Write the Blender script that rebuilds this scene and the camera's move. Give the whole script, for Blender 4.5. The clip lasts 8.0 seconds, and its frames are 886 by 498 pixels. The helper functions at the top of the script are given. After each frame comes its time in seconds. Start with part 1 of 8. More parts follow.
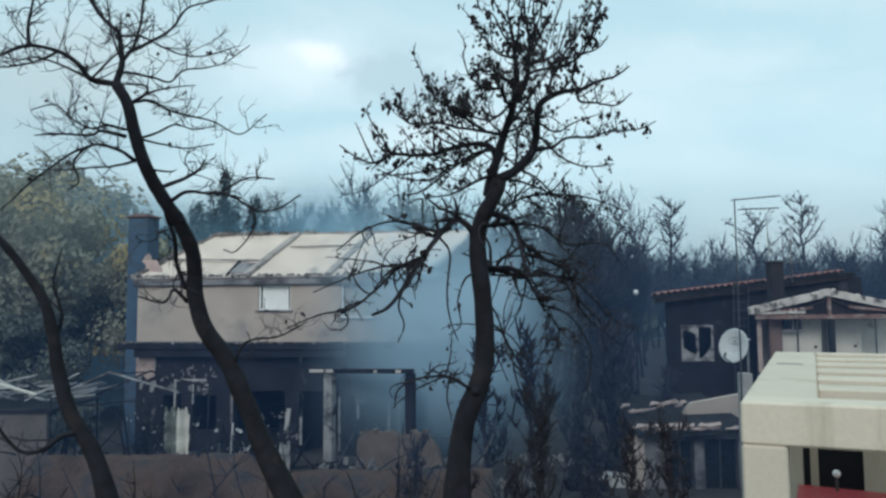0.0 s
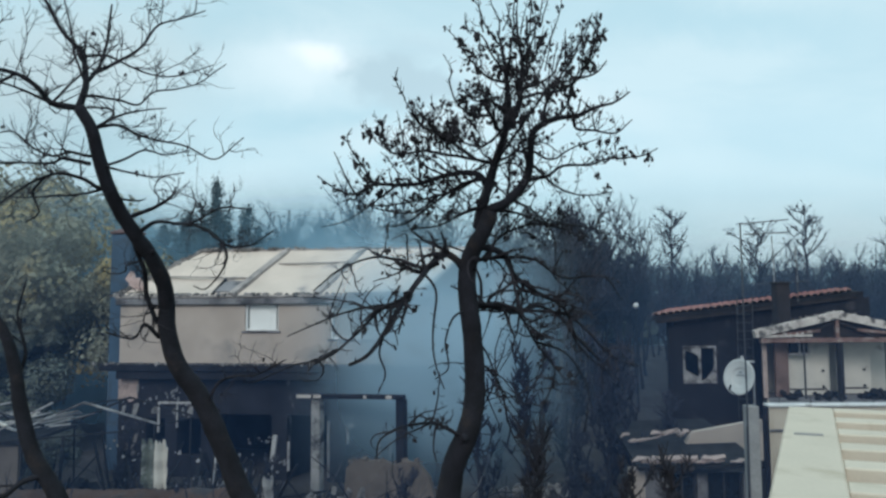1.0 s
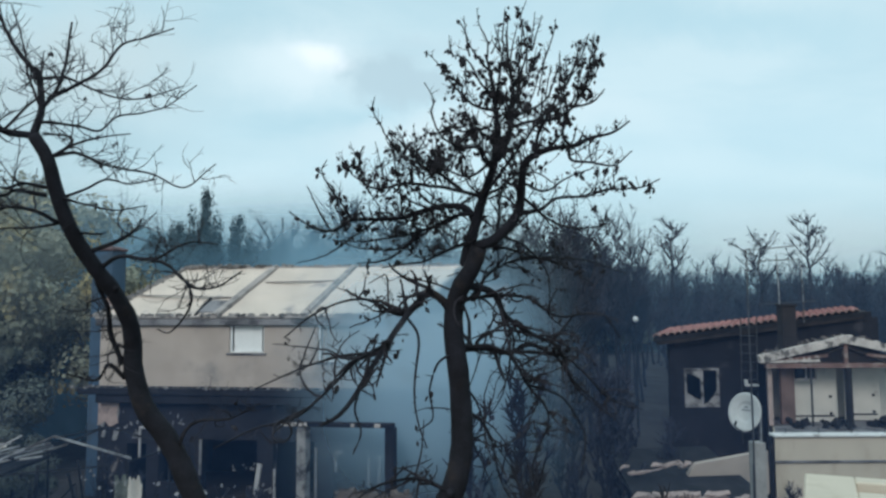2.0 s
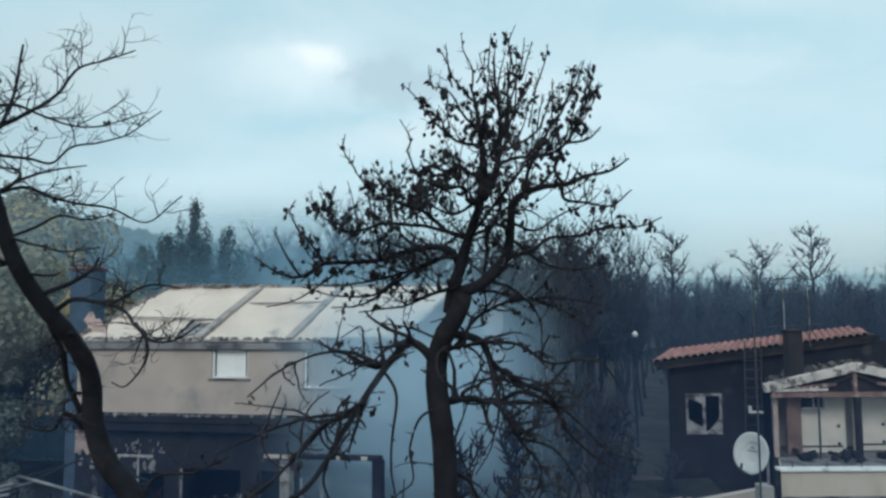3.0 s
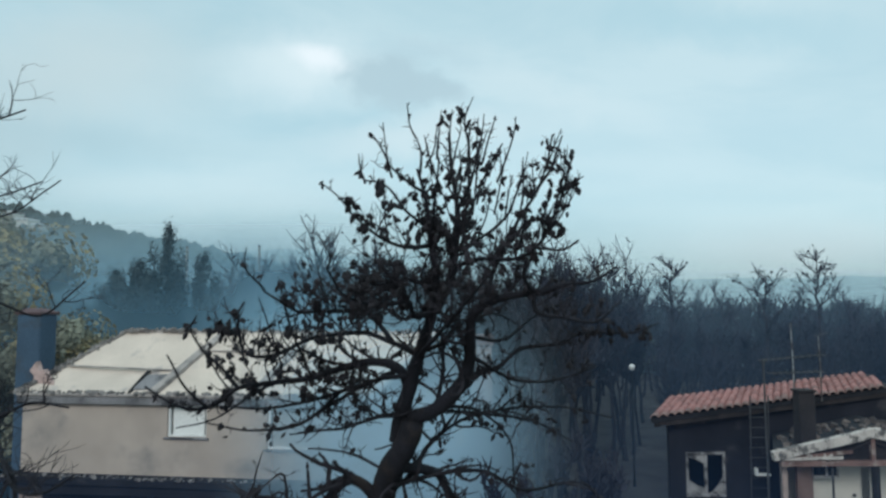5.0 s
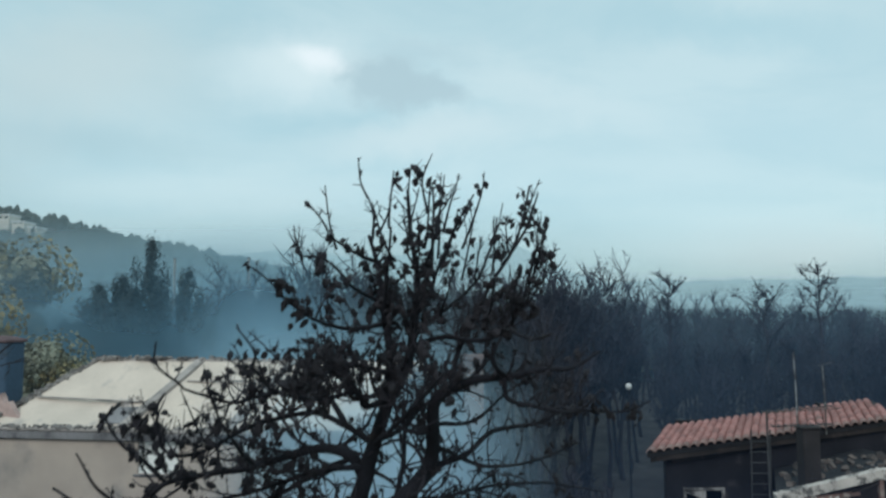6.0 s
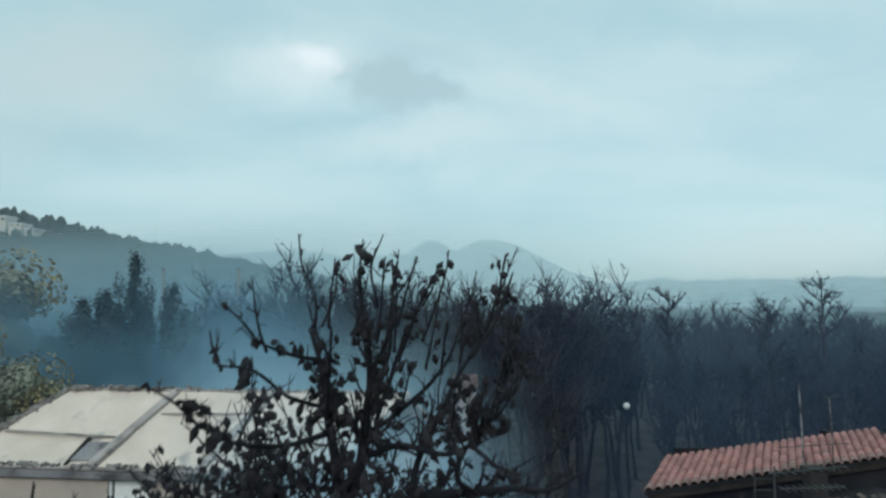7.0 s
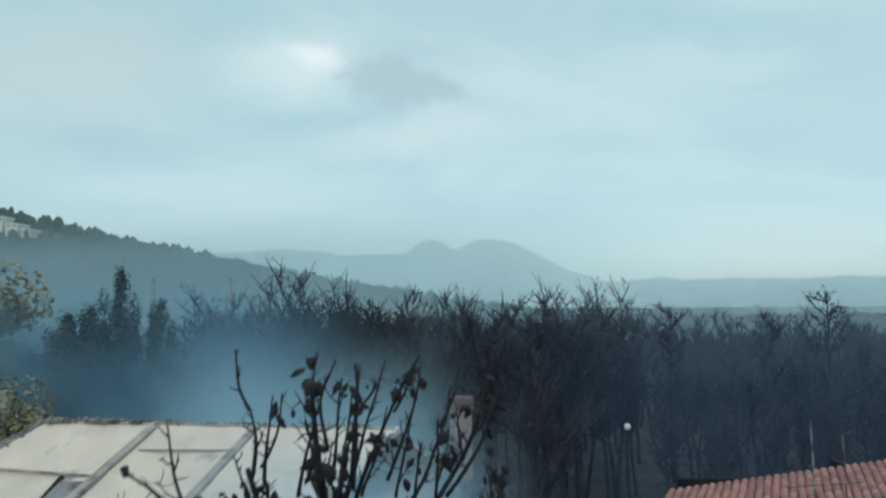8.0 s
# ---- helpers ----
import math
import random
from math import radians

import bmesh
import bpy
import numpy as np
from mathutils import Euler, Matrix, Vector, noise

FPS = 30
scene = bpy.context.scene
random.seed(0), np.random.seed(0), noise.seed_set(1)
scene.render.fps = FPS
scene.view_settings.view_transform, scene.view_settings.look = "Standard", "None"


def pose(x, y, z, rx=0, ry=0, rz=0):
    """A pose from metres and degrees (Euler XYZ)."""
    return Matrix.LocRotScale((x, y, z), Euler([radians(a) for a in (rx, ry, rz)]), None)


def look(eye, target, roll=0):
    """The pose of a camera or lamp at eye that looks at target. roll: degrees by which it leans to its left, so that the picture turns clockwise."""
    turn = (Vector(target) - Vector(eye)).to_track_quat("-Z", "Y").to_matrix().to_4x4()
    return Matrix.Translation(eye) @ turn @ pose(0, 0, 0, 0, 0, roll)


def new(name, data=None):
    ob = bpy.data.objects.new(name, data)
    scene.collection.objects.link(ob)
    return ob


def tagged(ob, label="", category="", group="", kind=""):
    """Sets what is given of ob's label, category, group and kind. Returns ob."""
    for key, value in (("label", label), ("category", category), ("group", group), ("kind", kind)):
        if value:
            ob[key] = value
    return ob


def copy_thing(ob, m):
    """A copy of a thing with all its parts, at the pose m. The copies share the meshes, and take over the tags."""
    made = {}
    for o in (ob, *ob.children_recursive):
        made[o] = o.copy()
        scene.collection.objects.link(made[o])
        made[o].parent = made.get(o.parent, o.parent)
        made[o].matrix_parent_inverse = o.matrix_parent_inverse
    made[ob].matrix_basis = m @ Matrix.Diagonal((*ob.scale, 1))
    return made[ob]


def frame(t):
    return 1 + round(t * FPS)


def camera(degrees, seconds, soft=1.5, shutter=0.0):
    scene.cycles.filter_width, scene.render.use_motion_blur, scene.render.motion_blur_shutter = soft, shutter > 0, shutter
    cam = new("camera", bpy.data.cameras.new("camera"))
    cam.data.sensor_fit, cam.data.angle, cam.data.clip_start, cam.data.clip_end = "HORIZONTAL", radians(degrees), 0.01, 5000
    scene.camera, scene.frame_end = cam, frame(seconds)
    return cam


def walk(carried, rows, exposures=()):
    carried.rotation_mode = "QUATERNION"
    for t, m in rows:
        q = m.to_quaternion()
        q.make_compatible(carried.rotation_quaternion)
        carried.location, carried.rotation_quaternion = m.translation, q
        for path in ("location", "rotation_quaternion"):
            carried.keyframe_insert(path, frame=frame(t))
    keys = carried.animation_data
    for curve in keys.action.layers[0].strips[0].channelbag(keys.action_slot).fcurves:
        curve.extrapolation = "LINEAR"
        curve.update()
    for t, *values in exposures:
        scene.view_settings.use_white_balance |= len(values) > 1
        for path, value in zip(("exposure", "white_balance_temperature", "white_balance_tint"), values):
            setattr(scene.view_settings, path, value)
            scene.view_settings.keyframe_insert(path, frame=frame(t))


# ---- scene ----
cam = camera(64.3, 8.0, soft=2.55, shutter=0.5)
METRES, EYE, TILT, LEAN, TURN = 11.0, 6.0, 4.7, 0.0, 0.0
ROWS = [
    (0.0, 0.0, 0.0, 0.0, -0.0, -0.41, 0.44),
    (0.5, 0.0112, 0.0458, 0.0315, 0.0, -0.37, 0.39),
    (1.0, 0.0236, 0.0907, 0.0615, -0.01, -0.34, 0.38),
    (1.5, 0.0362, 0.1372, 0.0925, -0.02, -0.32, 0.36),
    (3.0, 0.0753, 0.2825, 0.1888, -0.09, -0.21, 0.29),
    (3.5, 0.09, 0.3308, 0.2238, -0.1, -0.19, 0.28),
    (4.0, 0.1052, 0.3794, 0.2578, -0.11, -0.17, 0.24),
    (5.5, 0.1604, 0.5335, 0.3613, -0.2, -0.11, 0.22),
    (6.0, 0.1816, 0.5863, 0.3983, -0.23, -0.06, 0.25),
    (6.5, 0.2009, 0.6395, 0.4359, -0.25, -0.08, 0.23),
    (7.0, 0.2174, 0.6911, 0.4738, -0.27, -0.09, 0.27),
    (7.5, 0.2298, 0.7437, 0.5109, -0.3, -0.12, 0.27),
    (8.0, 0.2377, 0.7969, 0.5526, -0.33, -0.19, 0.25),
]
walk(cam, [(t, pose(0, 0, EYE, TILT, LEAN, TURN) @ pose(METRES * x, METRES * y, METRES * z, 90 + pitch, roll, yaw)) for t, x, y, z, yaw, pitch, roll in ROWS],
     exposures=[(0.0, 0.09, 6300, 10), (3.5, 0.0, 6300, 10), (8.0, -0.16, 6350, 6)])


# ---- sky and sun ----
def build_sky():
    world = bpy.data.worlds.new("overcast_sky")
    scene.world = world
    world.use_nodes = True
    nt = world.node_tree
    nt.nodes.clear()
    N, L = nt.nodes.new, nt.links.new
    out, bg = N("ShaderNodeOutputWorld"), N("ShaderNodeBackground")
    sky = N("ShaderNodeTexSky")
    sky.sky_type, sky.sun_disc = "NISHITA", False
    sky.sun_elevation, sky.sun_rotation = radians(33), radians(197)
    dim = N("ShaderNodeVectorMath")
    dim.operation = "SCALE"
    dim.inputs["Scale"].default_value = 0.02
    L(sky.outputs[0], dim.inputs[0])
    geo = N("ShaderNodeTexCoord")
    sep = N("ShaderNodeSeparateXYZ")
    L(geo.outputs["Generated"], sep.inputs[0])
    # cloud sheet: long soft bands, with finer billows
    squash = N("ShaderNodeMapping")
    squash.inputs["Scale"].default_value = (1.3, 1.3, 4.2)
    squash.inputs["Location"].default_value = (0.35, 0.1, 0.4)
    L(geo.outputs["Generated"], squash.inputs[0])
    n1 = N("ShaderNodeTexNoise")
    n1.inputs["Scale"].default_value, n1.inputs["Detail"].default_value, n1.inputs["Roughness"].default_value = 1.9, 7, 0.55
    n1.inputs["Distortion"].default_value = 0.5
    L(squash.outputs[0], n1.inputs["Vector"])
    ramp = N("ShaderNodeValToRGB")
    e = ramp.color_ramp.elements
    e[0].position, e[0].color = 0.34, (0.46, 0.665, 0.715, 1)
    e[1].position, e[1].color = 0.66, (0.59, 0.76, 0.785, 1)
    L(n1.outputs["Fac"], ramp.inputs[0])
    # the dome laid out flat towards the north: u to the east, v up
    def op(kind, a, b=None):
        x = N("ShaderNodeMath")
        x.operation = kind
        for sock, v in zip(x.inputs, (a, b)):
            if isinstance(v, (int, float)):
                sock.default_value = v
            elif v is not None:
                L(v, sock)
        return x.outputs[0]
    depth = op("MAXIMUM", op("ABSOLUTE", sep.outputs["Y"]), 0.05)
    flat = N("ShaderNodeCombineXYZ")
    L(op("DIVIDE", sep.outputs["X"], depth), flat.inputs[0])
    L(op("DIVIDE", sep.outputs["Z"], depth), flat.inputs[1])
    billow = N("ShaderNodeTexNoise")
    billow.inputs["Scale"].default_value, billow.inputs["Detail"].default_value, billow.inputs["Roughness"].default_value = 14, 6, 0.55
    L(flat.outputs[0], billow.inputs["Vector"])
    swirl = N("ShaderNodeVectorMath")
    swirl.operation = "SUBTRACT"
    swirl.inputs[1].default_value = (0.5, 0.5, 0.5)
    L(billow.outputs["Color"], swirl.inputs[0])
    def bank(col, u, v, wide, high, colour, strength, ragged=0.06, core=0.0, lean=0.0):
        """One bank or thin place of the cloud sheet, ragged by the billows."""
        warp = N("ShaderNodeVectorMath")
        warp.operation = "MULTIPLY_ADD"
        warp.inputs[1].default_value = (ragged, ragged, 0)
        L(swirl.outputs[0], warp.inputs[0])
        L(flat.outputs[0], warp.inputs[2])
        place = N("ShaderNodeMapping")
        place.vector_type = "TEXTURE"
        place.inputs["Location"].default_value = (u, v, 0)
        place.inputs["Rotation"].default_value = (0, 0, radians(lean))
        place.inputs["Scale"].default_value = (wide, high, 1)
        L(warp.outputs[0], place.inputs[0])
        size = N("ShaderNodeVectorMath")
        size.operation = "LENGTH"
        L(place.outputs[0], size.inputs[0])
        m = N("ShaderNodeMapRange")
        m.interpolation_type = "SMOOTHSTEP"
        m.inputs["From Min"].default_value, m.inputs["From Max"].default_value, m.inputs["To Max"].default_value = 1.0, core, strength
        L(size.outputs["Value"], m.inputs["Value"])
        mix = N("ShaderNodeMix")
        mix.data_type = "RGBA"
        L(m.outputs[0], mix.inputs[0])
        L(col, mix.inputs[6])
        mix.inputs[7].default_value = (*colour, 1)
        return mix.outputs[2]
    col = ramp.outputs[0]
    for args in ((-0.52, 0.35, 0.34, 0.15, (0.60, 0.715, 0.71), 0.75, 0.08),
                 (-0.47, 0.238, 0.30, 0.045, (0.455, 0.64, 0.68), 0.7, 0.07, 0.0, -4),
                 (-0.30, 0.165, 0.42, 0.05, (0.60, 0.755, 0.775), 0.6, 0.07),
                 (0.42, 0.405, 0.36, 0.055, (0.43, 0.655, 0.715), 0.65, 0.07, 0.0, -5),
                 (0.17, 0.305, 0.30, 0.05, (0.645, 0.79, 0.805), 0.7, 0.08, 0.0, -18),
                 (0.50, 0.245, 0.27, 0.06, (0.49, 0.69, 0.74), 0.6, 0.07, 0.0, -6),
                 (0.30, 0.20, 0.34, 0.035, (0.60, 0.765, 0.79), 0.5, 0.06, 0.0, -4),
                 (-0.02, 0.248, 0.26, 0.045, (0.665, 0.795, 0.805), 0.8, 0.06, 0.0, 6),
                 (-0.20, 0.345, 0.18, 0.09, (0.74, 0.865, 0.87), 0.9, 0.06),
                 (-0.085, 0.332, 0.085, 0.050, (0.465, 0.615, 0.65), 0.9, 0.085, 0.4, -8),
                 (-0.02, 0.306, 0.085, 0.036, (0.47, 0.62, 0.655), 0.9, 0.10, 0.35, 0),
                 (-0.03, 0.372, 0.13, 0.030, (0.50, 0.66, 0.70), 0.5, 0.10, 0.0, -6),
                 (-0.178, 0.358, 0.062, 0.026, (0.90, 0.97, 0.975), 0.9, 0.035, 0.1, -12),
                 (0.52, 0.075, 0.30, 0.07, (0.60, 0.715, 0.735), 0.7, 0.04),
                 (-0.05, 0.085, 0.60, 0.06, (0.56, 0.73, 0.755), 0.6, 0.04)):
        col = bank(col, *args)
    # an overcast sky is brighter overhead than at the horizon
    up = N("ShaderNodeMapRange")
    up.inputs["From Min"].default_value, up.inputs["From Max"].default_value = 0.45, 1.0
    up.inputs["To Min"].default_value, up.inputs["To Max"].default_value = 1.0, 1.6
    L(sep.outputs["Z"], up.inputs["Value"])
    lift = N("ShaderNodeVectorMath")
    lift.operation = "SCALE"
    L(col, lift.inputs[0])
    L(up.outputs[0], lift.inputs["Scale"])
    add = N("ShaderNodeVectorMath")
    add.operation = "ADD"
    L(lift.outputs[0], add.inputs[0])
    L(dim.outputs[0], add.inputs[1])
    L(add.outputs[0], bg.inputs["Color"])
    bg.inputs["Strength"].default_value = 0.97
    L(bg.outputs[0], out.inputs[0])


build_sky()
sun_data = bpy.data.lights.new("sun", "SUN")
sun_data.energy, sun_data.angle, sun_data.color = 1.2, radians(25), (1.0, 0.98, 0.95)
sun = new("sun", sun_data)
sun.matrix_world = look((-22, -60, 48), (0, 10, 0))
# ---- materials ----
def material(name, color, rough=0.85, vary=0.25, scale=3.0, fine=40.0, bump=0.3, metal=0.0, stain=None, stain_scale=0.8, stain_at=(0.55, 0.7), piece=False, spec=0.3, grain=(0.78, 1.15), streak=1.0):
    """Grain and larger blotches round one base colour; stain: a second colour in ragged patches."""
    m = bpy.data.materials.new(name)
    m.use_nodes = True
    nt = m.node_tree
    N, L = nt.nodes.new, nt.links.new
    b = nt.nodes["Principled BSDF"]
    co = N("ShaderNodeTexCoord")
    big, small = N("ShaderNodeTexNoise"), N("ShaderNodeTexNoise")
    big.inputs["Scale"].default_value, big.inputs["Detail"].default_value = scale, 5
    small.inputs["Scale"].default_value, small.inputs["Detail"].default_value = fine, 4
    L(co.outputs["Object"], big.inputs["Vector"])
    L(co.outputs["Object"], small.inputs["Vector"])
    def mixed(fac, a, c, blend="MIX"):
        x = N("ShaderNodeMix")
        x.data_type, x.blend_type = "RGBA", blend
        for s, v in ((x.inputs[0], fac), (x.inputs[6], a), (x.inputs[7], c)):
            if isinstance(v, (tuple, float)):
                s.default_value = v
            else:
                L(v, s)
        return x.outputs[2]
    dark = tuple(v * (1 - vary) for v in color) + (1.0,)
    light = tuple(min(1, v * (1 + vary)) for v in color) + (1.0,)
    r1 = N("ShaderNodeMapRange")
    r1.inputs["From Min"].default_value, r1.inputs["From Max"].default_value = 0.3, 0.7
    L(big.outputs["Fac"], r1.inputs["Value"])
    col = mixed(r1.outputs[0], dark, light)
    r2 = N("ShaderNodeMapRange")
    r2.inputs["From Min"].default_value, r2.inputs["From Max"].default_value = 0.3, 0.7
    r2.inputs["To Min"].default_value, r2.inputs["To Max"].default_value = grain
    L(small.outputs["Fac"], r2.inputs["Value"])
    col = mixed(1.0, col, r2.outputs[0], "MULTIPLY")
    if piece:
        info = N("ShaderNodeObjectInfo")
        r4 = N("ShaderNodeMapRange")
        r4.inputs["To Min"].default_value, r4.inputs["To Max"].default_value = 0.7, 1.2
        L(info.outputs["Random"], r4.inputs["Value"])
        col = mixed(1.0, col, r4.outputs[0], "MULTIPLY")
    if stain:
        sn = N("ShaderNodeTexNoise")
        sn.inputs["Scale"].default_value, sn.inputs["Detail"].default_value, sn.inputs["Roughness"].default_value = stain_scale, 8, 0.62
        run = N("ShaderNodeMapping")
        run.inputs["Scale"].default_value = (1, 1, streak)
        L(co.outputs["Object"], run.inputs[0])
        L(run.outputs[0], sn.inputs["Vector"])
        r3 = N("ShaderNodeMapRange")
        r3.interpolation_type = "SMOOTHSTEP"
        r3.inputs["From Min"].default_value, r3.inputs["From Max"].default_value = stain_at
        L(sn.outputs["Fac"], r3.inputs["Value"])
        col = mixed(r3.outputs[0], col, tuple(stain) + (1.0,))
    L(col, b.inputs["Base Color"])
    b.inputs["Roughness"].default_value, b.inputs["Metallic"].default_value = rough, metal
    b.inputs["Specular IOR Level"].default_value = spec
    if bump:
        bp = N("ShaderNodeBump")
        bp.inputs["Strength"].default_value, bp.inputs["Distance"].default_value = bump, 0.02
        L(small.outputs["Fac"], bp.inputs["Height"])
        L(bp.outputs[0], b.inputs["Normal"])
    return m


def smoke_material(name, color, density, scale, low, high, seed, fade):
    """Thin smoke: ragged by noise, thinning out to the sheet's rims. Its own UV runs 0 to 1 across the sheet."""
    m = bpy.data.materials.new(name)
    m.use_nodes = True
    nt = m.node_tree
    nt.nodes.clear()
    N, L = nt.nodes.new, nt.links.new
    out, mix, clear = N("ShaderNodeOutputMaterial"), N("ShaderNodeMixShader"), N("ShaderNodeBsdfTransparent")
    dif, tra, both = N("ShaderNodeBsdfDiffuse"), N("ShaderNodeBsdfTranslucent"), N("ShaderNodeMixShader")
    for s in (dif, tra):
        s.inputs["Color"].default_value = (*color, 1)
    both.inputs[0].default_value = 0.5
    L(dif.outputs[0], both.inputs[1])
    L(tra.outputs[0], both.inputs[2])
    uv = N("ShaderNodeUVMap")
    uv.uv_map = "UVMap"
    sep = N("ShaderNodeSeparateXYZ")
    L(uv.outputs[0], sep.inputs[0])
    def op(kind, a, b):
        x = N("ShaderNodeMath")
        x.operation = kind
        for s, v in zip(x.inputs, (a, b)):
            if isinstance(v, float):
                s.default_value = v
            else:
                L(v, s)
        return x.outputs[0]
    def rim(v, width):
        r = N("ShaderNodeMapRange")
        r.interpolation_type = "SMOOTHERSTEP"
        r.inputs["From Max"].default_value = width
        L(op("MINIMUM", v, op("SUBTRACT", 1.0, v)), r.inputs["Value"])
        return r.outputs[0]
    shape = op("MULTIPLY", rim(sep.outputs["X"], fade[0]), rim(sep.outputs["Y"], fade[1]))
    co = N("ShaderNodeTexCoord")
    mp = N("ShaderNodeMapping")
    mp.inputs["Location"].default_value = (seed * 3.7, seed * 1.3, seed)
    mp.inputs["Rotation"].default_value = (0, radians(-25), 0)
    mp.inputs["Scale"].default_value = (1.0, 1.0, 0.7)
    L(co.outputs["Object"], mp.inputs[0])
    nz = N("ShaderNodeTexNoise")
    nz.inputs["Scale"].default_value, nz.inputs["Detail"].default_value, nz.inputs["Roughness"].default_value = scale, 4, 0.5
    nz.inputs["Distortion"].default_value = 0.6
    L(mp.outputs[0], nz.inputs["Vector"])
    r = N("ShaderNodeMapRange")
    r.interpolation_type = "SMOOTHSTEP"
    r.inputs["From Min"].default_value, r.inputs["From Max"].default_value = low, high
    L(nz.outputs["Fac"], r.inputs["Value"])
    alpha = op("MULTIPLY", op("MULTIPLY", r.outputs[0], shape), density)
    L(alpha, mix.inputs[0])
    L(clear.outputs[0], mix.inputs[1])
    L(both.outputs[0], mix.inputs[2])
    L(mix.outputs[0], out.inputs[0])
    return m


# Self-lit backdrop: the haze of distance is painted into the emitted colour.
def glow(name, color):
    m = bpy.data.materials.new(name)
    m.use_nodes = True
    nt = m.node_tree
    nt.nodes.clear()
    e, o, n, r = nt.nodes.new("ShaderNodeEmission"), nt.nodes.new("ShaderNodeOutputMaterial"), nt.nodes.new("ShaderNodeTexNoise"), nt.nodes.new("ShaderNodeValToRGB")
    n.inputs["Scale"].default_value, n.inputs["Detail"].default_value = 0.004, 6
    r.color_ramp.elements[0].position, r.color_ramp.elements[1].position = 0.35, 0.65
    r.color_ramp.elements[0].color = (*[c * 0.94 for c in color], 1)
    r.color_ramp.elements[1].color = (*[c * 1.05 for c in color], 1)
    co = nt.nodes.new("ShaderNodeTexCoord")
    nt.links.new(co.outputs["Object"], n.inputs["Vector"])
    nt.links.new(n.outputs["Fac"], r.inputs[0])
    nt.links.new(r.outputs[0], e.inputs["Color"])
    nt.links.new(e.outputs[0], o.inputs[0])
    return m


ASH = material("burnt_ground", (0.048, 0.041, 0.038), 0.95, 0.4, 0.35, 9.0, 0.6, stain=(0.105, 0.088, 0.078), stain_scale=0.5, stain_at=(0.56, 0.74))
BARK = material("charred_bark", (0.013, 0.013, 0.018), 0.9, 0.45, 2.5, 28.0, 0.9, stain=(0.036, 0.028, 0.026), stain_scale=1.6, stain_at=(0.55, 0.75), spec=0.25)
TWIG = material("charred_twigs", (0.022, 0.020, 0.026), 0.9, 0.3, 2.0, 20.0, 0.0)
DEADLEAF = material("scorched_leaves", (0.020, 0.018, 0.022), 0.9, 0.5, 1.2, 12.0, 0.0)
FOREST = material("burnt_forest_bark", (0.032, 0.030, 0.036), 0.95, 0.4, 0.6, 8.0, 0.5)
FORESTTWIG = material("burnt_forest_twigs", (0.031, 0.031, 0.042), 0.95, 0.4, 0.3, 4.0, 0.0)
OLIVE = material("olive_foliage", (0.195, 0.195, 0.145), 0.8, 0.5, 0.7, 6.0, 0.0, stain=(0.29, 0.225, 0.10), stain_scale=0.4, stain_at=(0.52, 0.62))
PINE = material("dark_pine_foliage", (0.092, 0.102, 0.085), 0.85, 0.6, 0.8, 6.0, 0.0, stain=(0.11, 0.11, 0.07), stain_scale=0.6, stain_at=(0.52, 0.66))
FEATHER = material("feathery_dark_foliage", (0.050, 0.066, 0.070), 0.95, 0.4, 0.8, 6.0, 0.0, spec=0.2)
FARWOOD = material("far_wood_foliage", (0.050, 0.060, 0.050), 0.95, 0.4, 0.03, 0.6, 0.0)
CREAM = material("cream_render", (0.42, 0.345, 0.295), 0.9, 0.10, 0.7, 60.0, 0.1, stain=(0.24, 0.215, 0.20), stain_scale=0.45, stain_at=(0.48, 0.72), grain=(0.93, 1.05))
ROOFCREAM = material("bare_roof_boards", (0.57, 0.475, 0.405), 0.9, 0.10, 0.8, 30.0, 0.2, stain=(0.30, 0.27, 0.26), stain_scale=0.7, stain_at=(0.54, 0.72), grain=(0.9, 1.06))
SOOT = material("sooty_render", (0.013, 0.012, 0.015), 0.95, 0.5, 0.8, 25.0, 0.4, stain=(0.045, 0.040, 0.041), stain_scale=0.9, stain_at=(0.60, 0.74))
SOOTWOOD = material("charred_timber", (0.015, 0.014, 0.015), 0.9, 0.5, 2.0, 30.0, 0.6)
GREYBEAM = material("grey_concrete", (0.21, 0.20, 0.205), 0.9, 0.2, 1.5, 30.0, 0.3, stain=(0.06, 0.058, 0.062), stain_scale=0.9, stain_at=(0.45, 0.62))
PALE = material("pale_concrete", (0.53, 0.455, 0.365), 0.85, 0.06, 0.8, 25.0, 0.05, stain=(0.42, 0.35, 0.265), stain_scale=1.6, stain_at=(0.5, 0.75), grain=(0.96, 1.03), streak=0.25)
WHITE = material("white_paint", (0.72, 0.71, 0.69), 0.6, 0.08, 2.0, 50.0, 0.1, stain=(0.28, 0.25, 0.23), stain_scale=2.2, stain_at=(0.58, 0.7))
DOORWHITE = material("dirty_white_panel", (0.60, 0.55, 0.48), 0.7, 0.1, 1.5, 40.0, 0.1, stain=(0.20, 0.18, 0.17), stain_scale=1.1, stain_at=(0.56, 0.74))
TILE = material("terracotta_tiles", (0.325, 0.152, 0.135), 0.75, 0.12, 2.0, 40.0, 0.2, stain=(0.27, 0.15, 0.12), stain_scale=1.3, stain_at=(0.58, 0.75), piece=True, spec=0.3)
BRICKRED = material("reddish_plaster", (0.12, 0.066, 0.055), 0.9, 0.25, 2.0, 40.0, 0.3)
METAL = material("weathered_steel", (0.055, 0.054, 0.056), 0.65, 0.3, 3.0, 60.0, 0.1, metal=0.2)
FLAKED = material("flaked_column_plaster", (0.30, 0.285, 0.275), 0.9, 0.2, 1.5, 30.0, 0.3, stain=(0.045, 0.043, 0.046), stain_scale=1.1, stain_at=(0.47, 0.6))
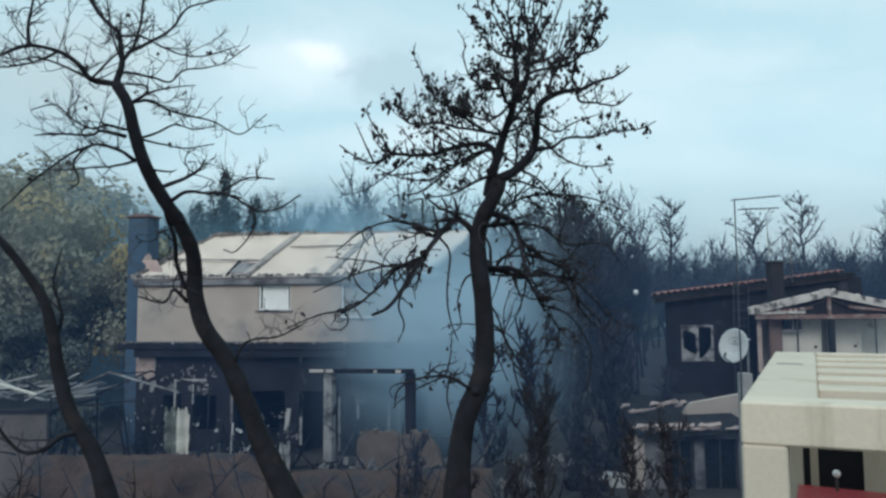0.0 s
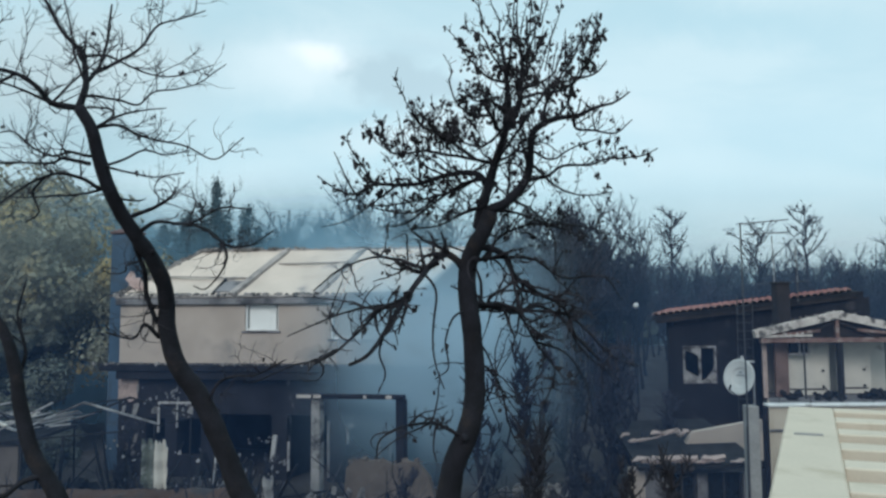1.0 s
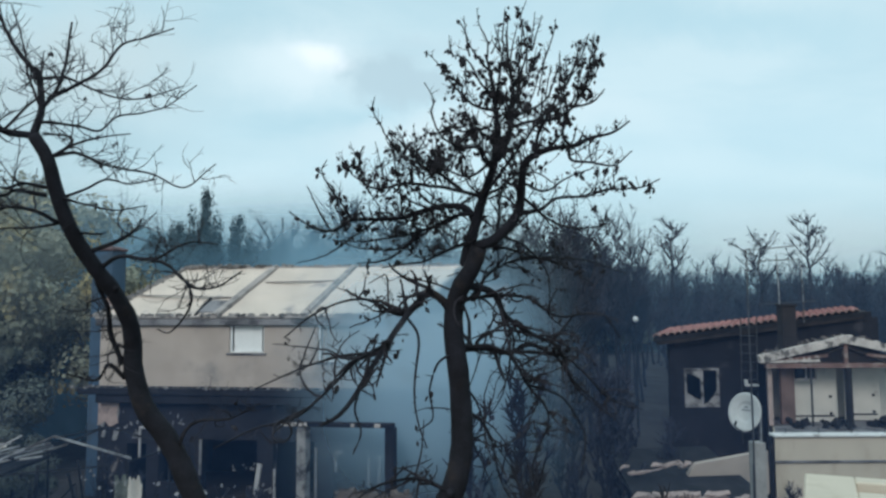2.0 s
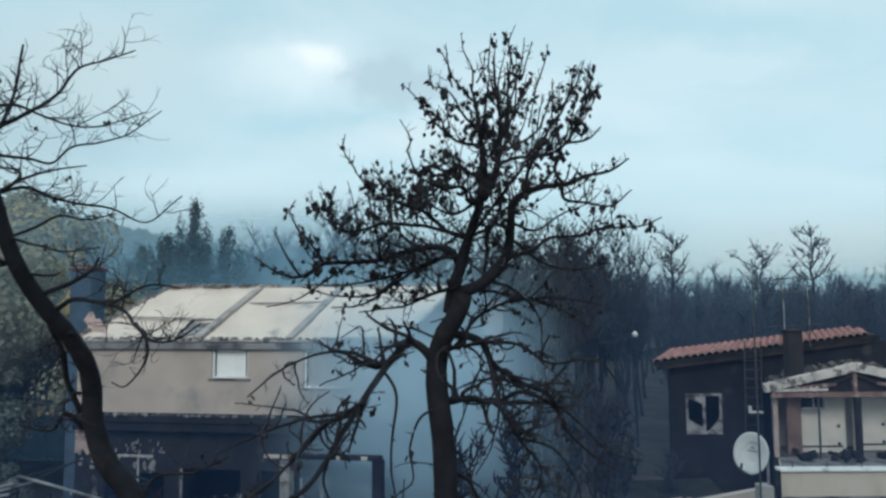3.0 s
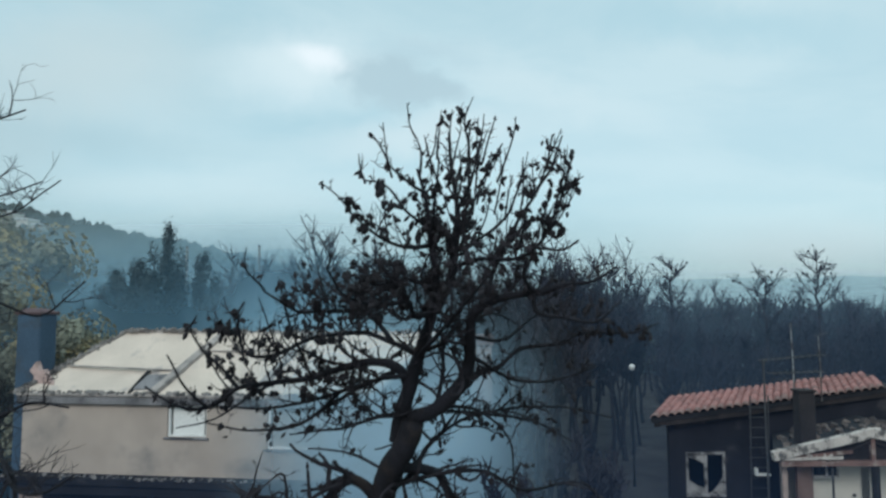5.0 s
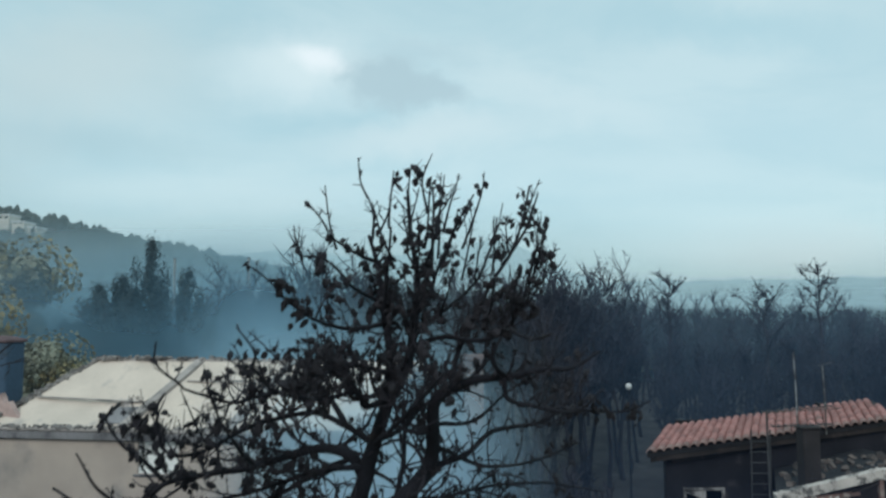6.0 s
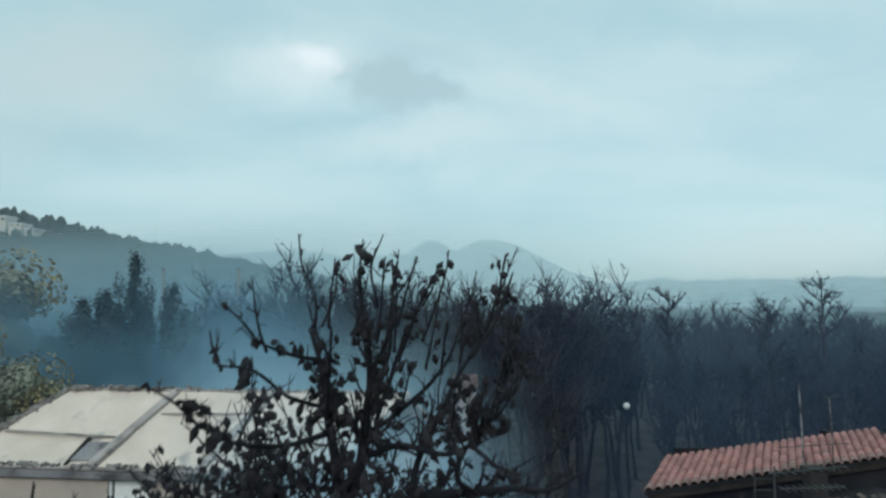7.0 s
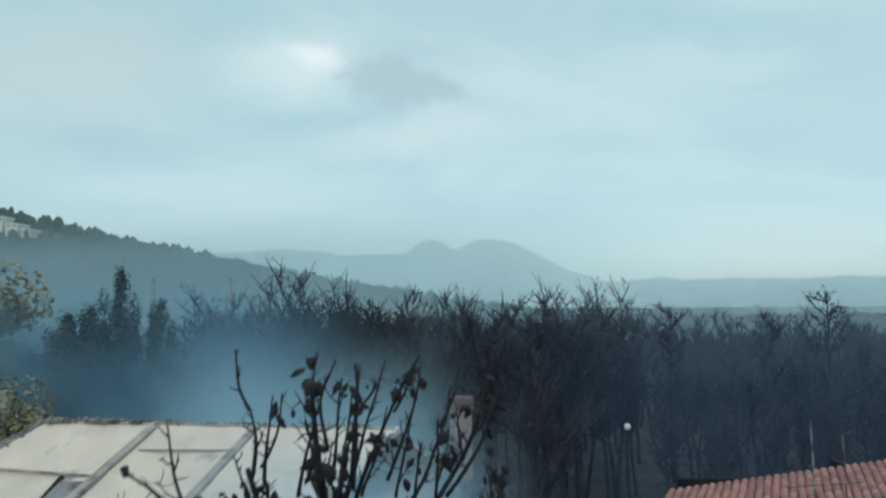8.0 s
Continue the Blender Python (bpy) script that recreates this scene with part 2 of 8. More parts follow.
BEAM = material("ashy_roof_beam", (0.33, 0.29, 0.27), 0.9, 0.2, 1.5, 30.0, 0.3, stain=(0.16, 0.145, 0.14), stain_scale=1.2, stain_at=(0.5, 0.65))
GALV = material("galvanised_tube", (0.30, 0.30, 0.30), 0.6, 0.2, 3.0, 60.0, 0.1, metal=0.2, stain=(0.06, 0.05, 0.045), stain_scale=0.9, stain_at=(0.45, 0.6))
DISHGREY = material("dish_grey_paint", (0.52, 0.52, 0.50), 0.5, 0.06, 2.0, 40.0, 0.05, stain=(0.33, 0.31, 0.28), stain_scale=2.0, stain_at=(0.6, 0.8))
LOGO = material("dull_grey_print", (0.22, 0.23, 0.24), 0.6, 0.1)
REDPAINT = material("red_car_paint", (0.42, 0.045, 0.055), 0.25, 0.08, 1.0, 30.0, 0.0, spec=0.5)
GLASSDARK = material("dark_window_glass", (0.012, 0.014, 0.017), 0.08, 0.1, 2.0, 20.0, 0.0, spec=0.5)
TYRE = material("tyre_rubber", (0.02, 0.02, 0.02), 0.85, 0.2)
LAMPWHITE = material("opal_lamp_glass", (0.80, 0.79, 0.76), 0.35, 0.05)
DULL = material("dull_plaster", (0.125, 0.105, 0.092), 0.9, 0.2, 0.9, 30, 0.3, stain=(0.05, 0.045, 0.042), stain_scale=0.6)
SCORCHED = material("scorched_white_paint", (0.36, 0.34, 0.33), 0.7, 0.15, 2.0, 40.0, 0.15, stain=(0.10, 0.085, 0.08), stain_scale=2.4, stain_at=(0.5, 0.68))
PLASTER = material("broken_plaster", (0.50, 0.44, 0.40), 0.9, 0.2, 2.0, 30.0, 0.3, stain=(0.10, 0.09, 0.085), stain_scale=3.0, stain_at=(0.5, 0.62))
SOOTBROWN = material("smoked_plaster", (0.030, 0.025, 0.025), 0.95, 0.3, 0.9, 25.0, 0.3, stain=(0.025, 0.022, 0.022), stain_scale=0.9)
TILESOOT = material("sooted_tiles", (0.27, 0.17, 0.15), 0.9, 0.3, 2.0, 40.0, 0.3, stain=(0.10, 0.075, 0.07), stain_scale=1.6, stain_at=(0.48, 0.65), piece=True)
CHARBROWN = material("charred_brown_timber", (0.024, 0.018, 0.016), 0.9, 0.5, 1.5, 30.0, 0.5, stain=(0.06, 0.042, 0.036), stain_scale=1.4, stain_at=(0.55, 0.7))
SOOTFRAME = material("soot_greyed_paint", (0.28, 0.265, 0.26), 0.8, 0.2, 2.0, 40.0, 0.15, stain=(0.04, 0.036, 0.036), stain_scale=3.0, stain_at=(0.45, 0.65))
SCORCHEDBEAM = material("scorched_reddish_beam", (0.17, 0.10, 0.085), 0.9, 0.4, 1.5, 30.0, 0.4, stain=(0.30, 0.24, 0.21), stain_scale=1.8, stain_at=(0.5, 0.66))
PINKPLASTER = material("pinkish_scorched_plaster", (0.36, 0.27, 0.24), 0.9, 0.3, 1.5, 30.0, 0.3, stain=(0.07, 0.055, 0.05), stain_scale=1.1, stain_at=(0.5, 0.66))
RAWPLASTER = material("raw_red_plaster", (0.16, 0.105, 0.09), 0.9, 0.3, 2.0, 40.0, 0.3, stain=(0.10, 0.06, 0.05), stain_scale=1.3, stain_at=(0.54, 0.7))
SOOTSTREAK = material("streaked_sooty_render", (0.014, 0.013, 0.017), 0.95, 0.5, 0.8, 25.0, 0.4, stain=(0.17, 0.15, 0.14), stain_scale=1.3, stain_at=(0.60, 0.68), streak=0.35)
GREYFLAKE = material("dulled_plaster", (0.20, 0.19, 0.185), 0.9, 0.4, 3.0, 30.0, 0.3, stain=(0.10, 0.095, 0.095), stain_scale=2.5)
DEBRIS = material("scorched_render_lumps", (0.115, 0.092, 0.082), 0.95, 0.5, 2.0, 25.0, 0.5, stain=(0.055, 0.046, 0.043), stain_scale=1.8, stain_at=(0.47, 0.6))
ASHBARK = material("ash_grey_bark", (0.12, 0.105, 0.095), 0.9, 0.4, 2.5, 28.0, 0.6, stain=(0.045, 0.04, 0.04), stain_scale=1.6, stain_at=(0.5, 0.7))
PILLARGREY = material("pale_grey_concrete", (0.34, 0.325, 0.30), 0.9, 0.15, 1.5, 30.0, 0.2, stain=(0.20, 0.185, 0.17), stain_scale=1.4, streak=0.3)
# blue of the smoke haze before the stack is put into this base colour
HAZEBLUE = material("haze_blue_render", (0.050, 0.085, 0.130), 0.9, 0.2, 0.8, 25.0, 0.2, stain=(0.05, 0.065, 0.085), stain_scale=0.6)
EARTH = material("scorched_earth", (0.078, 0.048, 0.034), 0.95, 0.5, 0.9, 14.0, 0.7, stain=(0.045, 0.039, 0.037), stain_scale=0.9, stain_at=(0.48, 0.64))
MOULD = material("mildewed_board", (0.13, 0.14, 0.115), 0.9, 0.4, 2.0, 30.0, 0.2, stain=(0.34, 0.33, 0.30), stain_scale=2.0, stain_at=(0.5, 0.6))
RUBBLE = material("ashy_rubble", (0.21, 0.19, 0.18), 0.95, 0.4, 3.0, 25.0, 0.6, stain=(0.07, 0.065, 0.065), stain_scale=2.5, stain_at=(0.48, 0.62))
# ---- building tools ----
class Shape:
    """Collects vertices and faces for one mesh."""

    def __init__(self, warp=None):
        self.v, self.f, self.warp = [], [], warp

    def add(self, verts, faces):
        k = len(self.v)
        self.v.extend(verts)
        self.f.extend(tuple(i + k for i in q) for q in faces)
        return self

    def box(self, x0, x1, y0, y1, z0, z1, c=0.012, m=None):
        """A box with chamfered edges, turned by m if given."""
        c = min(c, (x1 - x0) * 0.3, (y1 - y0) * 0.3, (z1 - z0) * 0.3)
        X, Y, Z = (x0, x1), (y0, y1), (z0, z1)
        vs, idx = [], {}
        for i in (0, 1):
            for j in (0, 1):
                for k in (0, 1):
                    for ax in range(3):
                        s = [X[i] + (c if i == 0 else -c), Y[j] + (c if j == 0 else -c), Z[k] + (c if k == 0 else -c)]
                        s[ax] = (X[i], Y[j], Z[k])[ax]
                        idx[i, j, k, ax] = len(vs)
                        vs.append(tuple(s))
        fs = []
        for ax in range(3):
            o = [a for a in range(3) if a != ax]
            for s in (0, 1):
                q = []
                for a, b in ((0, 0), (1, 0), (1, 1), (0, 1)):
                    key = [0, 0, 0]
                    key[ax], key[o[0]], key[o[1]] = s, a, b
                    q.append(idx[(*key, ax)])
                fs.append(q)
            for a in (0, 1):
                for b in (0, 1):
                    k0, k1 = [0, 0, 0], [0, 0, 0]
                    k0[o[0]] = k1[o[0]] = a
                    k0[o[1]] = k1[o[1]] = b
                    k1[ax] = 1
                    fs.append([idx[(*k0, o[0])], idx[(*k1, o[0])], idx[(*k1, o[1])], idx[(*k0, o[1])]])
        for i in (0, 1):
            for j in (0, 1):
                for k in (0, 1):
                    fs.append([idx[i, j, k, 0], idx[i, j, k, 1], idx[i, j, k, 2]])
        if m is not None:
            vs = [tuple(m @ Vector(p)) for p in vs]
        return self.add(vs, fs)

    def tube(self, pts, radii, sides=6, cap=True):
        pts = [Vector(p) for p in pts]
        vs, fs = [], []
        ref = Vector((0.31, 0.17, 0.93))
        for i, p in enumerate(pts):
            d = (pts[min(i + 1, len(pts) - 1)] - pts[max(i - 1, 0)])
            if d.length < 1e-6:
                d = Vector((0, 0, 1))
            d.normalize()
            a = d.cross(ref)
            if a.length < 0.05:
                a = d.cross(Vector((1, 0, 0)))
            a.normalize()
            b = d.cross(a)
            for s in range(sides):
                t = 2 * math.pi * s / sides
                vs.append(tuple(p + (a * math.cos(t) + b * math.sin(t)) * radii[i]))
        for i in range(len(pts) - 1):
            for s in range(sides):
                n = (s + 1) % sides
                fs.append((i * sides + s, i * sides + n, (i + 1) * sides + n, (i + 1) * sides + s))
        if cap:
            fs.append(tuple(range(sides - 1, -1, -1)))
            fs.append(tuple(range((len(pts) - 1) * sides, len(pts) * sides)))
        return self.add(vs, fs)

    def bar(self, a, b, w, h=None):
        """A square bar from a to b."""
        a, b = Vector(a), Vector(b)
        d = b - a
        q = d.to_track_quat("X", "Z").to_matrix().to_4x4()
        return self.box(0, d.length, -w / 2, w / 2, -(h or w) / 2, (h or w) / 2, 0.006, Matrix.Translation(a) @ q)

    def chunk(self, p, size, rng):
        """A broken lump."""
        m = Matrix.Translation(p) @ Euler([rng.uniform(0, 6.3) for _ in range(3)]).to_matrix().to_4x4()
        s = [size * rng.uniform(0.5, 1.2) for _ in range(3)]
        vs = [tuple(m @ Vector((s[0] * a * rng.uniform(0.6, 1), s[1] * b * rng.uniform(0.6, 1), s[2] * c * rng.uniform(0.6, 1)))) for a in (-1, 1) for b in (-1, 1) for c in (-1, 1)]
        return self.add(vs, [(0, 1, 3, 2), (4, 6, 7, 5), (0, 4, 5, 1), (2, 3, 7, 6), (0, 2, 6, 4), (1, 5, 7, 3)])

    def mesh(self, name, mat, smooth=False):
        me = bpy.data.meshes.new(name)
        v = [tuple(self.warp(*p)) for p in self.v] if self.warp else self.v
        me.from_pydata(v, [], self.f)
        if smooth:
            me.shade_smooth()
        me.materials.append(mat)
        bm = bmesh.new()
        bm.from_mesh(me)
        bmesh.ops.recalc_face_normals(bm, faces=bm.faces)
        bm.to_mesh(me)
        bm.free()
        return me


def part(name, shape, mat, parent=None, label="", smooth=False):
    ob = new(name, shape.mesh(name, mat, smooth))
    if parent:
        ob.parent = parent
    if label:
        tagged(ob, label)
    return ob


def thing(name, label, category, group="", m=None, kind=""):
    e = new(name)
    e.empty_display_size = 0.2
    if m is not None:
        e.matrix_basis = m
    return tagged(e, label, category, group, kind)


def smooth01(a, b, v):
    t = max(0.0, min(1.0, (v - a) / (b - a)))
    return t * t * (3 - 2 * t)


def ground_height(x, y):
    z = 0.18 * noise.noise((x * 0.09, y * 0.09, 3.1)) + 0.06 * noise.noise((x * 0.5, y * 0.5, 7.7))
    z *= smooth01(0, 8, math.hypot(x, y - 10)) * 0.8 + 0.2
    # bank on which the pale pergola stands
    z += 1.68 * smooth01(1.0, 3.2, x) * (1 - smooth01(13.5, 19.5, y)) * smooth01(-14, -5, y)
    # wooded ridge
    far = smooth01(150, 340, y) * (1 - 0.75 * smooth01(360, 700, y))
    ramp = 18.5 + max(0.0, -(x + 52)) * 0.222 if x < -52 else max(0.0, 18.5 - (x + 52) * 0.15)
    bumps = 2.5 * noise.noise((x * 0.02, y * 0.02, 0.4))
    z += far * max(0.0, min(95, ramp) + bumps * min(1, ramp / 10))
    return z
# ---- ground, ridge and far distance ----
def build_ground():
    s = Shape()
    ys = [-400, -200, -100, -50] + [-30 + i * 1.5 for i in range(75)] + [85 + i * 8 for i in range(80)] + [760, 900, 1300, 2000, 3200, 4700]
    half = [i * 1.5 for i in range(27)] + [42 + i * 8 for i in range(42)] + [400, 520, 800, 1400, 2500, 4500]
    xs = [-v for v in reversed(half[1:])] + half
    vs = [(x, y, ground_height(x, y)) for y in ys for x in xs]
    n = len(xs)
    fs = [(j * n + i, j * n + i + 1, (j + 1) * n + i + 1, (j + 1) * n + i) for j in range(len(ys) - 1) for i in range(n - 1)]
    s.add(vs, fs)
    ob = part("ground", s, ASH, smooth=True)
    tagged(ob, "burnt grey-brown ground strewn with ash", "ground", kind="structure")


def build_mountains():
    def ridge(name, y, color, top, label):
        s = Shape()
        xs = [-4200 + 25 * i for i in range(337)]
        vs = []
        for x in xs:
            h = top(x) + 13 * noise.noise((x * 0.009, y, 0)) + 4 * noise.noise((x * 0.035, y, 4))
            vs += [(x, y, -30), (x, y, h), (x, y + 500, -30)]
        fs = []
        for i in range(len(xs) - 1):
            a, b = i * 3, i * 3 + 3
            fs += [(a, b, b + 1, a + 1), (a + 1, b + 1, b + 2, a + 2)]
        s.add(vs, fs)
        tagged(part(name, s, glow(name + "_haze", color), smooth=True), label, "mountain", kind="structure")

    def hump(x, c, w, h):
        return h * math.exp(-((x - c) / w) ** 2)
    def far(x):
        plateau = 232 * smooth01(700, -100, x) + 6 * math.sin(x * 0.004)
        return max(plateau, 95 + hump(x, -33, 170, 196), 105 + hump(x, 225, 290, 186), 118 * smooth01(300, 900, x)) + hump(x, -650, 160, 22)
    # each ridge's paleness is haze, carried by its own emitted colour
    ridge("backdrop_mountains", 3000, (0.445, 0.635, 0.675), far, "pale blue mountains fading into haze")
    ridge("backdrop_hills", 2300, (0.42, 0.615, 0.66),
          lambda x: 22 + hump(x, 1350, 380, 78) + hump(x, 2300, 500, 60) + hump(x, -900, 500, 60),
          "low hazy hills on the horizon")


build_ground()
build_mountains()
# ---- burnt two-storey house with a bare roof ----
# u runs along the front, v into the house, on its slightly skewed plot
def plot(u, v, z):
    return (-12.7 + u * 0.990 + v * 0.40, 29.35 - u * 0.139 + v * 0.917, z)


def front_with_holes(s, u0, u1, v0, v1, z0, z1, holes):
    """One wall between u0 and u1 with openings (u0, u1, z0, z1) that go through it."""
    us = sorted({u0, u1, *[h[0] for h in holes], *[h[1] for h in holes]})
    zs = sorted({z0, z1, *[h[2] for h in holes if h[2] > z0], *[h[3] for h in holes]})
    nu, nz = len(us), len(zs)

    def solid(i, k):
        if not (0 <= i < nu - 1 and 0 <= k < nz - 1):
            return False
        u, z = (us[i] + us[i + 1]) / 2, (zs[k] + zs[k + 1]) / 2
        return not any(h[0] < u < h[1] and h[2] < z < h[3] for h in holes)
    vs = [(u, v, z) for v in (v0, v1) for z in zs for u in us]
    def at(i, k, b):
        return b * nu * nz + k * nu + i
    fs = []
    for i in range(nu - 1):
        for k in range(nz - 1):
            if not solid(i, k):
                continue
            fs.append((at(i, k, 0), at(i + 1, k, 0), at(i + 1, k + 1, 0), at(i, k + 1, 0)))
            fs.append((at(i, k + 1, 1), at(i + 1, k + 1, 1), at(i + 1, k, 1), at(i, k, 1)))
            for di, dk, a, b in ((-1, 0, (i, k), (i, k + 1)), (1, 0, (i + 1, k), (i + 1, k + 1)), (0, -1, (i, k), (i + 1, k)), (0, 1, (i, k + 1), (i + 1, k + 1))):
                if not solid(i + di, k + dk):
                    fs.append((at(*a, 0), at(*b, 0), at(*b, 1), at(*a, 1)))
    s.add(vs, fs)


def burnt_house():
    rng = random.Random(5)
    house = thing("burnt_house", "cream two-storey house gutted by fire, its ground floor black with soot", "house")
    W = 12.75
    up = Shape(plot)
    wins = [(5.25, 6.62, 5.72, 6.84), (8.7, 10.3, 5.4, 6.75)]
    front_with_holes(up, 0, W, 0, 0.28, 4.45, 7.0, wins)
    for q in ((0, 0.28, 0.281, 6.2), (W - 0.28, W, 0.281, 6.2), (0.281, W - 0.281, 5.95, 6.2)):
        s = Shape(plot)
        s.box(*q, 4.45, 7.0, 0.01)
        part("upper_side_wall", s, CREAM, house)
    part("upper_wall", up, CREAM, house, "cream rendered wall, smoke-stained round the windows")
    fl = Shape(plot)
    fl.box(0.3, W - 0.3, 0.3, 5.93, 4.5, 4.62)
    part("upper_floor", fl, GREYBEAM, house)
    back = Shape(plot)
    back.box(0.3, W - 0.3, 3.0, 3.12, 4.63, 6.9)
    part("inner_wall", back, DOORWHITE, house, "pale inner wall seen through the empty windows")
    low = Shape(plot)
    doors = [(1.2, 2.0, 0.0, 2.3), (2.5, 3.5, 0.9, 2.3), (4.2, 6.4, 0.0, 2.5), (7.0, 8.6, 0.0, 2.5), (9.3, 10.5, 0.0, 2.2), (11.0, 12.2, 0.9, 2.2)]
    front_with_holes(low, 0, W, 0.02, 0.3, -0.3, 4.15, doors)
    for q in ((0, 0.28, 0.301, 6.2), (W - 0.28, W, 0.301, 6.2), (0.281, W - 0.281, 5.95, 6.2), (6.7, 6.9, 0.301, 5.9)):
        s = Shape(plot)
        s.box(*q, -0.3, 4.15, 0.01)
        part("lower_side_wall", s, SOOT, house)
    part("lower_wall", low, SOOTSTREAK, house, "soot-blackened ground-floor wall")
    slab = Shape(plot)
    slab.box(-0.45, W + 0.1, -0.5, 6.3, 4.17, 4.43, 0.03)
    part("balcony_slab", slab, SOOT, house, "scorched concrete slab edge")
    # crumbs of mortar along the slab edge and the eaves
    cr = Shape(plot)
    for _ in range(150):
        cr.chunk((rng.uniform(-0.7, W), rng.uniform(-0.55, -0.2), 4.44), rng.uniform(0.02, 0.07), rng)
    for _ in range(230):
        cr.chunk((rng.uniform(-0.1, W + 0.1), rng.uniform(-0.22, 0.0), 7.13), rng.uniform(0.03, 0.09), rng)
    for _ in range(190):
        t = rng.random()
        cr.chunk((-0.1 + 1.5 * t + rng.gauss(0, 0.07), -0.2 + 2.8 * t, 7.15 + 1.9 * t), rng.uniform(0.025, 0.075), rng)
    for _ in range(60):
        cr.chunk((rng.uniform(6, W - 0.5), 2.64, 9.08), rng.uniform(0.03, 0.08), rng)
    for _ in range(170):
        cr.chunk((rng.choice((rng.uniform(1.4, 2.4), rng.uniform(3.0, 4.2), rng.uniform(1.2, 6.0))), 2.62 + rng.uniform(-0.1, 0.15), 9.06 + rng.uniform(0, 0.07)), rng.uniform(0.03, 0.1), rng)
    tagged(part("broken_render", cr, RUBBLE, house, "crumbled mortar and broken tile bedding"), kind="stuff")
    eave = Shape(plot)
    eave.box(-0.12, W + 0.15, -0.2, 0.5, 7.0, 7.11, 0.03)
    part("eave_slab", eave, BEAM, house, "grey concrete eaves")
    s = Shape(plot)
    s.box(-0.1, W + 0.1, -0.17, -0.004, 6.74, 6.998, 0.03)
    part("fascia", s, GREYBEAM, house, "smoke-greyed band under the eaves")
    # bare roof: sagging boards between slanting beams
    def slope(u, v):
        return 7.12 + 0.69 * (v + 0.15)
    lines = [0.0, 4.8, 8.25, 12.25]
    def left_edge(i, v):
        t = (v + 0.15) / 2.8
        return (-0.08 + t * 1.5) if i == 0 else lines[i] + (0.55, 0.55, 0.45, 0.9)[i] * t
    for i in range(3):
        s = Shape(plot)
        rows, cols = 14, 22
        vs, fs = [], []
        for side in (0, -0.07):
            for r in range(rows + 1):
                v = -0.15 + 2.75 * r / rows
                a, b = left_edge(i, v) + 0.1, left_edge(i + 1, v) - 0.1
                for c in range(cols + 1):
                    u = a + (b - a) * c / cols
                    sag = -0.16 * math.sin(math.pi * c / cols) * math.sin(math.pi * r / rows) + 0.03 * noise.noise((u * 1.3, v * 1.3, i))
                    step = -0.035 if v < 1.0 + 0.12 * math.sin(u * 1.1) else 0
                    vs.append((u, v, slope(u, v) + sag + side + step))
        n = (rows + 1) * (cols + 1)
        for r in range(rows):
            for c in range(cols):
                k = r * (cols + 1) + c
                q = (k, k + 1, k + cols + 2, k + cols + 1)
                fs += [q, tuple(n + j for j in reversed(q))]
        for k in range(cols):
            fs += [(k, n + k, n + k + 1, k + 1), (rows * (cols + 1) + k, rows * (cols + 1) + k + 1, n + rows * (cols + 1) + k + 1, n + rows * (cols + 1) + k)]
        s.add(vs, fs)
        part("roof_panel", s, ROOFCREAM, house, "pale bare roof boards, tiles gone")
    s = Shape(plot)
    s.bar((0.75, 1.0, slope(0, 1.0) + 0.01), (4.9, 0.88, slope(0, 0.88) - 0.03), 0.1, 0.05)
    part("purlin", s, BEAM, house, "ash-grey purlin across the boards")
    s = Shape(plot)
    s.bar((5.5, 1.75, slope(0, 1.75) - 0.02), (8.4, 1.8, slope(0, 1.8) - 0.02), 0.09, 0.05)
    part("purlin", s, BEAM, house)
    s = Shape(plot)
    s.bar((3.85, 0.85, slope(0, 0.85) - 0.03), (3.95, -0.1, slope(0, -0.1) - 0.02), 0.12, 0.06)
    part("burnt_batten", s, SOOTWOOD, house)
    s = Shape(plot)
    s.add([(u, v, slope(0, v) + dz) for dz in (0.02, -0.02) for u, v in ((3.98, 0.02), (4.72, 0.05), (4.78, 0.66), (4.0, 0.62))], [(0, 1, 2, 3), (7, 6, 5, 4), (0, 4, 5, 1), (1, 5, 6, 2), (2, 6, 7, 3), (3, 7, 4, 0)])
    part("patch_sheet", s, GREYBEAM, house, "slate-grey sheet laid between the beams")
    for i in (1, 2, 3):
        s = Shape(plot)
        a, b = left_edge(i, -0.15), left_edge(i, 2.65)
        s.bar((a, -0.15, slope(0, -0.15) + 0.02), (b, 2.65, slope(0, 2.65) + 0.0), (0.34, 0.28, 0.12)[i - 1], 0.14)
        part("roof_beam", s, PLASTER if i == 3 else BEAM, house, "pale mortared roof verge" if i == 3 else "ash-grey exposed roof beam")
    s = Shape(plot)
    s.bar((-0.1, -0.15, slope(0, -0.15) + 0.0), (1.4, 2.65, slope(0, 2.65) - 0.03), 0.16, 0.1)
    part("hip_beam", s, BEAM, house)
    s = Shape(plot)
    s.bar((1.2, 2.65, 9.03), (W + 0.35, 2.65, 9.03), 0.14, 0.1)
    part("ridge_beam", s, BEAM, house)
    rear = Shape(plot)
    rear.add([(1.4, 2.7, 9.0), (W + 0.35, 2.7, 9.0), (W + 0.2, 6.4, 7.1), (-0.3, 6.4, 7.1), (1.4, 2.7, 8.92), (W + 0.35, 2.7, 8.92), (W + 0.2, 6.4, 7.02), (-0.3, 6.4, 7.02)],
             [(0, 1, 2, 3), (7, 6, 5, 4), (0, 4, 5, 1), (2, 6, 7, 3), (1, 5, 6, 2), (0, 3, 7, 4)])
    rear.add([(1.3, 2.7, 8.95), (-0.35, 6.4, 7.08), (-0.35, -0.3, 7.08)], [(0, 1, 2)])
    part("rear_roof", rear, ROOFCREAM, house)
    s = Shape(plot)
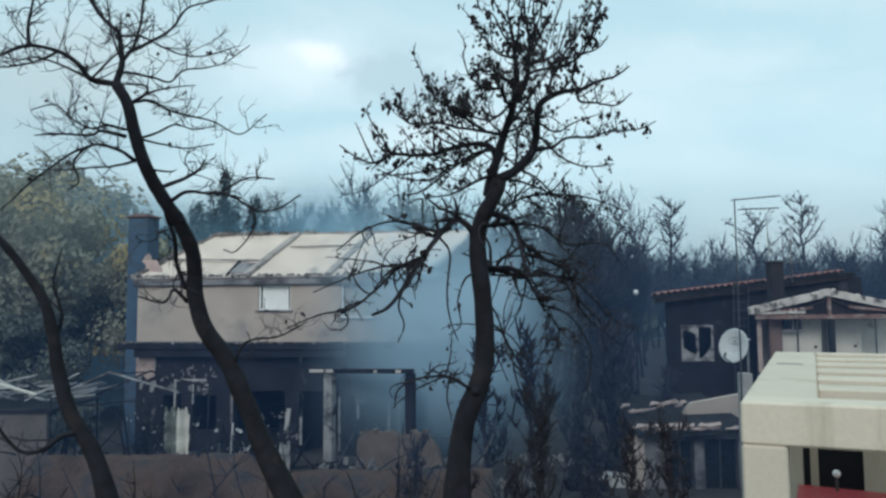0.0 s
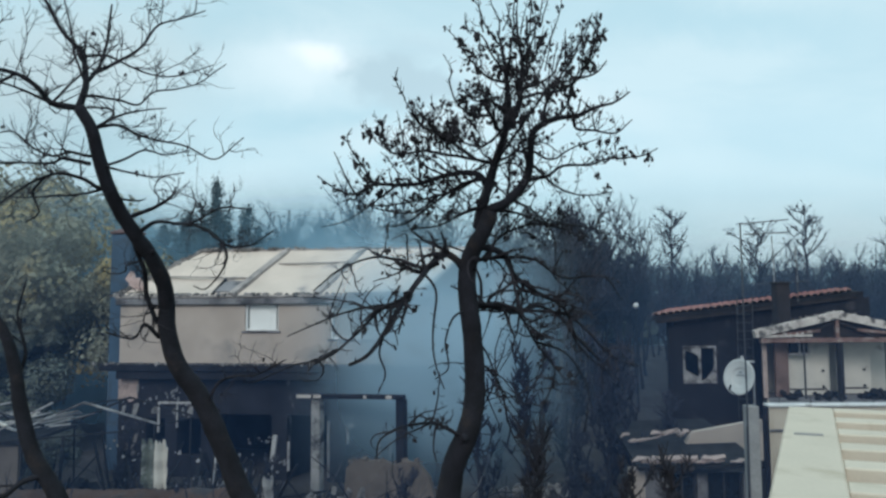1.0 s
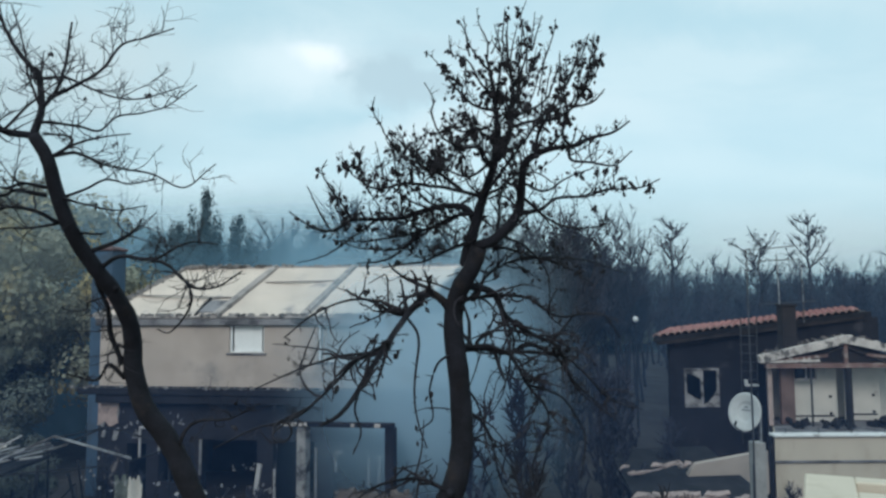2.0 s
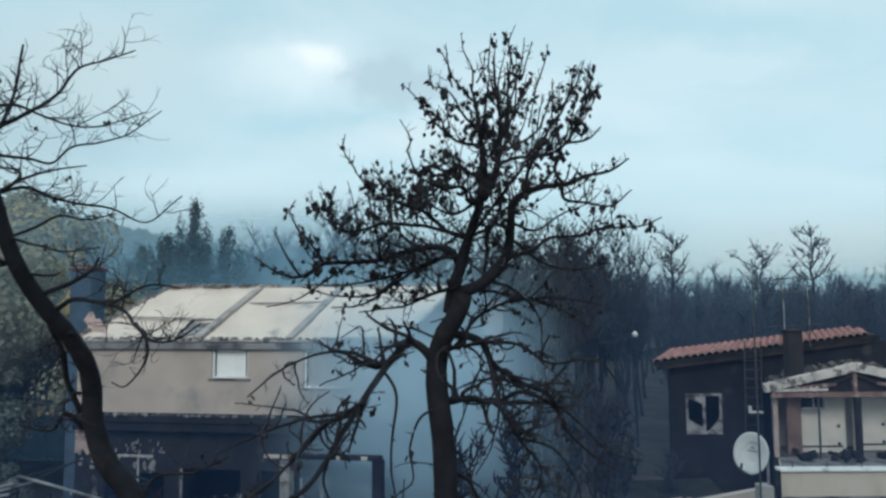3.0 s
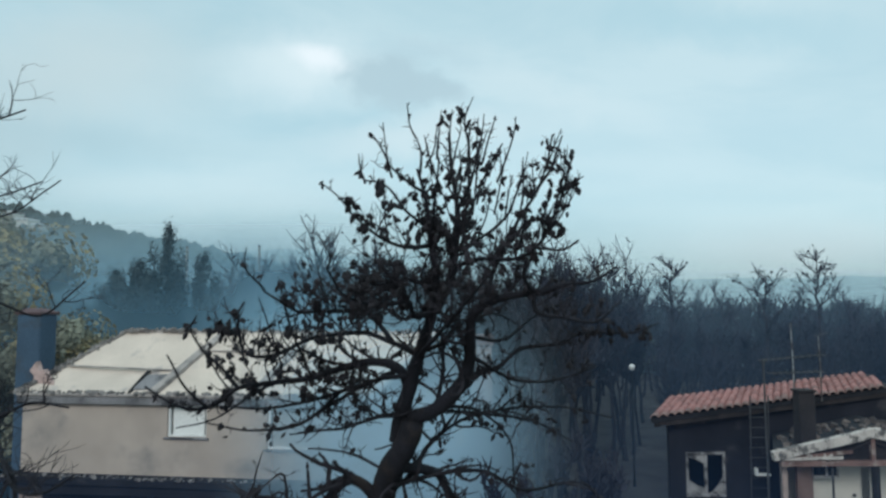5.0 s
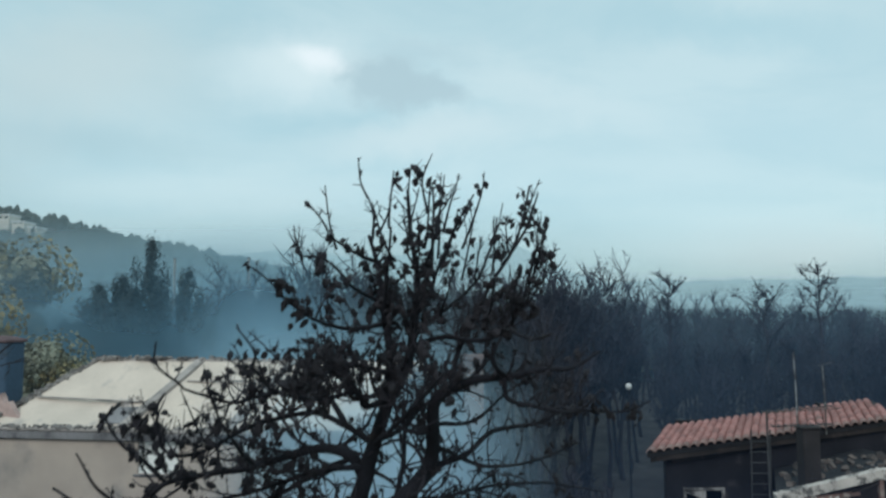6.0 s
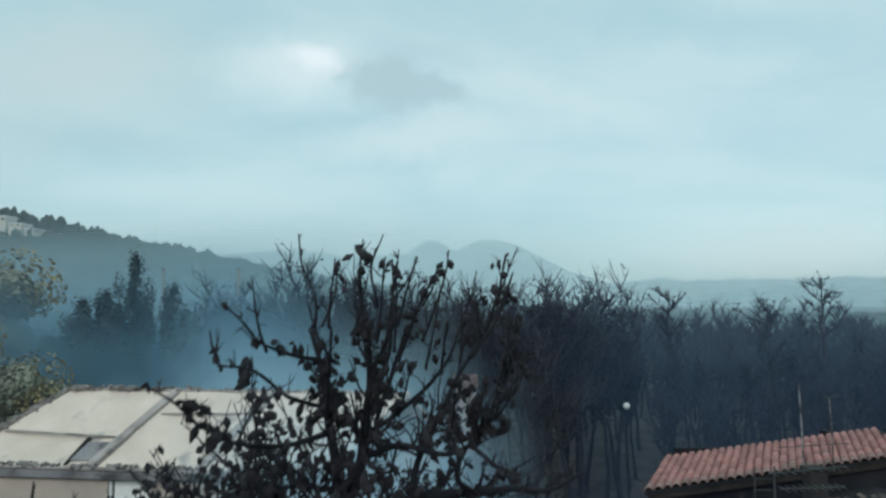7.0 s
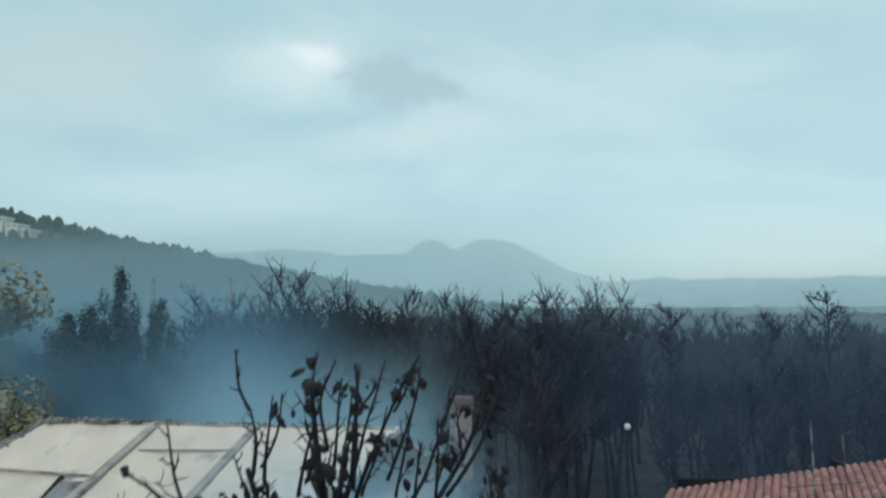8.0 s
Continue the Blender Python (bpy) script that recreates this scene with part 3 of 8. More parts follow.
    pts = [(-0.02, 7.13), (0.12, 7.62), (-0.06, 7.8), (0.16, 8.12), (0.3, 7.78), (0.45, 7.85), (0.7, 7.48), (0.9, 7.3), (0.95, 7.13)]
    n = len(pts)
    s.add([(u, v, z) for v in (0.25, 0.42) for u, z in pts], [tuple(range(n)), tuple(range(2 * n - 1, n - 1, -1))] + [(i, n + i, n + (i + 1) % n, (i + 1) % n) for i in range(n)])
    part("broken_hip", s, material("pink_broken_masonry", (0.46, 0.33, 0.30), 0.9, 0.2, 1.5, 30.0, 0.3, stain=(0.25, 0.18, 0.165), stain_scale=1.5), house, "jagged pink remnant of the hip wall")
    # windows
    for a, b, z0, z1 in wins:
        w = Shape(plot)
        for q in ((a, a + 0.07, z0, z1), (b - 0.07, b, z0, z1)):
            w.box(q[0], q[1], 0.05, 0.13, q[2], q[3])
        w.box(a + 0.071, b - 0.071, 0.05, 0.13, z1 - 0.07, z1)
        w.box(a + 0.071, b - 0.071, 0.05, 0.13, z0, z0 + 0.07)
        fr = part("window", w, WHITE, house, "empty window with a pale frame")
        sl = Shape(plot)
        sl.box(a - 0.1, b + 0.1, -0.06, 0.049, z0 - 0.08, z0 - 0.01)
        part("sill", sl, GREYBEAM, fr)
        # added sheets: the pale one imitates sky seen through, the grey one stays dim
        cu = Shape(plot)
        cu.box(a + 0.08, b - (0.18 if a < 6 else 0.1), 0.16, 0.19, z0 + 0.03, z1 - 0.05)
        part("window_fill", cu, LAMPWHITE if a < 6 else PILLARGREY, fr, "pale sheet standing in for bright sky seen through the window" if a < 6 else "dim grey sheet filling the window")
    # porch in front of the ground floor
    for u, col, z1, w in ((9.5, FLAKED, 3.45, 0.32), (12.5, SOOT, 3.45, 0.3)):
        s = Shape(plot)
        s.box(u - w / 2, u + w / 2, -2.35, -2.35 + w, -0.3, z1, 0.03)
        part("porch_column", s, col, house, "flaking pale column" if col is FLAKED else "sooty column")
    s = Shape(plot)
    s.box(8.9, 12.7, -2.5, -2.28, 3.46, 3.62, 0.03)
    part("porch_beam", s, SOOTSTREAK, house)
    for a, b in ((8.92, 9.45), (9.52, 9.8), (11.3, 11.42), (12.1, 12.3)):
        s = Shape(plot)
        s.box(a, b, -2.53, -2.505, 3.48, 3.6)
        part("flake", s, PLASTER, house, "last flakes of pale paint on the beam")
    s = Shape(plot)
    s.box(0.2, W - 0.2, -0.4, 0.015, 3.85, 4.165, 0.03)
    part("soffit", s, SOOT, house)
    s = Shape(plot)
    top = [(10.7, 1.15), (11.0, 1.42), (11.4, 1.36), (11.9, 1.45), (12.3, 1.28), (12.8, 1.4), (13.2, 1.32), (13.55, 0.9), (13.75, 0.3)]
    n = len(top)
    s.add([(u, v, z) for v in (-2.5, -2.28) for u, z in top + [(13.8, -0.3), (10.6, -0.3)]], [tuple(range(n + 2)), tuple(range(2 * n + 3, n + 1, -1))] + [(i, n + 2 + i, n + 2 + (i + 1) % (n + 2), (i + 1) % (n + 2)) for i in range(n + 2)])
    for _ in range(24):
        s.chunk((rng.uniform(10.8, 13.4), rng.uniform(-2.5, -2.3), 1.38 + rng.uniform(-0.05, 0.06)), rng.uniform(0.03, 0.1), rng)
    part("porch_parapet", s, material("scorched_cream_plaster", (0.15, 0.12, 0.10), 0.9, 0.3, 0.9, 30, 0.2, stain=(0.05, 0.042, 0.04), stain_scale=1.0, stain_at=(0.48, 0.66)), house, "cream parapet wall")
    s = Shape(plot)
    s.box(9.38, 9.47, -0.06, 0.018, 1.45, 2.2)
    s.box(9.471, 9.68, -0.06, 0.018, 2.1, 2.18)
    part("door_frame", s, SCORCHED, house)
    s = Shape(plot)
    s.box(10.62, 10.7, -0.06, 0.018, 1.0, 1.95)
    part("door_jamb", s, SCORCHED, house, "white door frame, its door burnt away")
    # a scorched panel by the corner and a bare window frame
    s = Shape(plot)
    pts = [(0.02, 2.95), (0.35, 3.1), (0.5, 2.9), (0.85, 3.05), (0.8, 3.45), (0.88, 3.8), (0.03, 3.85)]
    n = len(pts)
    s.add([(u, v, z) for v in (-0.035, -0.002) for u, z in pts], [tuple(range(n)), tuple(range(2 * n - 1, n - 1, -1))] + [(i, n + i, n + (i + 1) % n, (i + 1) % n) for i in range(n)])
    part("plaster_panel", s, PINKPLASTER, house, "pinkish plaster left by the corner")
    s = Shape(plot)
    s.box(1.72, 3.1, -0.05, 0.01, 2.86, 2.95)
    s.box(1.72, 1.8, -0.05, 0.01, 1.75, 2.859)
    s.box(2.5, 2.56, -0.05, 0.01, 1.95, 2.859)
    part("window_frame", s, SCORCHED, house, "bare white window frame, its panes gone")
    for u, z0, z1, mt in ((4.15, 1.2, 2.5, GREYFLAKE), (7.05, 0.4, 1.5, SCORCHED), (8.62, 0.2, 2.3, GREYFLAKE), (11.0, 1.0, 2.1, SCORCHED)):
        s = Shape(plot)
        s.box(u, u + 0.09, -0.04, 0.015, z0, z1)
        part("door_jamb", s, mt, house, "flaked door jamb")
    # plaster still clinging to the burnt ground floor
    rng2 = random.Random(40)
    for u0, u1, z0, z1, n, big in ((0.1, 0.8, 2.5, 3.5, 6, 0.22), (1.0, 3.6, 2.75, 3.5, 28, 0.075), (5.4, 6.7, 1.35, 1.7, 14, 0.06), (5.9, 7.2, 0.3, 1.1, 12, 0.07), (1.2, 3.4, 2.55, 2.65, 7, 0.16)):
        for _ in range(n):
            u, z, w, hh = rng2.uniform(u0, u1), rng2.uniform(z0, z1), rng2.uniform(0.3, 1.0) * big, rng2.uniform(0.4, 1.3) * big
            pts = [(-w, -hh * rng2.uniform(0.2, 1)), (w * rng2.uniform(0, 1), -hh), (w, hh * rng2.uniform(-0.3, 0.6)), (w * rng2.uniform(0.1, 0.9), hh), (-w * rng2.uniform(0.3, 1), hh * rng2.uniform(0.3, 1))]
            s = Shape(plot)
            s.add([(u + a, v, z + b) for v in (-0.03, -0.004) for a, b in pts], [(0, 1, 2, 3, 4), (9, 8, 7, 6, 5)] + [(i, 5 + i, 5 + (i + 1) % 5, (i + 1) % 5) for i in range(5)])
            part("plaster_flake", s, GREYFLAKE, house)
    # sooty chimney stack behind the eaves corner
    s = Shape(plot)
    s.box(-1.32, -0.40, 0.9, 1.6, -0.3, 9.72, 0.04)
    st = part("flue", s, HAZEBLUE, house, "broad blue-grey chimney stack")
    s = Shape(plot)
    s.box(-1.37, -0.35, 0.85, 1.65, 9.721, 9.83, 0.03)
    s.add([(-1.3, 0.9, 9.831), (-0.4, 0.9, 9.831), (-0.4, 1.6, 9.831), (-1.3, 1.6, 9.831), (-1.1, 1.1, 9.96), (-0.65, 1.1, 9.93), (-0.65, 1.4, 9.93), (-1.1, 1.4, 9.96)],
          [(3, 2, 1, 0), (4, 5, 6, 7), (0, 1, 5, 4), (1, 2, 6, 5), (2, 3, 7, 6), (3, 0, 4, 7)])
    part("cap", s, material("sooted_red_coping", (0.11, 0.075, 0.08), 0.9, 0.3, 1.5, 30.0, 0.3), st, "sooted brown coping")
    return house


burnt_house()


# ---- charred house with the terracotta roof ----
def charred_house():
    rng = random.Random(8)
    h = thing("charred_house", "two-storey house with charred black walls under a low terracotta roof", "house")
    walls = Shape()
    y0 = 29.6
    cuts = [(9.35, 9.9), (9.9, 11.25), (11.25, 17.3)]
    def top(x):
        return 6.05 + (x - 9.35) * 0.135
    for a, b in cuts:
        def prism(z0, za, zb):
            walls.add([(a, y0, z0), (b, y0, z0), (b, y0, zb), (a, y0, za), (a, y0 + 0.25, z0), (b, y0 + 0.25, z0), (b, y0 + 0.25, zb), (a, y0 + 0.25, za)],
                      [(0, 1, 2, 3), (7, 6, 5, 4), (0, 4, 5, 1), (3, 2, 6, 7), (0, 3, 7, 4), (1, 5, 6, 2)])
        if (a, b) == (9.9, 11.25):
            prism(-0.4, 3.45, 3.45)
            prism(4.95, top(a), top(b))
        else:
            prism(-0.4, top(a), top(b))
    part("front_wall", walls, SOOT, h, "soot-black rendered wall")
    walls = Shape()
    walls.add([(9.35, y0 + 0.25, -0.4), (9.35, y0 + 0.25, 6.0), (9.6, y0 + 0.25, 6.0), (9.6, y0 + 0.25, -0.4), (11.3, 35.5, -0.4), (11.3, 35.5, 6.0), (11.55, 35.5, 6.0), (11.55, 35.5, -0.4)],
              [(0, 1, 5, 4), (3, 7, 6, 2), (1, 2, 6, 5), (4, 5, 6, 7)])
    part("side_wall", walls, SOOT, h)
    for q in ((11.6, 19.0, 35.3, 35.5, -0.4, 6.2), (17.3, 17.55, y0, 35.29, -0.4, 6.9)):
        walls = Shape()
        walls.box(*q)
        part("side_wall", walls, SOOT, h)
    w = Shape()
    a, b, z0, z1 = 9.9, 11.25, 3.45, 4.95
    for q in ((a, a + 0.09, z0, z1), (b - 0.09, b, z0, z1), (10.53, 10.63, z0 + 0.1, z1 - 0.1)):
        w.box(q[0], q[1], y0 - 0.03, y0 + 0.06, q[2], q[3])
    w.box(a + 0.091, b - 0.091, y0 - 0.03, y0 + 0.06, z1 - 0.09, z1)
    w.box(a + 0.091, b - 0.091, y0 - 0.03, y0 + 0.06, z0, z0 + 0.1)
    win = part("window", w, SOOTFRAME, h, "ash-grey window frame with shattered panes")
    g = Shape()
    g.add([(9.99, y0 + 0.02, 3.55), (10.53, y0 + 0.02, 3.55), (10.53, y0 + 0.02, 3.72), (10.25, y0 + 0.02, 3.85), (9.99, y0 + 0.02, 4.02),
           (9.99, y0 + 0.03, 3.55), (10.53, y0 + 0.03, 3.55), (10.53, y0 + 0.03, 3.72), (10.25, y0 + 0.03, 3.85), (9.99, y0 + 0.03, 4.02)],
          [(0, 1, 2, 3, 4), (9, 8, 7, 6, 5), (0, 5, 6, 1), (1, 6, 7, 2), (2, 7, 8, 3), (3, 8, 9, 4), (4, 9, 5, 0)])
    part("broken_pane", g, SOOTFRAME, win, "broken greyish pane left in the frame")
    g = Shape()
    g.add([(10.63, y0 + 0.02, 3.55), (11.16, y0 + 0.02, 3.55), (11.16, y0 + 0.02, 4.1), (11.0, y0 + 0.02, 3.86), (10.8, y0 + 0.02, 3.62),
           (10.63, y0 + 0.03, 3.55), (11.16, y0 + 0.03, 3.55), (11.16, y0 + 0.03, 4.1), (11.0, y0 + 0.03, 3.86), (10.8, y0 + 0.03, 3.62)],
          [(0, 1, 2, 3, 4), (9, 8, 7, 6, 5), (0, 5, 6, 1), (1, 6, 7, 2), (2, 7, 8, 3), (3, 8, 9, 4), (4, 9, 5, 0)])
    part("broken_pane", g, SOOTFRAME, win)
    g = Shape()
    g.add([(9.99, y0 + 0.02, 4.86), (10.53, y0 + 0.02, 4.86), (10.53, y0 + 0.02, 4.55), (10.3, y0 + 0.02, 4.68), (9.99, y0 + 0.02, 4.78),
           (9.99, y0 + 0.03, 4.86), (10.53, y0 + 0.03, 4.86), (10.53, y0 + 0.03, 4.55), (10.3, y0 + 0.03, 4.68), (9.99, y0 + 0.03, 4.78)],
          [(4, 3, 2, 1, 0), (5, 6, 7, 8, 9), (0, 1, 6, 5), (1, 2, 7, 6), (2, 3, 8, 7), (3, 4, 9, 8), (4, 0, 5, 9)])
    part("broken_pane", g, SOOTFRAME, win)
    # roof deck, with the tiles laid on it
    A, U, V = Vector((8.6, 29.1, 6.16)), Vector((8.45, 0.35, 0.97)), Vector((1.87, 3.87, 0.136))
    deck = Shape()
    c = [A, A + U, A + 0.95 * U + V, A + V]
    deck.add([tuple(p) for p in c] + [tuple(p - Vector((0, 0, 0.14))) for p in c], [(0, 1, 2, 3), (7, 6, 5, 4), (0, 4, 5, 1), (1, 5, 6, 2), (2, 6, 7, 3), (3, 7, 4, 0)])
    roof = part("roof", deck, SOOTWOOD, h, "charred roof boarding")
    s = Shape()
    s.bar(tuple(A + Vector((0.12, 0.06, -0.22))), tuple(A + U + Vector((-0.1, 0.06, -0.24))), 0.05, 0.15)
    part("fascia", s, CHARBROWN, h, "charred brown eaves board")
    s = Shape()
    s.bar(tuple(A + Vector((0.9, 0.42, -0.32))), tuple(A + U + Vector((-0.7, 0.42, -0.36))), 0.1, 0.16)
    part("wall_plate", s, CHARBROWN, h)
    for i in range(15):
        q = A + U * ((i + 0.5) / 15)
        s = Shape()
        s.bar(tuple(q + Vector((0.0, 0.1, -0.2))), tuple(q + Vector((0.2, 0.55, -0.19))), 0.08, 0.1)
        part("rafter_tail", s, CHARBROWN, h)
    # one course shape: a barrel tile running up the slope
    ul, vl = U.length, V.length
    un, vn = U.normalized(), V.normalized()
    up = un.cross(vn).normalized()
    cols = 30
    w = ul / cols
    rows = 9
    step = vl / rows
    t = Shape()
    seg = 6
    vs, fs = [], []
    for j, (d, lift, k) in enumerate(((-0.12, 0.012, 1.0), (step + 0.02, 0.0, 0.94))):
        for i in range(seg + 1):
            a = math.pi * i / seg
            p = un * (-math.cos(a) * w * 0.5 * k) + up * (math.sin(a) * w * 0.43 * k + lift + 0.015) + vn * d
            vs.append(tuple(p))
        for i in range(seg + 1):
            a = math.pi * i / seg
            p = un * (-math.cos(a) * w * 0.40 * k) + up * (math.sin(a) * w * 0.33 * k + lift + 0.01) + vn * d
            vs.append(tuple(p))
    n = 2 * (seg + 1)
    for i in range(seg):
        fs += [(i, i + 1, n + i + 1, n + i), (i + 1, i, seg + 1 + i, seg + 2 + i)]
    t.add(vs, fs)
    tile_mesh, sooted = t.mesh("tile", TILE), t.mesh("tile", TILESOOT)
    made = 0
    rest = Shape()
    for r in range(rows):
        for cidx in range(cols):
            if cidx + 1 > cols * (1 - 0.05 * (r + 1) / rows):
                continue
            p = A + un * ((cidx + 0.5) * w) + vn * (r * step)
            j = Vector((rng.uniform(-0.015, 0.015), rng.uniform(-0.02, 0.02), rng.uniform(0, 0.012)))
            if made < 300:
                o = new("tile", sooted if r == 0 or rng.random() < 0.12 - 0.03 * r else tile_mesh)
                o.parent = roof
                o.location = p + j
                made += 1
            else:
                rest.add([tuple(Vector(v) + p + j) for v in vs], fs)
    tagged(part("upper_tiles", rest, TILE, roof), "terracotta barrel tiles", kind="stuff")
    # chimney with a soot-dark stack
    s = Shape()
    s.box(12.26, 12.74, 26.35, 26.8, 5.7, 7.36, 0.03)
    ch = part("chimney", s, SOOTBROWN, h, "dark plastered chimney")
    s = Shape()
    s.box(12.22, 12.78, 26.31, 26.84, 7.361, 7.43, 0.02)
    part("cap", s, SOOTBROWN, ch)
    return h


charred_house()


# ---- porch in front of the charred house ----
def porch():
    rng = random.Random(12)
    p = thing("garden_porch", "pale garden porch with a scorched gable roof and white rooms", "porch")
    x0, xm, x1, y = 11.25, 14.15, 17.1, 26.0
    zb, za = 5.55, 6.2
    roof = Shape()
    k = 1.6      # it runs back askew, in line with the house
    roof.add([(x0, y, zb), (xm, y, za), (xm + k, 29.5, za), (x0 + k, 29.5, zb), (x0, y, zb - 0.1), (xm, y, za - 0.1), (xm + k, 29.5, za - 0.1), (x0 + k, 29.5, zb - 0.1)],
             [(0, 1, 2, 3), (7, 6, 5, 4), (0, 4, 5, 1), (2, 6, 7, 3), (0, 3, 7, 4)])
    roof.add([(x1, y, zb), (xm, y, za), (xm + k, 29.5, za), (x1 + k, 29.5, zb), (x1, y, zb - 0.1), (xm, y, za - 0.1), (xm + k, 29.5, za - 0.1), (x1 + k, 29.5, zb - 0.1)],
             [(3, 2, 1, 0), (4, 5, 6, 7), (1, 5, 4, 0), (3, 7, 6, 2), (4, 7, 3, 0)])
    part("roof", roof, SOOTWOOD, p, "charred porch roof boards")
    for a, b in (((x0 - 0.05, zb), (xm, za)), ((xm, za), (x1 + 0.05, zb))):
        s = Shape()
        s.bar((a[0], y - 0.06, a[1] + 0.03), (b[0], y - 0.06, b[1] + 0.03), 0.2, 0.27)
        for i in range(26):
            t = rng.random()
            s.chunk((a[0] + (b[0] - a[0]) * t, y - 0.04, a[1] + (b[1] - a[1]) * t + 0.12), rng.uniform(0.04, 0.09), rng)
        part("verge", s, PLASTER, p, "white mortared verge, chipped")
    s = Shape()
    for _ in range(85):
        x, yy = rng.uniform(x0 + 0.2, x1 - 0.3), rng.uniform(26.3, 29.0)
        z = zb + (za - zb) * (1 - abs(x - xm) / (xm - x0))
        s.chunk((x + k * (yy - y) / 3.5, yy, z + rng.uniform(0.0, 0.08)), rng.uniform(0.05, 0.15), rng)
    tagged(part("fallen_render", s, DEBRIS, p, "lumps of scorched render fallen on the roof"), kind="stuff")
    s = Shape()
    s.bar((x0 + 0.2, y + 0.02, zb - 0.2), (x1 - 0.2, y + 0.02, zb - 0.2), 0.16, 0.16)
    part("tie_beam", s, SCORCHEDBEAM, p, "reddish scorched tie beam")
    for i in range(8):
        s = Shape()
        s.bar((x0 + 0.5 + i * 0.7, y + 0.12, zb - 0.17), (x0 + 0.5 + k * 0.85 + i * 0.7, 29.0, zb - 0.17), 0.08, 0.1)
        part("joist", s, SOOTWOOD, p)
    s = Shape()
    s.add([(x0 + 0.5, y + 0.05, zb - 0.11), (x1 - 0.5, y + 0.05, zb - 0.11), (xm, y + 0.05, za - 0.12), (x0 + 0.5, y + 0.12, zb - 0.11), (x1 - 0.5, y + 0.12, zb - 0.11), (xm, y + 0.12, za - 0.12)],
          [(0, 1, 2), (5, 4, 3), (0, 3, 4, 1), (1, 4, 5, 2), (2, 5, 3, 0)])
    part("gable_board", s, CHARBROWN, p, "burnt gable boarding")
    for a, b, w, mt in (((xm, zb - 0.15), (xm, za - 0.1), 0.12, SCORCHEDBEAM), ((x0 + 1.5, zb - 0.12), (xm, za - 0.2), 0.09, CHARBROWN), ((x1 - 1.5, zb - 0.12), (xm, za - 0.2), 0.09, CHARBROWN), ((x0 + 0.1, zb - 0.08), (x0 + 2.3, zb + 0.14), 0.1, SCORCHEDBEAM), ((x0 + 3.6, zb + 0.16), (x1 - 0.2, zb - 0.05), 0.1, SCORCHEDBEAM)):
        s = Shape()
        s.bar((a[0], y - 0.02, a[1]), (b[0], y - 0.02, b[1]), w, w)
        part("strut", s, mt, p)
    s = Shape()
    s.bar((x0 + 0.1, y - 0.05, zb - 0.06), (x0 + 2.0, y - 0.05, zb - 0.03), 0.1, 0.09)
    for _ in range(10):
        s.chunk((rng.uniform(x0 + 0.2, x0 + 2.0), y - 0.06, zb + 0.03), rng.uniform(0.03, 0.07), rng)
    part("lath", s, PLASTER, p, "white lath hanging with crumbs of mortar")
    s = Shape()
    s.box(x0 + 1.3, x1 + 1.5, 28.2, 28.4, 3.3, 5.4)
    part("rear_wall", s, DOORWHITE, p, "white back wall, smoke-stained")
    s = Shape()
    s.add([(a + q, yy, z) for a, yy in ((x0 + 0.4, 26.35), (x0 + 1.2, 28.19)) for q in (0, 0.16) for z in (3.3, 5.4)],
          [(0, 1, 3, 2), (4, 6, 7, 5), (0, 4, 5, 1), (2, 3, 7, 6), (1, 5, 7, 3), (0, 2, 6, 4)])
    part("end_wall", s, PINKPLASTER, p, "scorched pinkish end wall")
    for a, b, yy, lab in ((12.72, 14.32, 26.9, "tall white panel door"), (14.75, 16.0, 27.2, "white panel door, dirty")):
        s = Shape()
        s.box(a, b, yy, yy + 0.06, 3.32, 5.3)
        d = part("panel", s, DOORWHITE, p, lab)
        s = Shape()
        s.box(a + 0.12, b - 0.12, yy - 0.02, yy - 0.001, 3.5, 3.56)
        part("rail", s, METAL, d)
        for zz in (4.2, 3.62):
            s = Shape()
            s.tube([(b - 0.25, yy - 0.05, zz), (b - 0.25, yy, zz)], [0.05, 0.05], 8)
            part("knob", s, METAL, d)
    s = Shape()
    s.box(12.22, 12.7, 26.6, 26.75, 3.3, 5.35)
    part("pier", s, RAWPLASTER, p, "reddish bare plaster pier")
    s = Shape()
    s.box(12.76, 13.42, 26.6, 26.7, 4.85, 5.3)
    w = part("fanlight", s, GLASSDARK, p, "small dark window")
    s = Shape()
    for a, b, c, d in ((12.72, 13.46, 4.79, 4.86), (12.72, 13.46, 5.28, 5.33), (13.06, 13.13, 4.861, 5.279), (13.39, 13.46, 4.861, 5.279)):
        s.box(a, b, 26.55, 26.599, c, d)
    part("frame", s, SCORCHED, w)
    for x, r, mt in ((13.02, 0.035, METAL), (14.28, 0.12, SOOTWOOD), (15.9, 0.03, METAL), (16.6, 0.05, SOOTWOOD)):
        s = Shape()
        s.tube([(x, y + 0.1, 3.3), (x, y + 0.1, zb - 0.28)], [r, r], 8)
        part("post", s, mt, p, "thin dark post")
    # terrace on which it stands
    t = thing("terrace", "cream rendered terrace wall under the garden porch", "terrace", kind="structure")
    s = Shape()
    s.add([(x, y, z) for z in (-0.4, 3.25) for x, y in ((11.0, 24.6), (24.0, 24.6), (26.0, 29.4), (13.1, 29.4))], [(3, 2, 1, 0), (4, 5, 6, 7), (0, 1, 5, 4), (1, 2, 6, 5), (2, 3, 7, 6), (3, 0, 4, 7)])
    part("terrace_wall", s, PALE, t, "cream rendered wall with a thin dark joint")
    s = Shape()
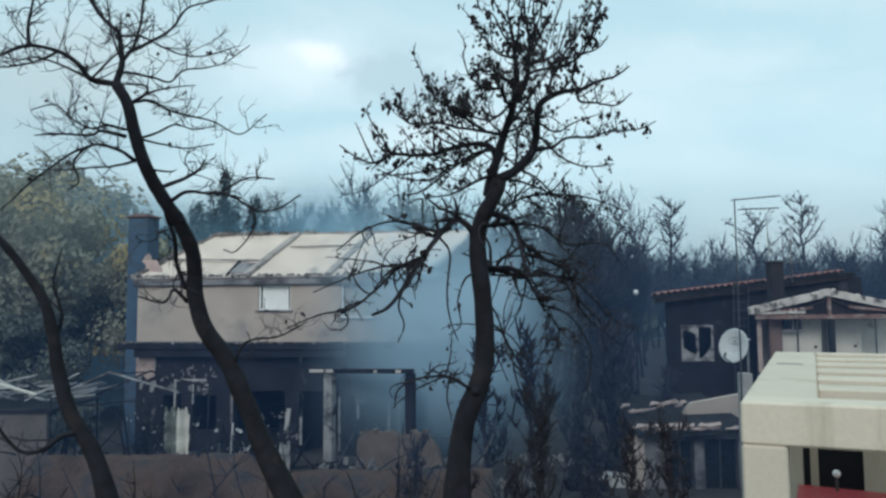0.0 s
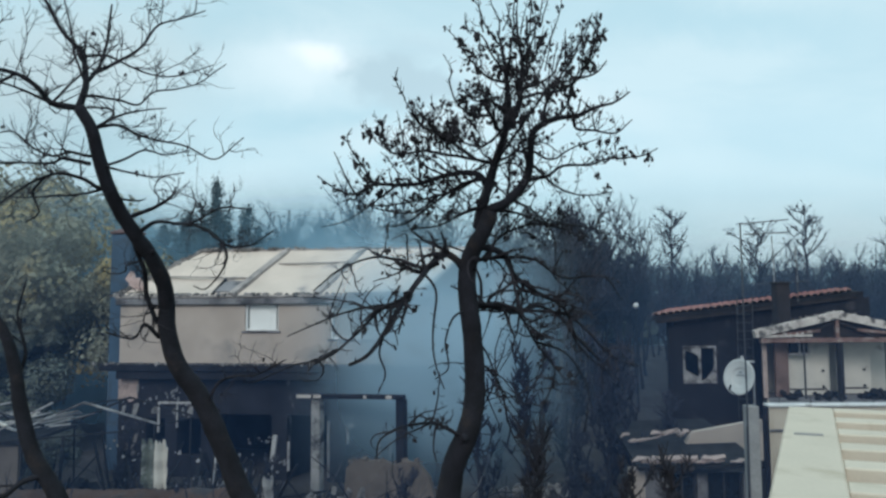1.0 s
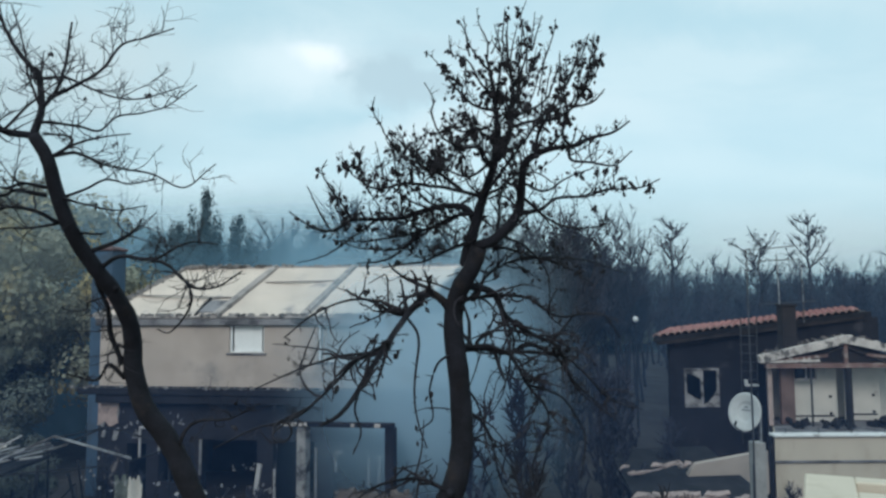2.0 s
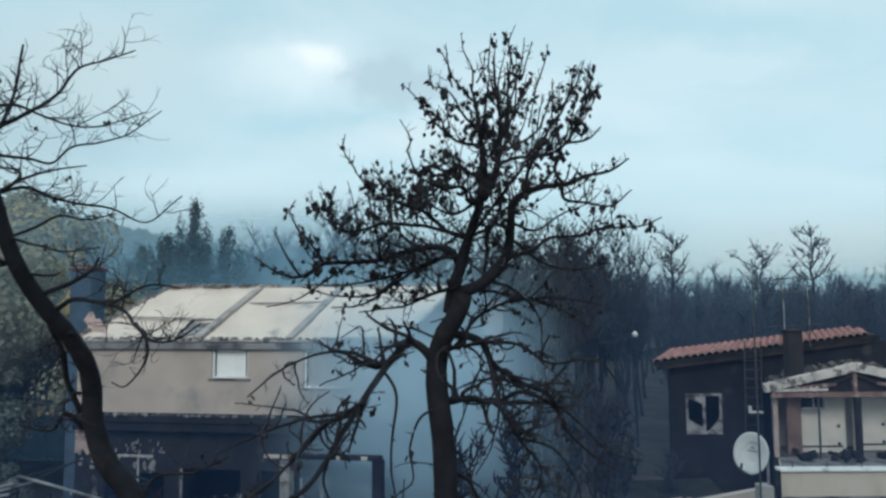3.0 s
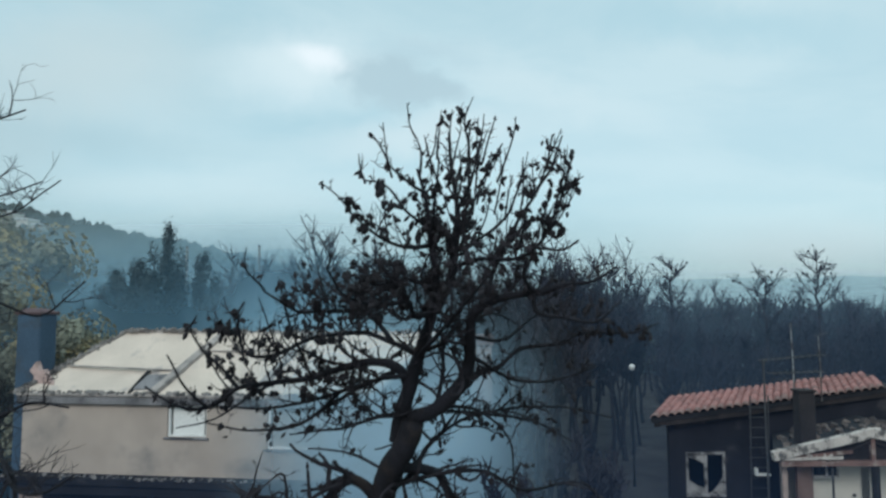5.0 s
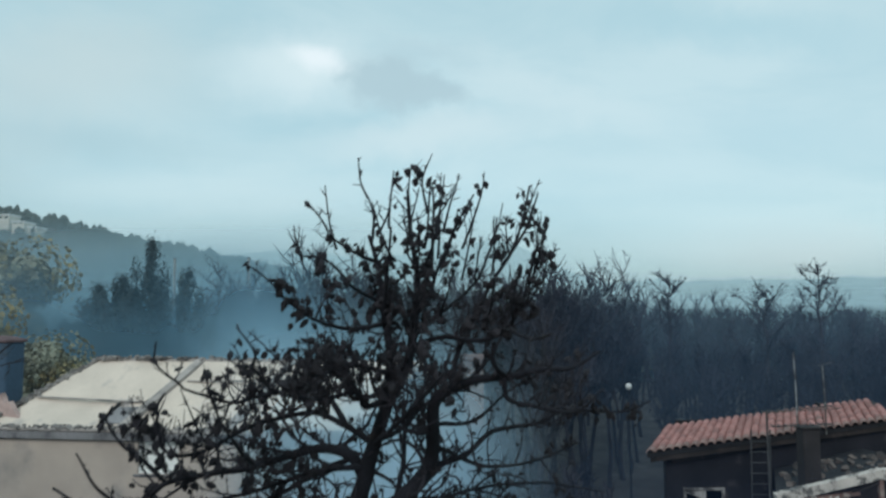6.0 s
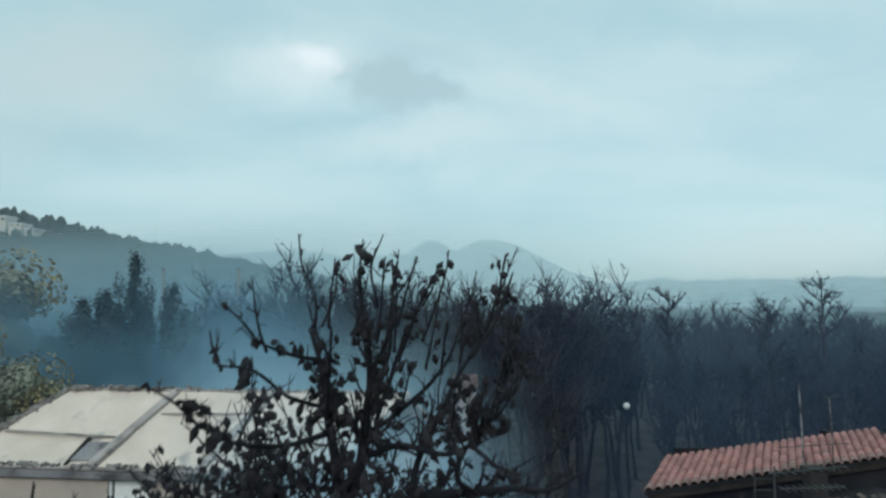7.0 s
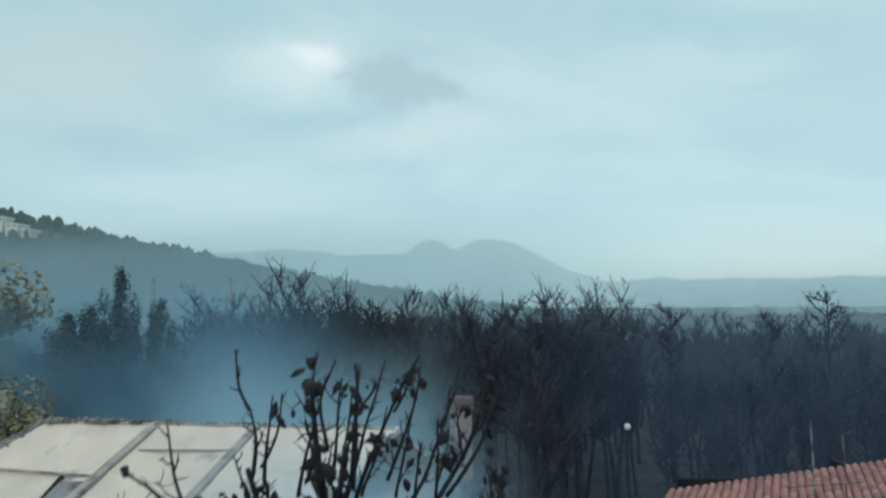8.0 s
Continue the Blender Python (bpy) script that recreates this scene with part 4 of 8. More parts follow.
    s.add([(x, y, z) for z in (-0.4, 3.24) for x, y in ((10.85, 24.64), (10.99, 24.64), (13.09, 29.4), (12.95, 29.4))], [(3, 2, 1, 0), (4, 5, 6, 7), (0, 1, 5, 4), (1, 2, 6, 5), (2, 3, 7, 6), (3, 0, 4, 7)])
    part("end_wall", s, SOOT, t, "soot-black end wall")
    s = Shape()
    s.box(10.95, 24.0, 24.53, 24.599, 2.45, 2.52)
    part("ledge", s, GREYBEAM, t)
    s = Shape()
    s.add([(x, y, z) for z in (3.252, 3.285) for x, y in ((11.2, 24.95), (24.0, 24.95), (25.0, 28.15), (12.6, 28.15))], [(3, 2, 1, 0), (4, 5, 6, 7), (0, 1, 5, 4), (1, 2, 6, 5), (2, 3, 7, 6), (3, 0, 4, 7)])
    part("paving", s, GREYBEAM, t, "ash-covered terrace paving")
    s = Shape()
    s.box(10.95, 24.05, 24.5, 24.9, 3.252, 3.34, 0.02)
    part("coping", s, WHITE, t)
    for i in range(12):
        s = Shape()
        s.box(11.4 + i * 1.05, 11.43 + i * 1.05, 24.7, 24.73, 3.341, 3.52)
        part("stub", s, METAL, t)
    # clutter on the terrace
    for i in range(9):
        s = Shape()
        x = rng.uniform(12.0, 17.0)
        for _ in range(7):
            s.chunk((x + rng.uniform(-0.2, 0.2), rng.uniform(25.4, 26.5), 3.3 + rng.uniform(0, 0.25)), rng.uniform(0.05, 0.16), rng)
        tagged(part("debris_heap", s, SOOTWOOD), "small heap of charred debris on the terrace", "debris")


porch()


# ---- burnt lean-to below the charred house ----
def lean_to():
    rng = random.Random(21)
    h = thing("burnt_lean_to", "collapsed lean-to with a white wall and dark door openings", "shed")
    s = Shape()
    s.box(5.82, 6.3, 22.6, 22.8, -0.4, 1.75, 0.02)
    part("pale_pier", s, CREAM, h, "pale rendered pier")
    s = Shape()
    front_with_holes(s, 6.31, 9.6, 22.7, 22.9, -0.4, 1.8, [(7.05, 7.9, -0.2, 1.55), (8.2, 9.3, -0.2, 1.6)])
    part("front_wall", s, GREYBEAM, h, "grey stained front wall")
    for a, b in ((7.05, 7.9), (8.2, 9.3)):
        s = Shape()
        s.box(a, b, 22.86, 22.9, -0.2, 1.55)
        d = part("door", s, GLASSDARK, h, "dark glazed door")
        s = Shape()
        for q in (a + 0.02, (a + b) / 2 - 0.03, b - 0.08):
            s.box(q, q + 0.06, 22.82, 22.859, -0.2, 1.55)
        part("frame", s, METAL, d)
    s = Shape()
    s.add([(6.0, 22.2, 1.85), (9.7, 22.2, 1.95), (9.7, 27.0, 2.5), (6.3, 27.0, 2.4), (6.0, 22.2, 1.75), (9.7, 22.2, 1.85), (9.7, 27.0, 2.4), (6.3, 27.0, 2.3)],
          [(0, 1, 2, 3), (7, 6, 5, 4), (0, 4, 5, 1), (1, 5, 6, 2), (2, 6, 7, 3), (3, 7, 4, 0)])
    part("roof", s, SOOTWOOD, h, "charred sheet roof")
    s = Shape()
    for _ in range(34):
        x, row = rng.uniform(6.0, 9.4), rng.random() < 0.55
        s.bar((x, 22.25 if row else 24.0 + 0.15 * (x - 6), 2.0 + (0 if row else 0.25 + 0.07 * (x - 6))), (x + rng.uniform(0.15, 0.5), 22.35 if row else 24.1 + 0.15 * (x - 6), 2.02 + rng.uniform(-0.03, 0.06) + (0 if row else 0.25 + 0.07 * (x - 6))), rng.uniform(0.08, 0.25), rng.uniform(0.02, 0.07))
    for _ in range(20):
        x, row = rng.uniform(6.0, 8.4), rng.random() < 0.5
        y, z = (22.3, 2.03) if row else (24.0, 2.42 + 0.05 * (x - 6))
        a, w, d = rng.uniform(-0.25, 0.35), rng.uniform(0.12, 0.42), rng.uniform(0.05, 0.2)
        pts = [(-w, -d * rng.uniform(0.3, 1), 0), (0, -d, 0.05), (w * rng.uniform(0.5, 1), -d * 0.4, 0.02), (w * 0.8, d * 0.6, 0.06), (-w * 0.3, d, 0.1)]
        vs = [(x + px, y + 0.0 + py, z + pz + a * px + q) for q in (0.03, 0.0) for px, py, pz in pts]
        s.add(vs, [(0, 1, 2, 3, 4), (9, 8, 7, 6, 5)] + [(i, 5 + i, 5 + (i + 1) % 5, (i + 1) % 5) for i in range(5)])
    tagged(part("roof_debris", s, PINKPLASTER, h, "pale broken plaster lying on the roof"), kind="stuff")
    s = Shape()
    n = 14
    vs, fs = [], []
    for i in range(n + 1):
        t = i / n
        zt = 1.95 + 0.5 * smooth01(0, 0.14, t) ** 0.7 + 0.45 * t
        x = 8.0 + 2.6 * t
        vs += [(x, 24.2, 1.6), (x, 24.2, zt), (x, 24.45, zt), (x, 24.45, 1.6)]
    for i in range(n):
        a, b = i * 4, i * 4 + 4
        fs += [(a, b, b + 1, a + 1), (a + 1, b + 1, b + 2, a + 2), (a + 2, b + 2, b + 3, a + 3)]
    fs += [(0, 1, 2, 3), (n * 4 + 3, n * 4 + 2, n * 4 + 1, n * 4)]
    s.add(vs, fs)
    part("gable_wall", s, CREAM, h, "cream gable wall, scorched at its rim")
    return h


lean_to()


# ---- dish on its pillar, mast with aerial, ladder, roof aerial ----
def dish():
    d = thing("satellite_dish", "grey satellite dish on a pole fixed to a concrete pillar", "dish")
    s = Shape()
    s.box(8.55, 8.86, 20.45, 20.8, -0.3, 3.88, 0.02)
    part("pillar", s, PILLARGREY, d, "grey concrete pillar")
    s = Shape()
    s.tube([(8.80, 20.58, 3.86), (8.80, 20.58, 4.72)], [0.03, 0.03], 8)
    s.tube([(8.80, 20.58, 4.64), (8.40, 20.47, 4.67)], [0.03, 0.03], 8)
    part("pole", s, GALV, d)
    s = Shape()
    s.tube([(8.49, 20.43, -0.2), (8.49, 20.43, 2.0), (8.51, 20.43, 3.35)], [0.025, 0.025, 0.025], 8)
    part("conduit", s, METAL, d, "dark vertical pipe")
    s = Shape()
    m = Matrix.Translation((8.29, 20.35, 4.69)) @ Euler((radians(76), radians(0), radians(-50))).to_matrix().to_4x4()
    rings, seg = 7, 36
    vs = [tuple(m @ Vector((0, 0, -0.10)))]
    for k in range(1, rings + 1):
        r = k / rings
        for i in range(seg):
            a = 2 * math.pi * i / seg
            vs.append(tuple(m @ Vector((0.43 * r * math.cos(a), 0.49 * r * math.sin(a), -0.10 + 0.10 * r * r))))
    fs = [(0, 1 + i, 1 + (i + 1) % seg) for i in range(seg)]
    for k in range(rings - 1):
        for i in range(seg):
            a, b = 1 + k * seg + i, 1 + k * seg + (i + 1) % seg
            fs.append((a, a + seg, b + seg, b))
    rim0 = 1 + (rings - 1) * seg
    k = len(vs)
    for i in range(seg):
        a = 2 * math.pi * i / seg
        vs.append(tuple(m @ Vector((0.445 * math.cos(a), 0.505 * math.sin(a), -0.02))))
    for i in range(seg):
        fs.append((rim0 + i, k + i, k + (i + 1) % seg, rim0 + (i + 1) % seg))
    back = len(vs)
    vs.append(tuple(m @ Vector((0, 0, -0.125))))
    fs += [(back, k + (i + 1) % seg, k + i) for i in range(seg)]
    s.add(vs, fs)
    bowl = part("reflector", s, DISHGREY, d, smooth=True)
    s = Shape()
    s.box(-0.12, 0.12, 0.04, 0.075, -0.088, -0.082, 0.001, m)
    s.box(-0.05, 0.05, 0.11, 0.16, -0.085, -0.078, 0.001, m)
    part("printed_mark", s, LOGO, bowl, "small faded print")
    s = Shape()
    s.tube([tuple(m @ Vector((0, -0.5, 0.0))), tuple(m @ Vector((0, -0.42, 0.45)))], [0.014, 0.014], 6)
    arm = part("arm", s, METAL, d)
    s = Shape()
    s.tube([tuple(m @ Vector((0, -0.40, 0.42))), tuple(m @ Vector((0, -0.28, 0.38)))], [0.035, 0.025], 8)
    part("receiver", s, METAL, arm)


def yagi(name, base, top, boom_z, boom, elements, half, label, second=None):
    a = thing(name, label, "antenna")
    s = Shape()
    s.tube([base, ((base[0] + top[0]) / 2 + 0.02, base[1], (base[2] + top[2]) / 2), top], [0.024, 0.022, 0.018], 8)
    part("mast", s, GALV if "roof" in name else METAL, a)
    for k, (bz, (b0, b1), rise) in enumerate([(boom_z, boom, 0.12)] + ([second] if second else [])):
        s = Shape()
        s.tube([(top[0] + b0, top[1], bz), (top[0] + b1, top[1], bz + rise)], [0.014, 0.014], 6)
        bm = part("boom", s, METAL, a)
        for i in range(elements):
            t = (i + 0.5) / elements
            x, z = top[0] + b0 + (b1 - b0) * t, bz + rise * t
            s = Shape()
            s.tube([(x, top[1] - half, z), (x, top[1] + half, z)], [0.007, 0.007], 5)
            part("element", s, METAL, bm)
    return a


dish()
yagi("antenna_mast", (8.27, 19.9, -0.2), (8.30, 19.9, 8.86), 8.82, (-0.1, 1.3), 9, 0.22, "tall steel mast with a yagi aerial, standing by the pillar", (8.55, (0.1, 1.25), 0.04))
yagi("roof_antenna", (13.52, 29.2, 6.6), (13.49, 29.2, 9.35), 7.42, (-0.75, 1.45), 3, 0.05, "thin aerial mast rising from the terracotta roof")
yagi("roof_antenna", (14.45, 29.2, 6.7), (14.42, 29.2, 8.9), 8.9, (-0.15, 0.35), 3, 0.12, "slender pole with a stub aerial on the roof")


def ladder():
    l = thing("steel_ladder", "narrow dark steel ladder fixed to the charred wall", "ladder")
    for x in (11.78, 12.38):
        s = Shape()
        s.tube([(x, 28.9, 2.2), (x + 0.04, 28.75, 6.95)], [0.025, 0.025], 6)
        part("rail", s, METAL, l)
    for i in range(13):
        z = 2.6 + i * 0.33
        s = Shape()
        s.tube([(11.79, 28.87, z), (12.39, 28.87, z)], [0.017, 0.017], 6)
        part("rung", s, METAL, l)
    s = Shape()
    s.box(11.9, 12.38, 28.65, 28.85, 4.35, 4.42)
    s.box(11.9, 11.96, 28.65, 28.85, 4.421, 4.6)
    part("bracket", s, WHITE, l, "white bracket")


ladder()


# ---- pale concrete pergola on the bank ----
def pergola_plan(u, v, z):
    return (2.575 + u * 0.93 + v * 0.462, 6.22 - u * 0.367 + v * 0.887, z)


def pergola():
    p = thing("concrete_pergola", "cream-painted concrete pergola with flat slats", "pergola")
    top = 5.12
    L1, D1 = 6.0, 6.55
    s = Shape(pergola_plan)
    s.box(0, L1, 0, 0.42, top - 0.37, top, 0.02)
    part("front_beam", s, material("drip_stained_concrete", (0.58, 0.50, 0.40), 0.85, 0.06, 0.8, 25.0, 0.05, stain=(0.33, 0.28, 0.205), stain_scale=2.0, stain_at=(0.5, 0.72), grain=(0.95, 1.04), streak=0.1), p, "cream beam, streaked below its edge")
    s = Shape(pergola_plan)
    s.box(0, 0.61, 0.421, D1, top - 0.42, top - 0.002, 0.02)
    side = part("side_beam", s, PALE, p, "broad cream side beam")
    s = Shape(pergola_plan)
    s.box(0.13, 0.45, 4.0, 4.12, top - 0.001, top + 0.004, 0.001)
    part("scuff", s, GREYBEAM, side, "dull grey smear")
    s = Shape(pergola_plan)
    s.box(0.611, L1, D1 - 0.3, D1, top - 0.42, top - 0.002, 0.02)
    part("rear_beam", s, PALE, p)
    for i in range(5):
        y = 1.35 + i * 1.0
        s = Shape(pergola_plan)
        s.box(0.612, L1, y, y + 0.4, top - 0.36, top - 0.02, 0.015)
        part("slat", s, PALE, p)
    for x, y in ((0.0, 0.003), (0.0, D1 - 0.5), (5.5, 0.003), (5.5, D1 - 0.5)):
        s = Shape(pergola_plan)
        s.box(x, x + 0.36, y, y + 0.36, 1.3, top - (0.371 if y < 1 else 0.421), 0.02)
        part("column", s, PALE, p, "square cream column")


pergola()


# ---- things under the pergola ----
def car():
    c = thing("red_car", "small red hatchback parked under the pergola", "car", m=pose(5.40, 9.75, 1.68, 0, 0, 62))
    s = Shape()
    prof = [(-1.85, 0.35), (-1.9, 0.65), (-1.75, 0.9), (-1.0, 0.98), (1.55, 0.98), (1.82, 0.88), (1.88, 0.55), (1.8, 0.3)]
    n = len(prof)
    vs = [(x, y * (0.74 + 0.06 * math.sin(i)), z) for y in (-1, 1) for i, (x, z) in enumerate(prof)]
    fs = [tuple(range(n)), tuple(range(2 * n - 1, n - 1, -1))] + [(i, (i + 1) % n, n + (i + 1) % n, n + i) for i in range(n)]
    s.add(vs, fs)
    part("body", s, REDPAINT, c)
    s = Shape()
    cab = [(-0.95, 0.98, 0.72), (-0.35, 1.40, 0.58), (0.2, 1.47, 0.57), (1.1, 1.42, 0.57), (1.6, 0.98, 0.70)]
    n = len(cab)
    s.add([(x, y * w, z) for y in (-1, 1) for x, z, w in cab], [tuple(range(n)), tuple(range(2 * n - 1, n - 1, -1))] + [(i, (i + 1) % n, n + (i + 1) % n, n + i) for i in range(n)])
    cabin = part("cabin", s, GLASSDARK, c, "dark glazed cabin")
    s = Shape()
    s.box(-0.4, 1.15, -0.6, 0.6, 1.43, 1.5, 0.03)
    part("roof_panel", s, REDPAINT, cabin)
    for x in (-1.15, 1.2):
        for y in (-0.72, 0.72):
            s = Shape()
            s.tube([(x, y - 0.09, 0.3), (x, y + 0.09, 0.3)], [0.3, 0.3], 20)
            wh = part("wheel", s, TYRE, c)
            s = Shape()
            s.tube([(x, y - 0.1, 0.3), (x, y + 0.1, 0.3)], [0.18, 0.18], 16)
            part("rim", s, METAL, wh)


def carport_room():
    r = thing("store_room", "rendered store room with a dark doorway behind the pergola", "shed")
    s = Shape(pergola_plan)
    front_with_holes(s, 0.46, 7.0, 6.8, 7.0, 1.3, 4.5, [(0.58, 1.25, 1.6, 4.3)])
    part("front_wall", s, PALE, r, "cream wall with a wide opening")
    # near-black wall added to give the doorway its shade; soot colour only borrowed
    s = Shape(pergola_plan)
    s.box(0.2, 3.0, 8.0, 8.1, 1.9, 4.4)
    part("inner_wall", s, SOOT, r)
    g = thing("globe_lamp", "white globe lamp on a thin post under the pergola", "lamp", m=pose(5.78, 10.62, 3.43))
    s = Shape()
    rings, seg = 8, 14
    vs, fs = [], []
    for i in range(rings + 1):
        a = math.pi * i / rings
        for j in range(seg):
            b = 2 * math.pi * j / seg
            vs.append((0.055 * math.sin(a) * math.cos(b), 0.055 * math.sin(a) * math.sin(b), 0.055 * math.cos(a)))
    for i in range(rings):
        for j in range(seg):
            fs.append((i * seg + j, i * seg + (j + 1) % seg, (i + 1) * seg + (j + 1) % seg, (i + 1) * seg + j))
    s.add(vs, fs)
    part("globe", s, LAMPWHITE, g, smooth=True)
    s = Shape()
    s.tube([(0, 0, -0.05), (0, 0, -1.8)], [0.02, 0.03], 8)
    part("post", s, METAL, g)


car()
carport_room()
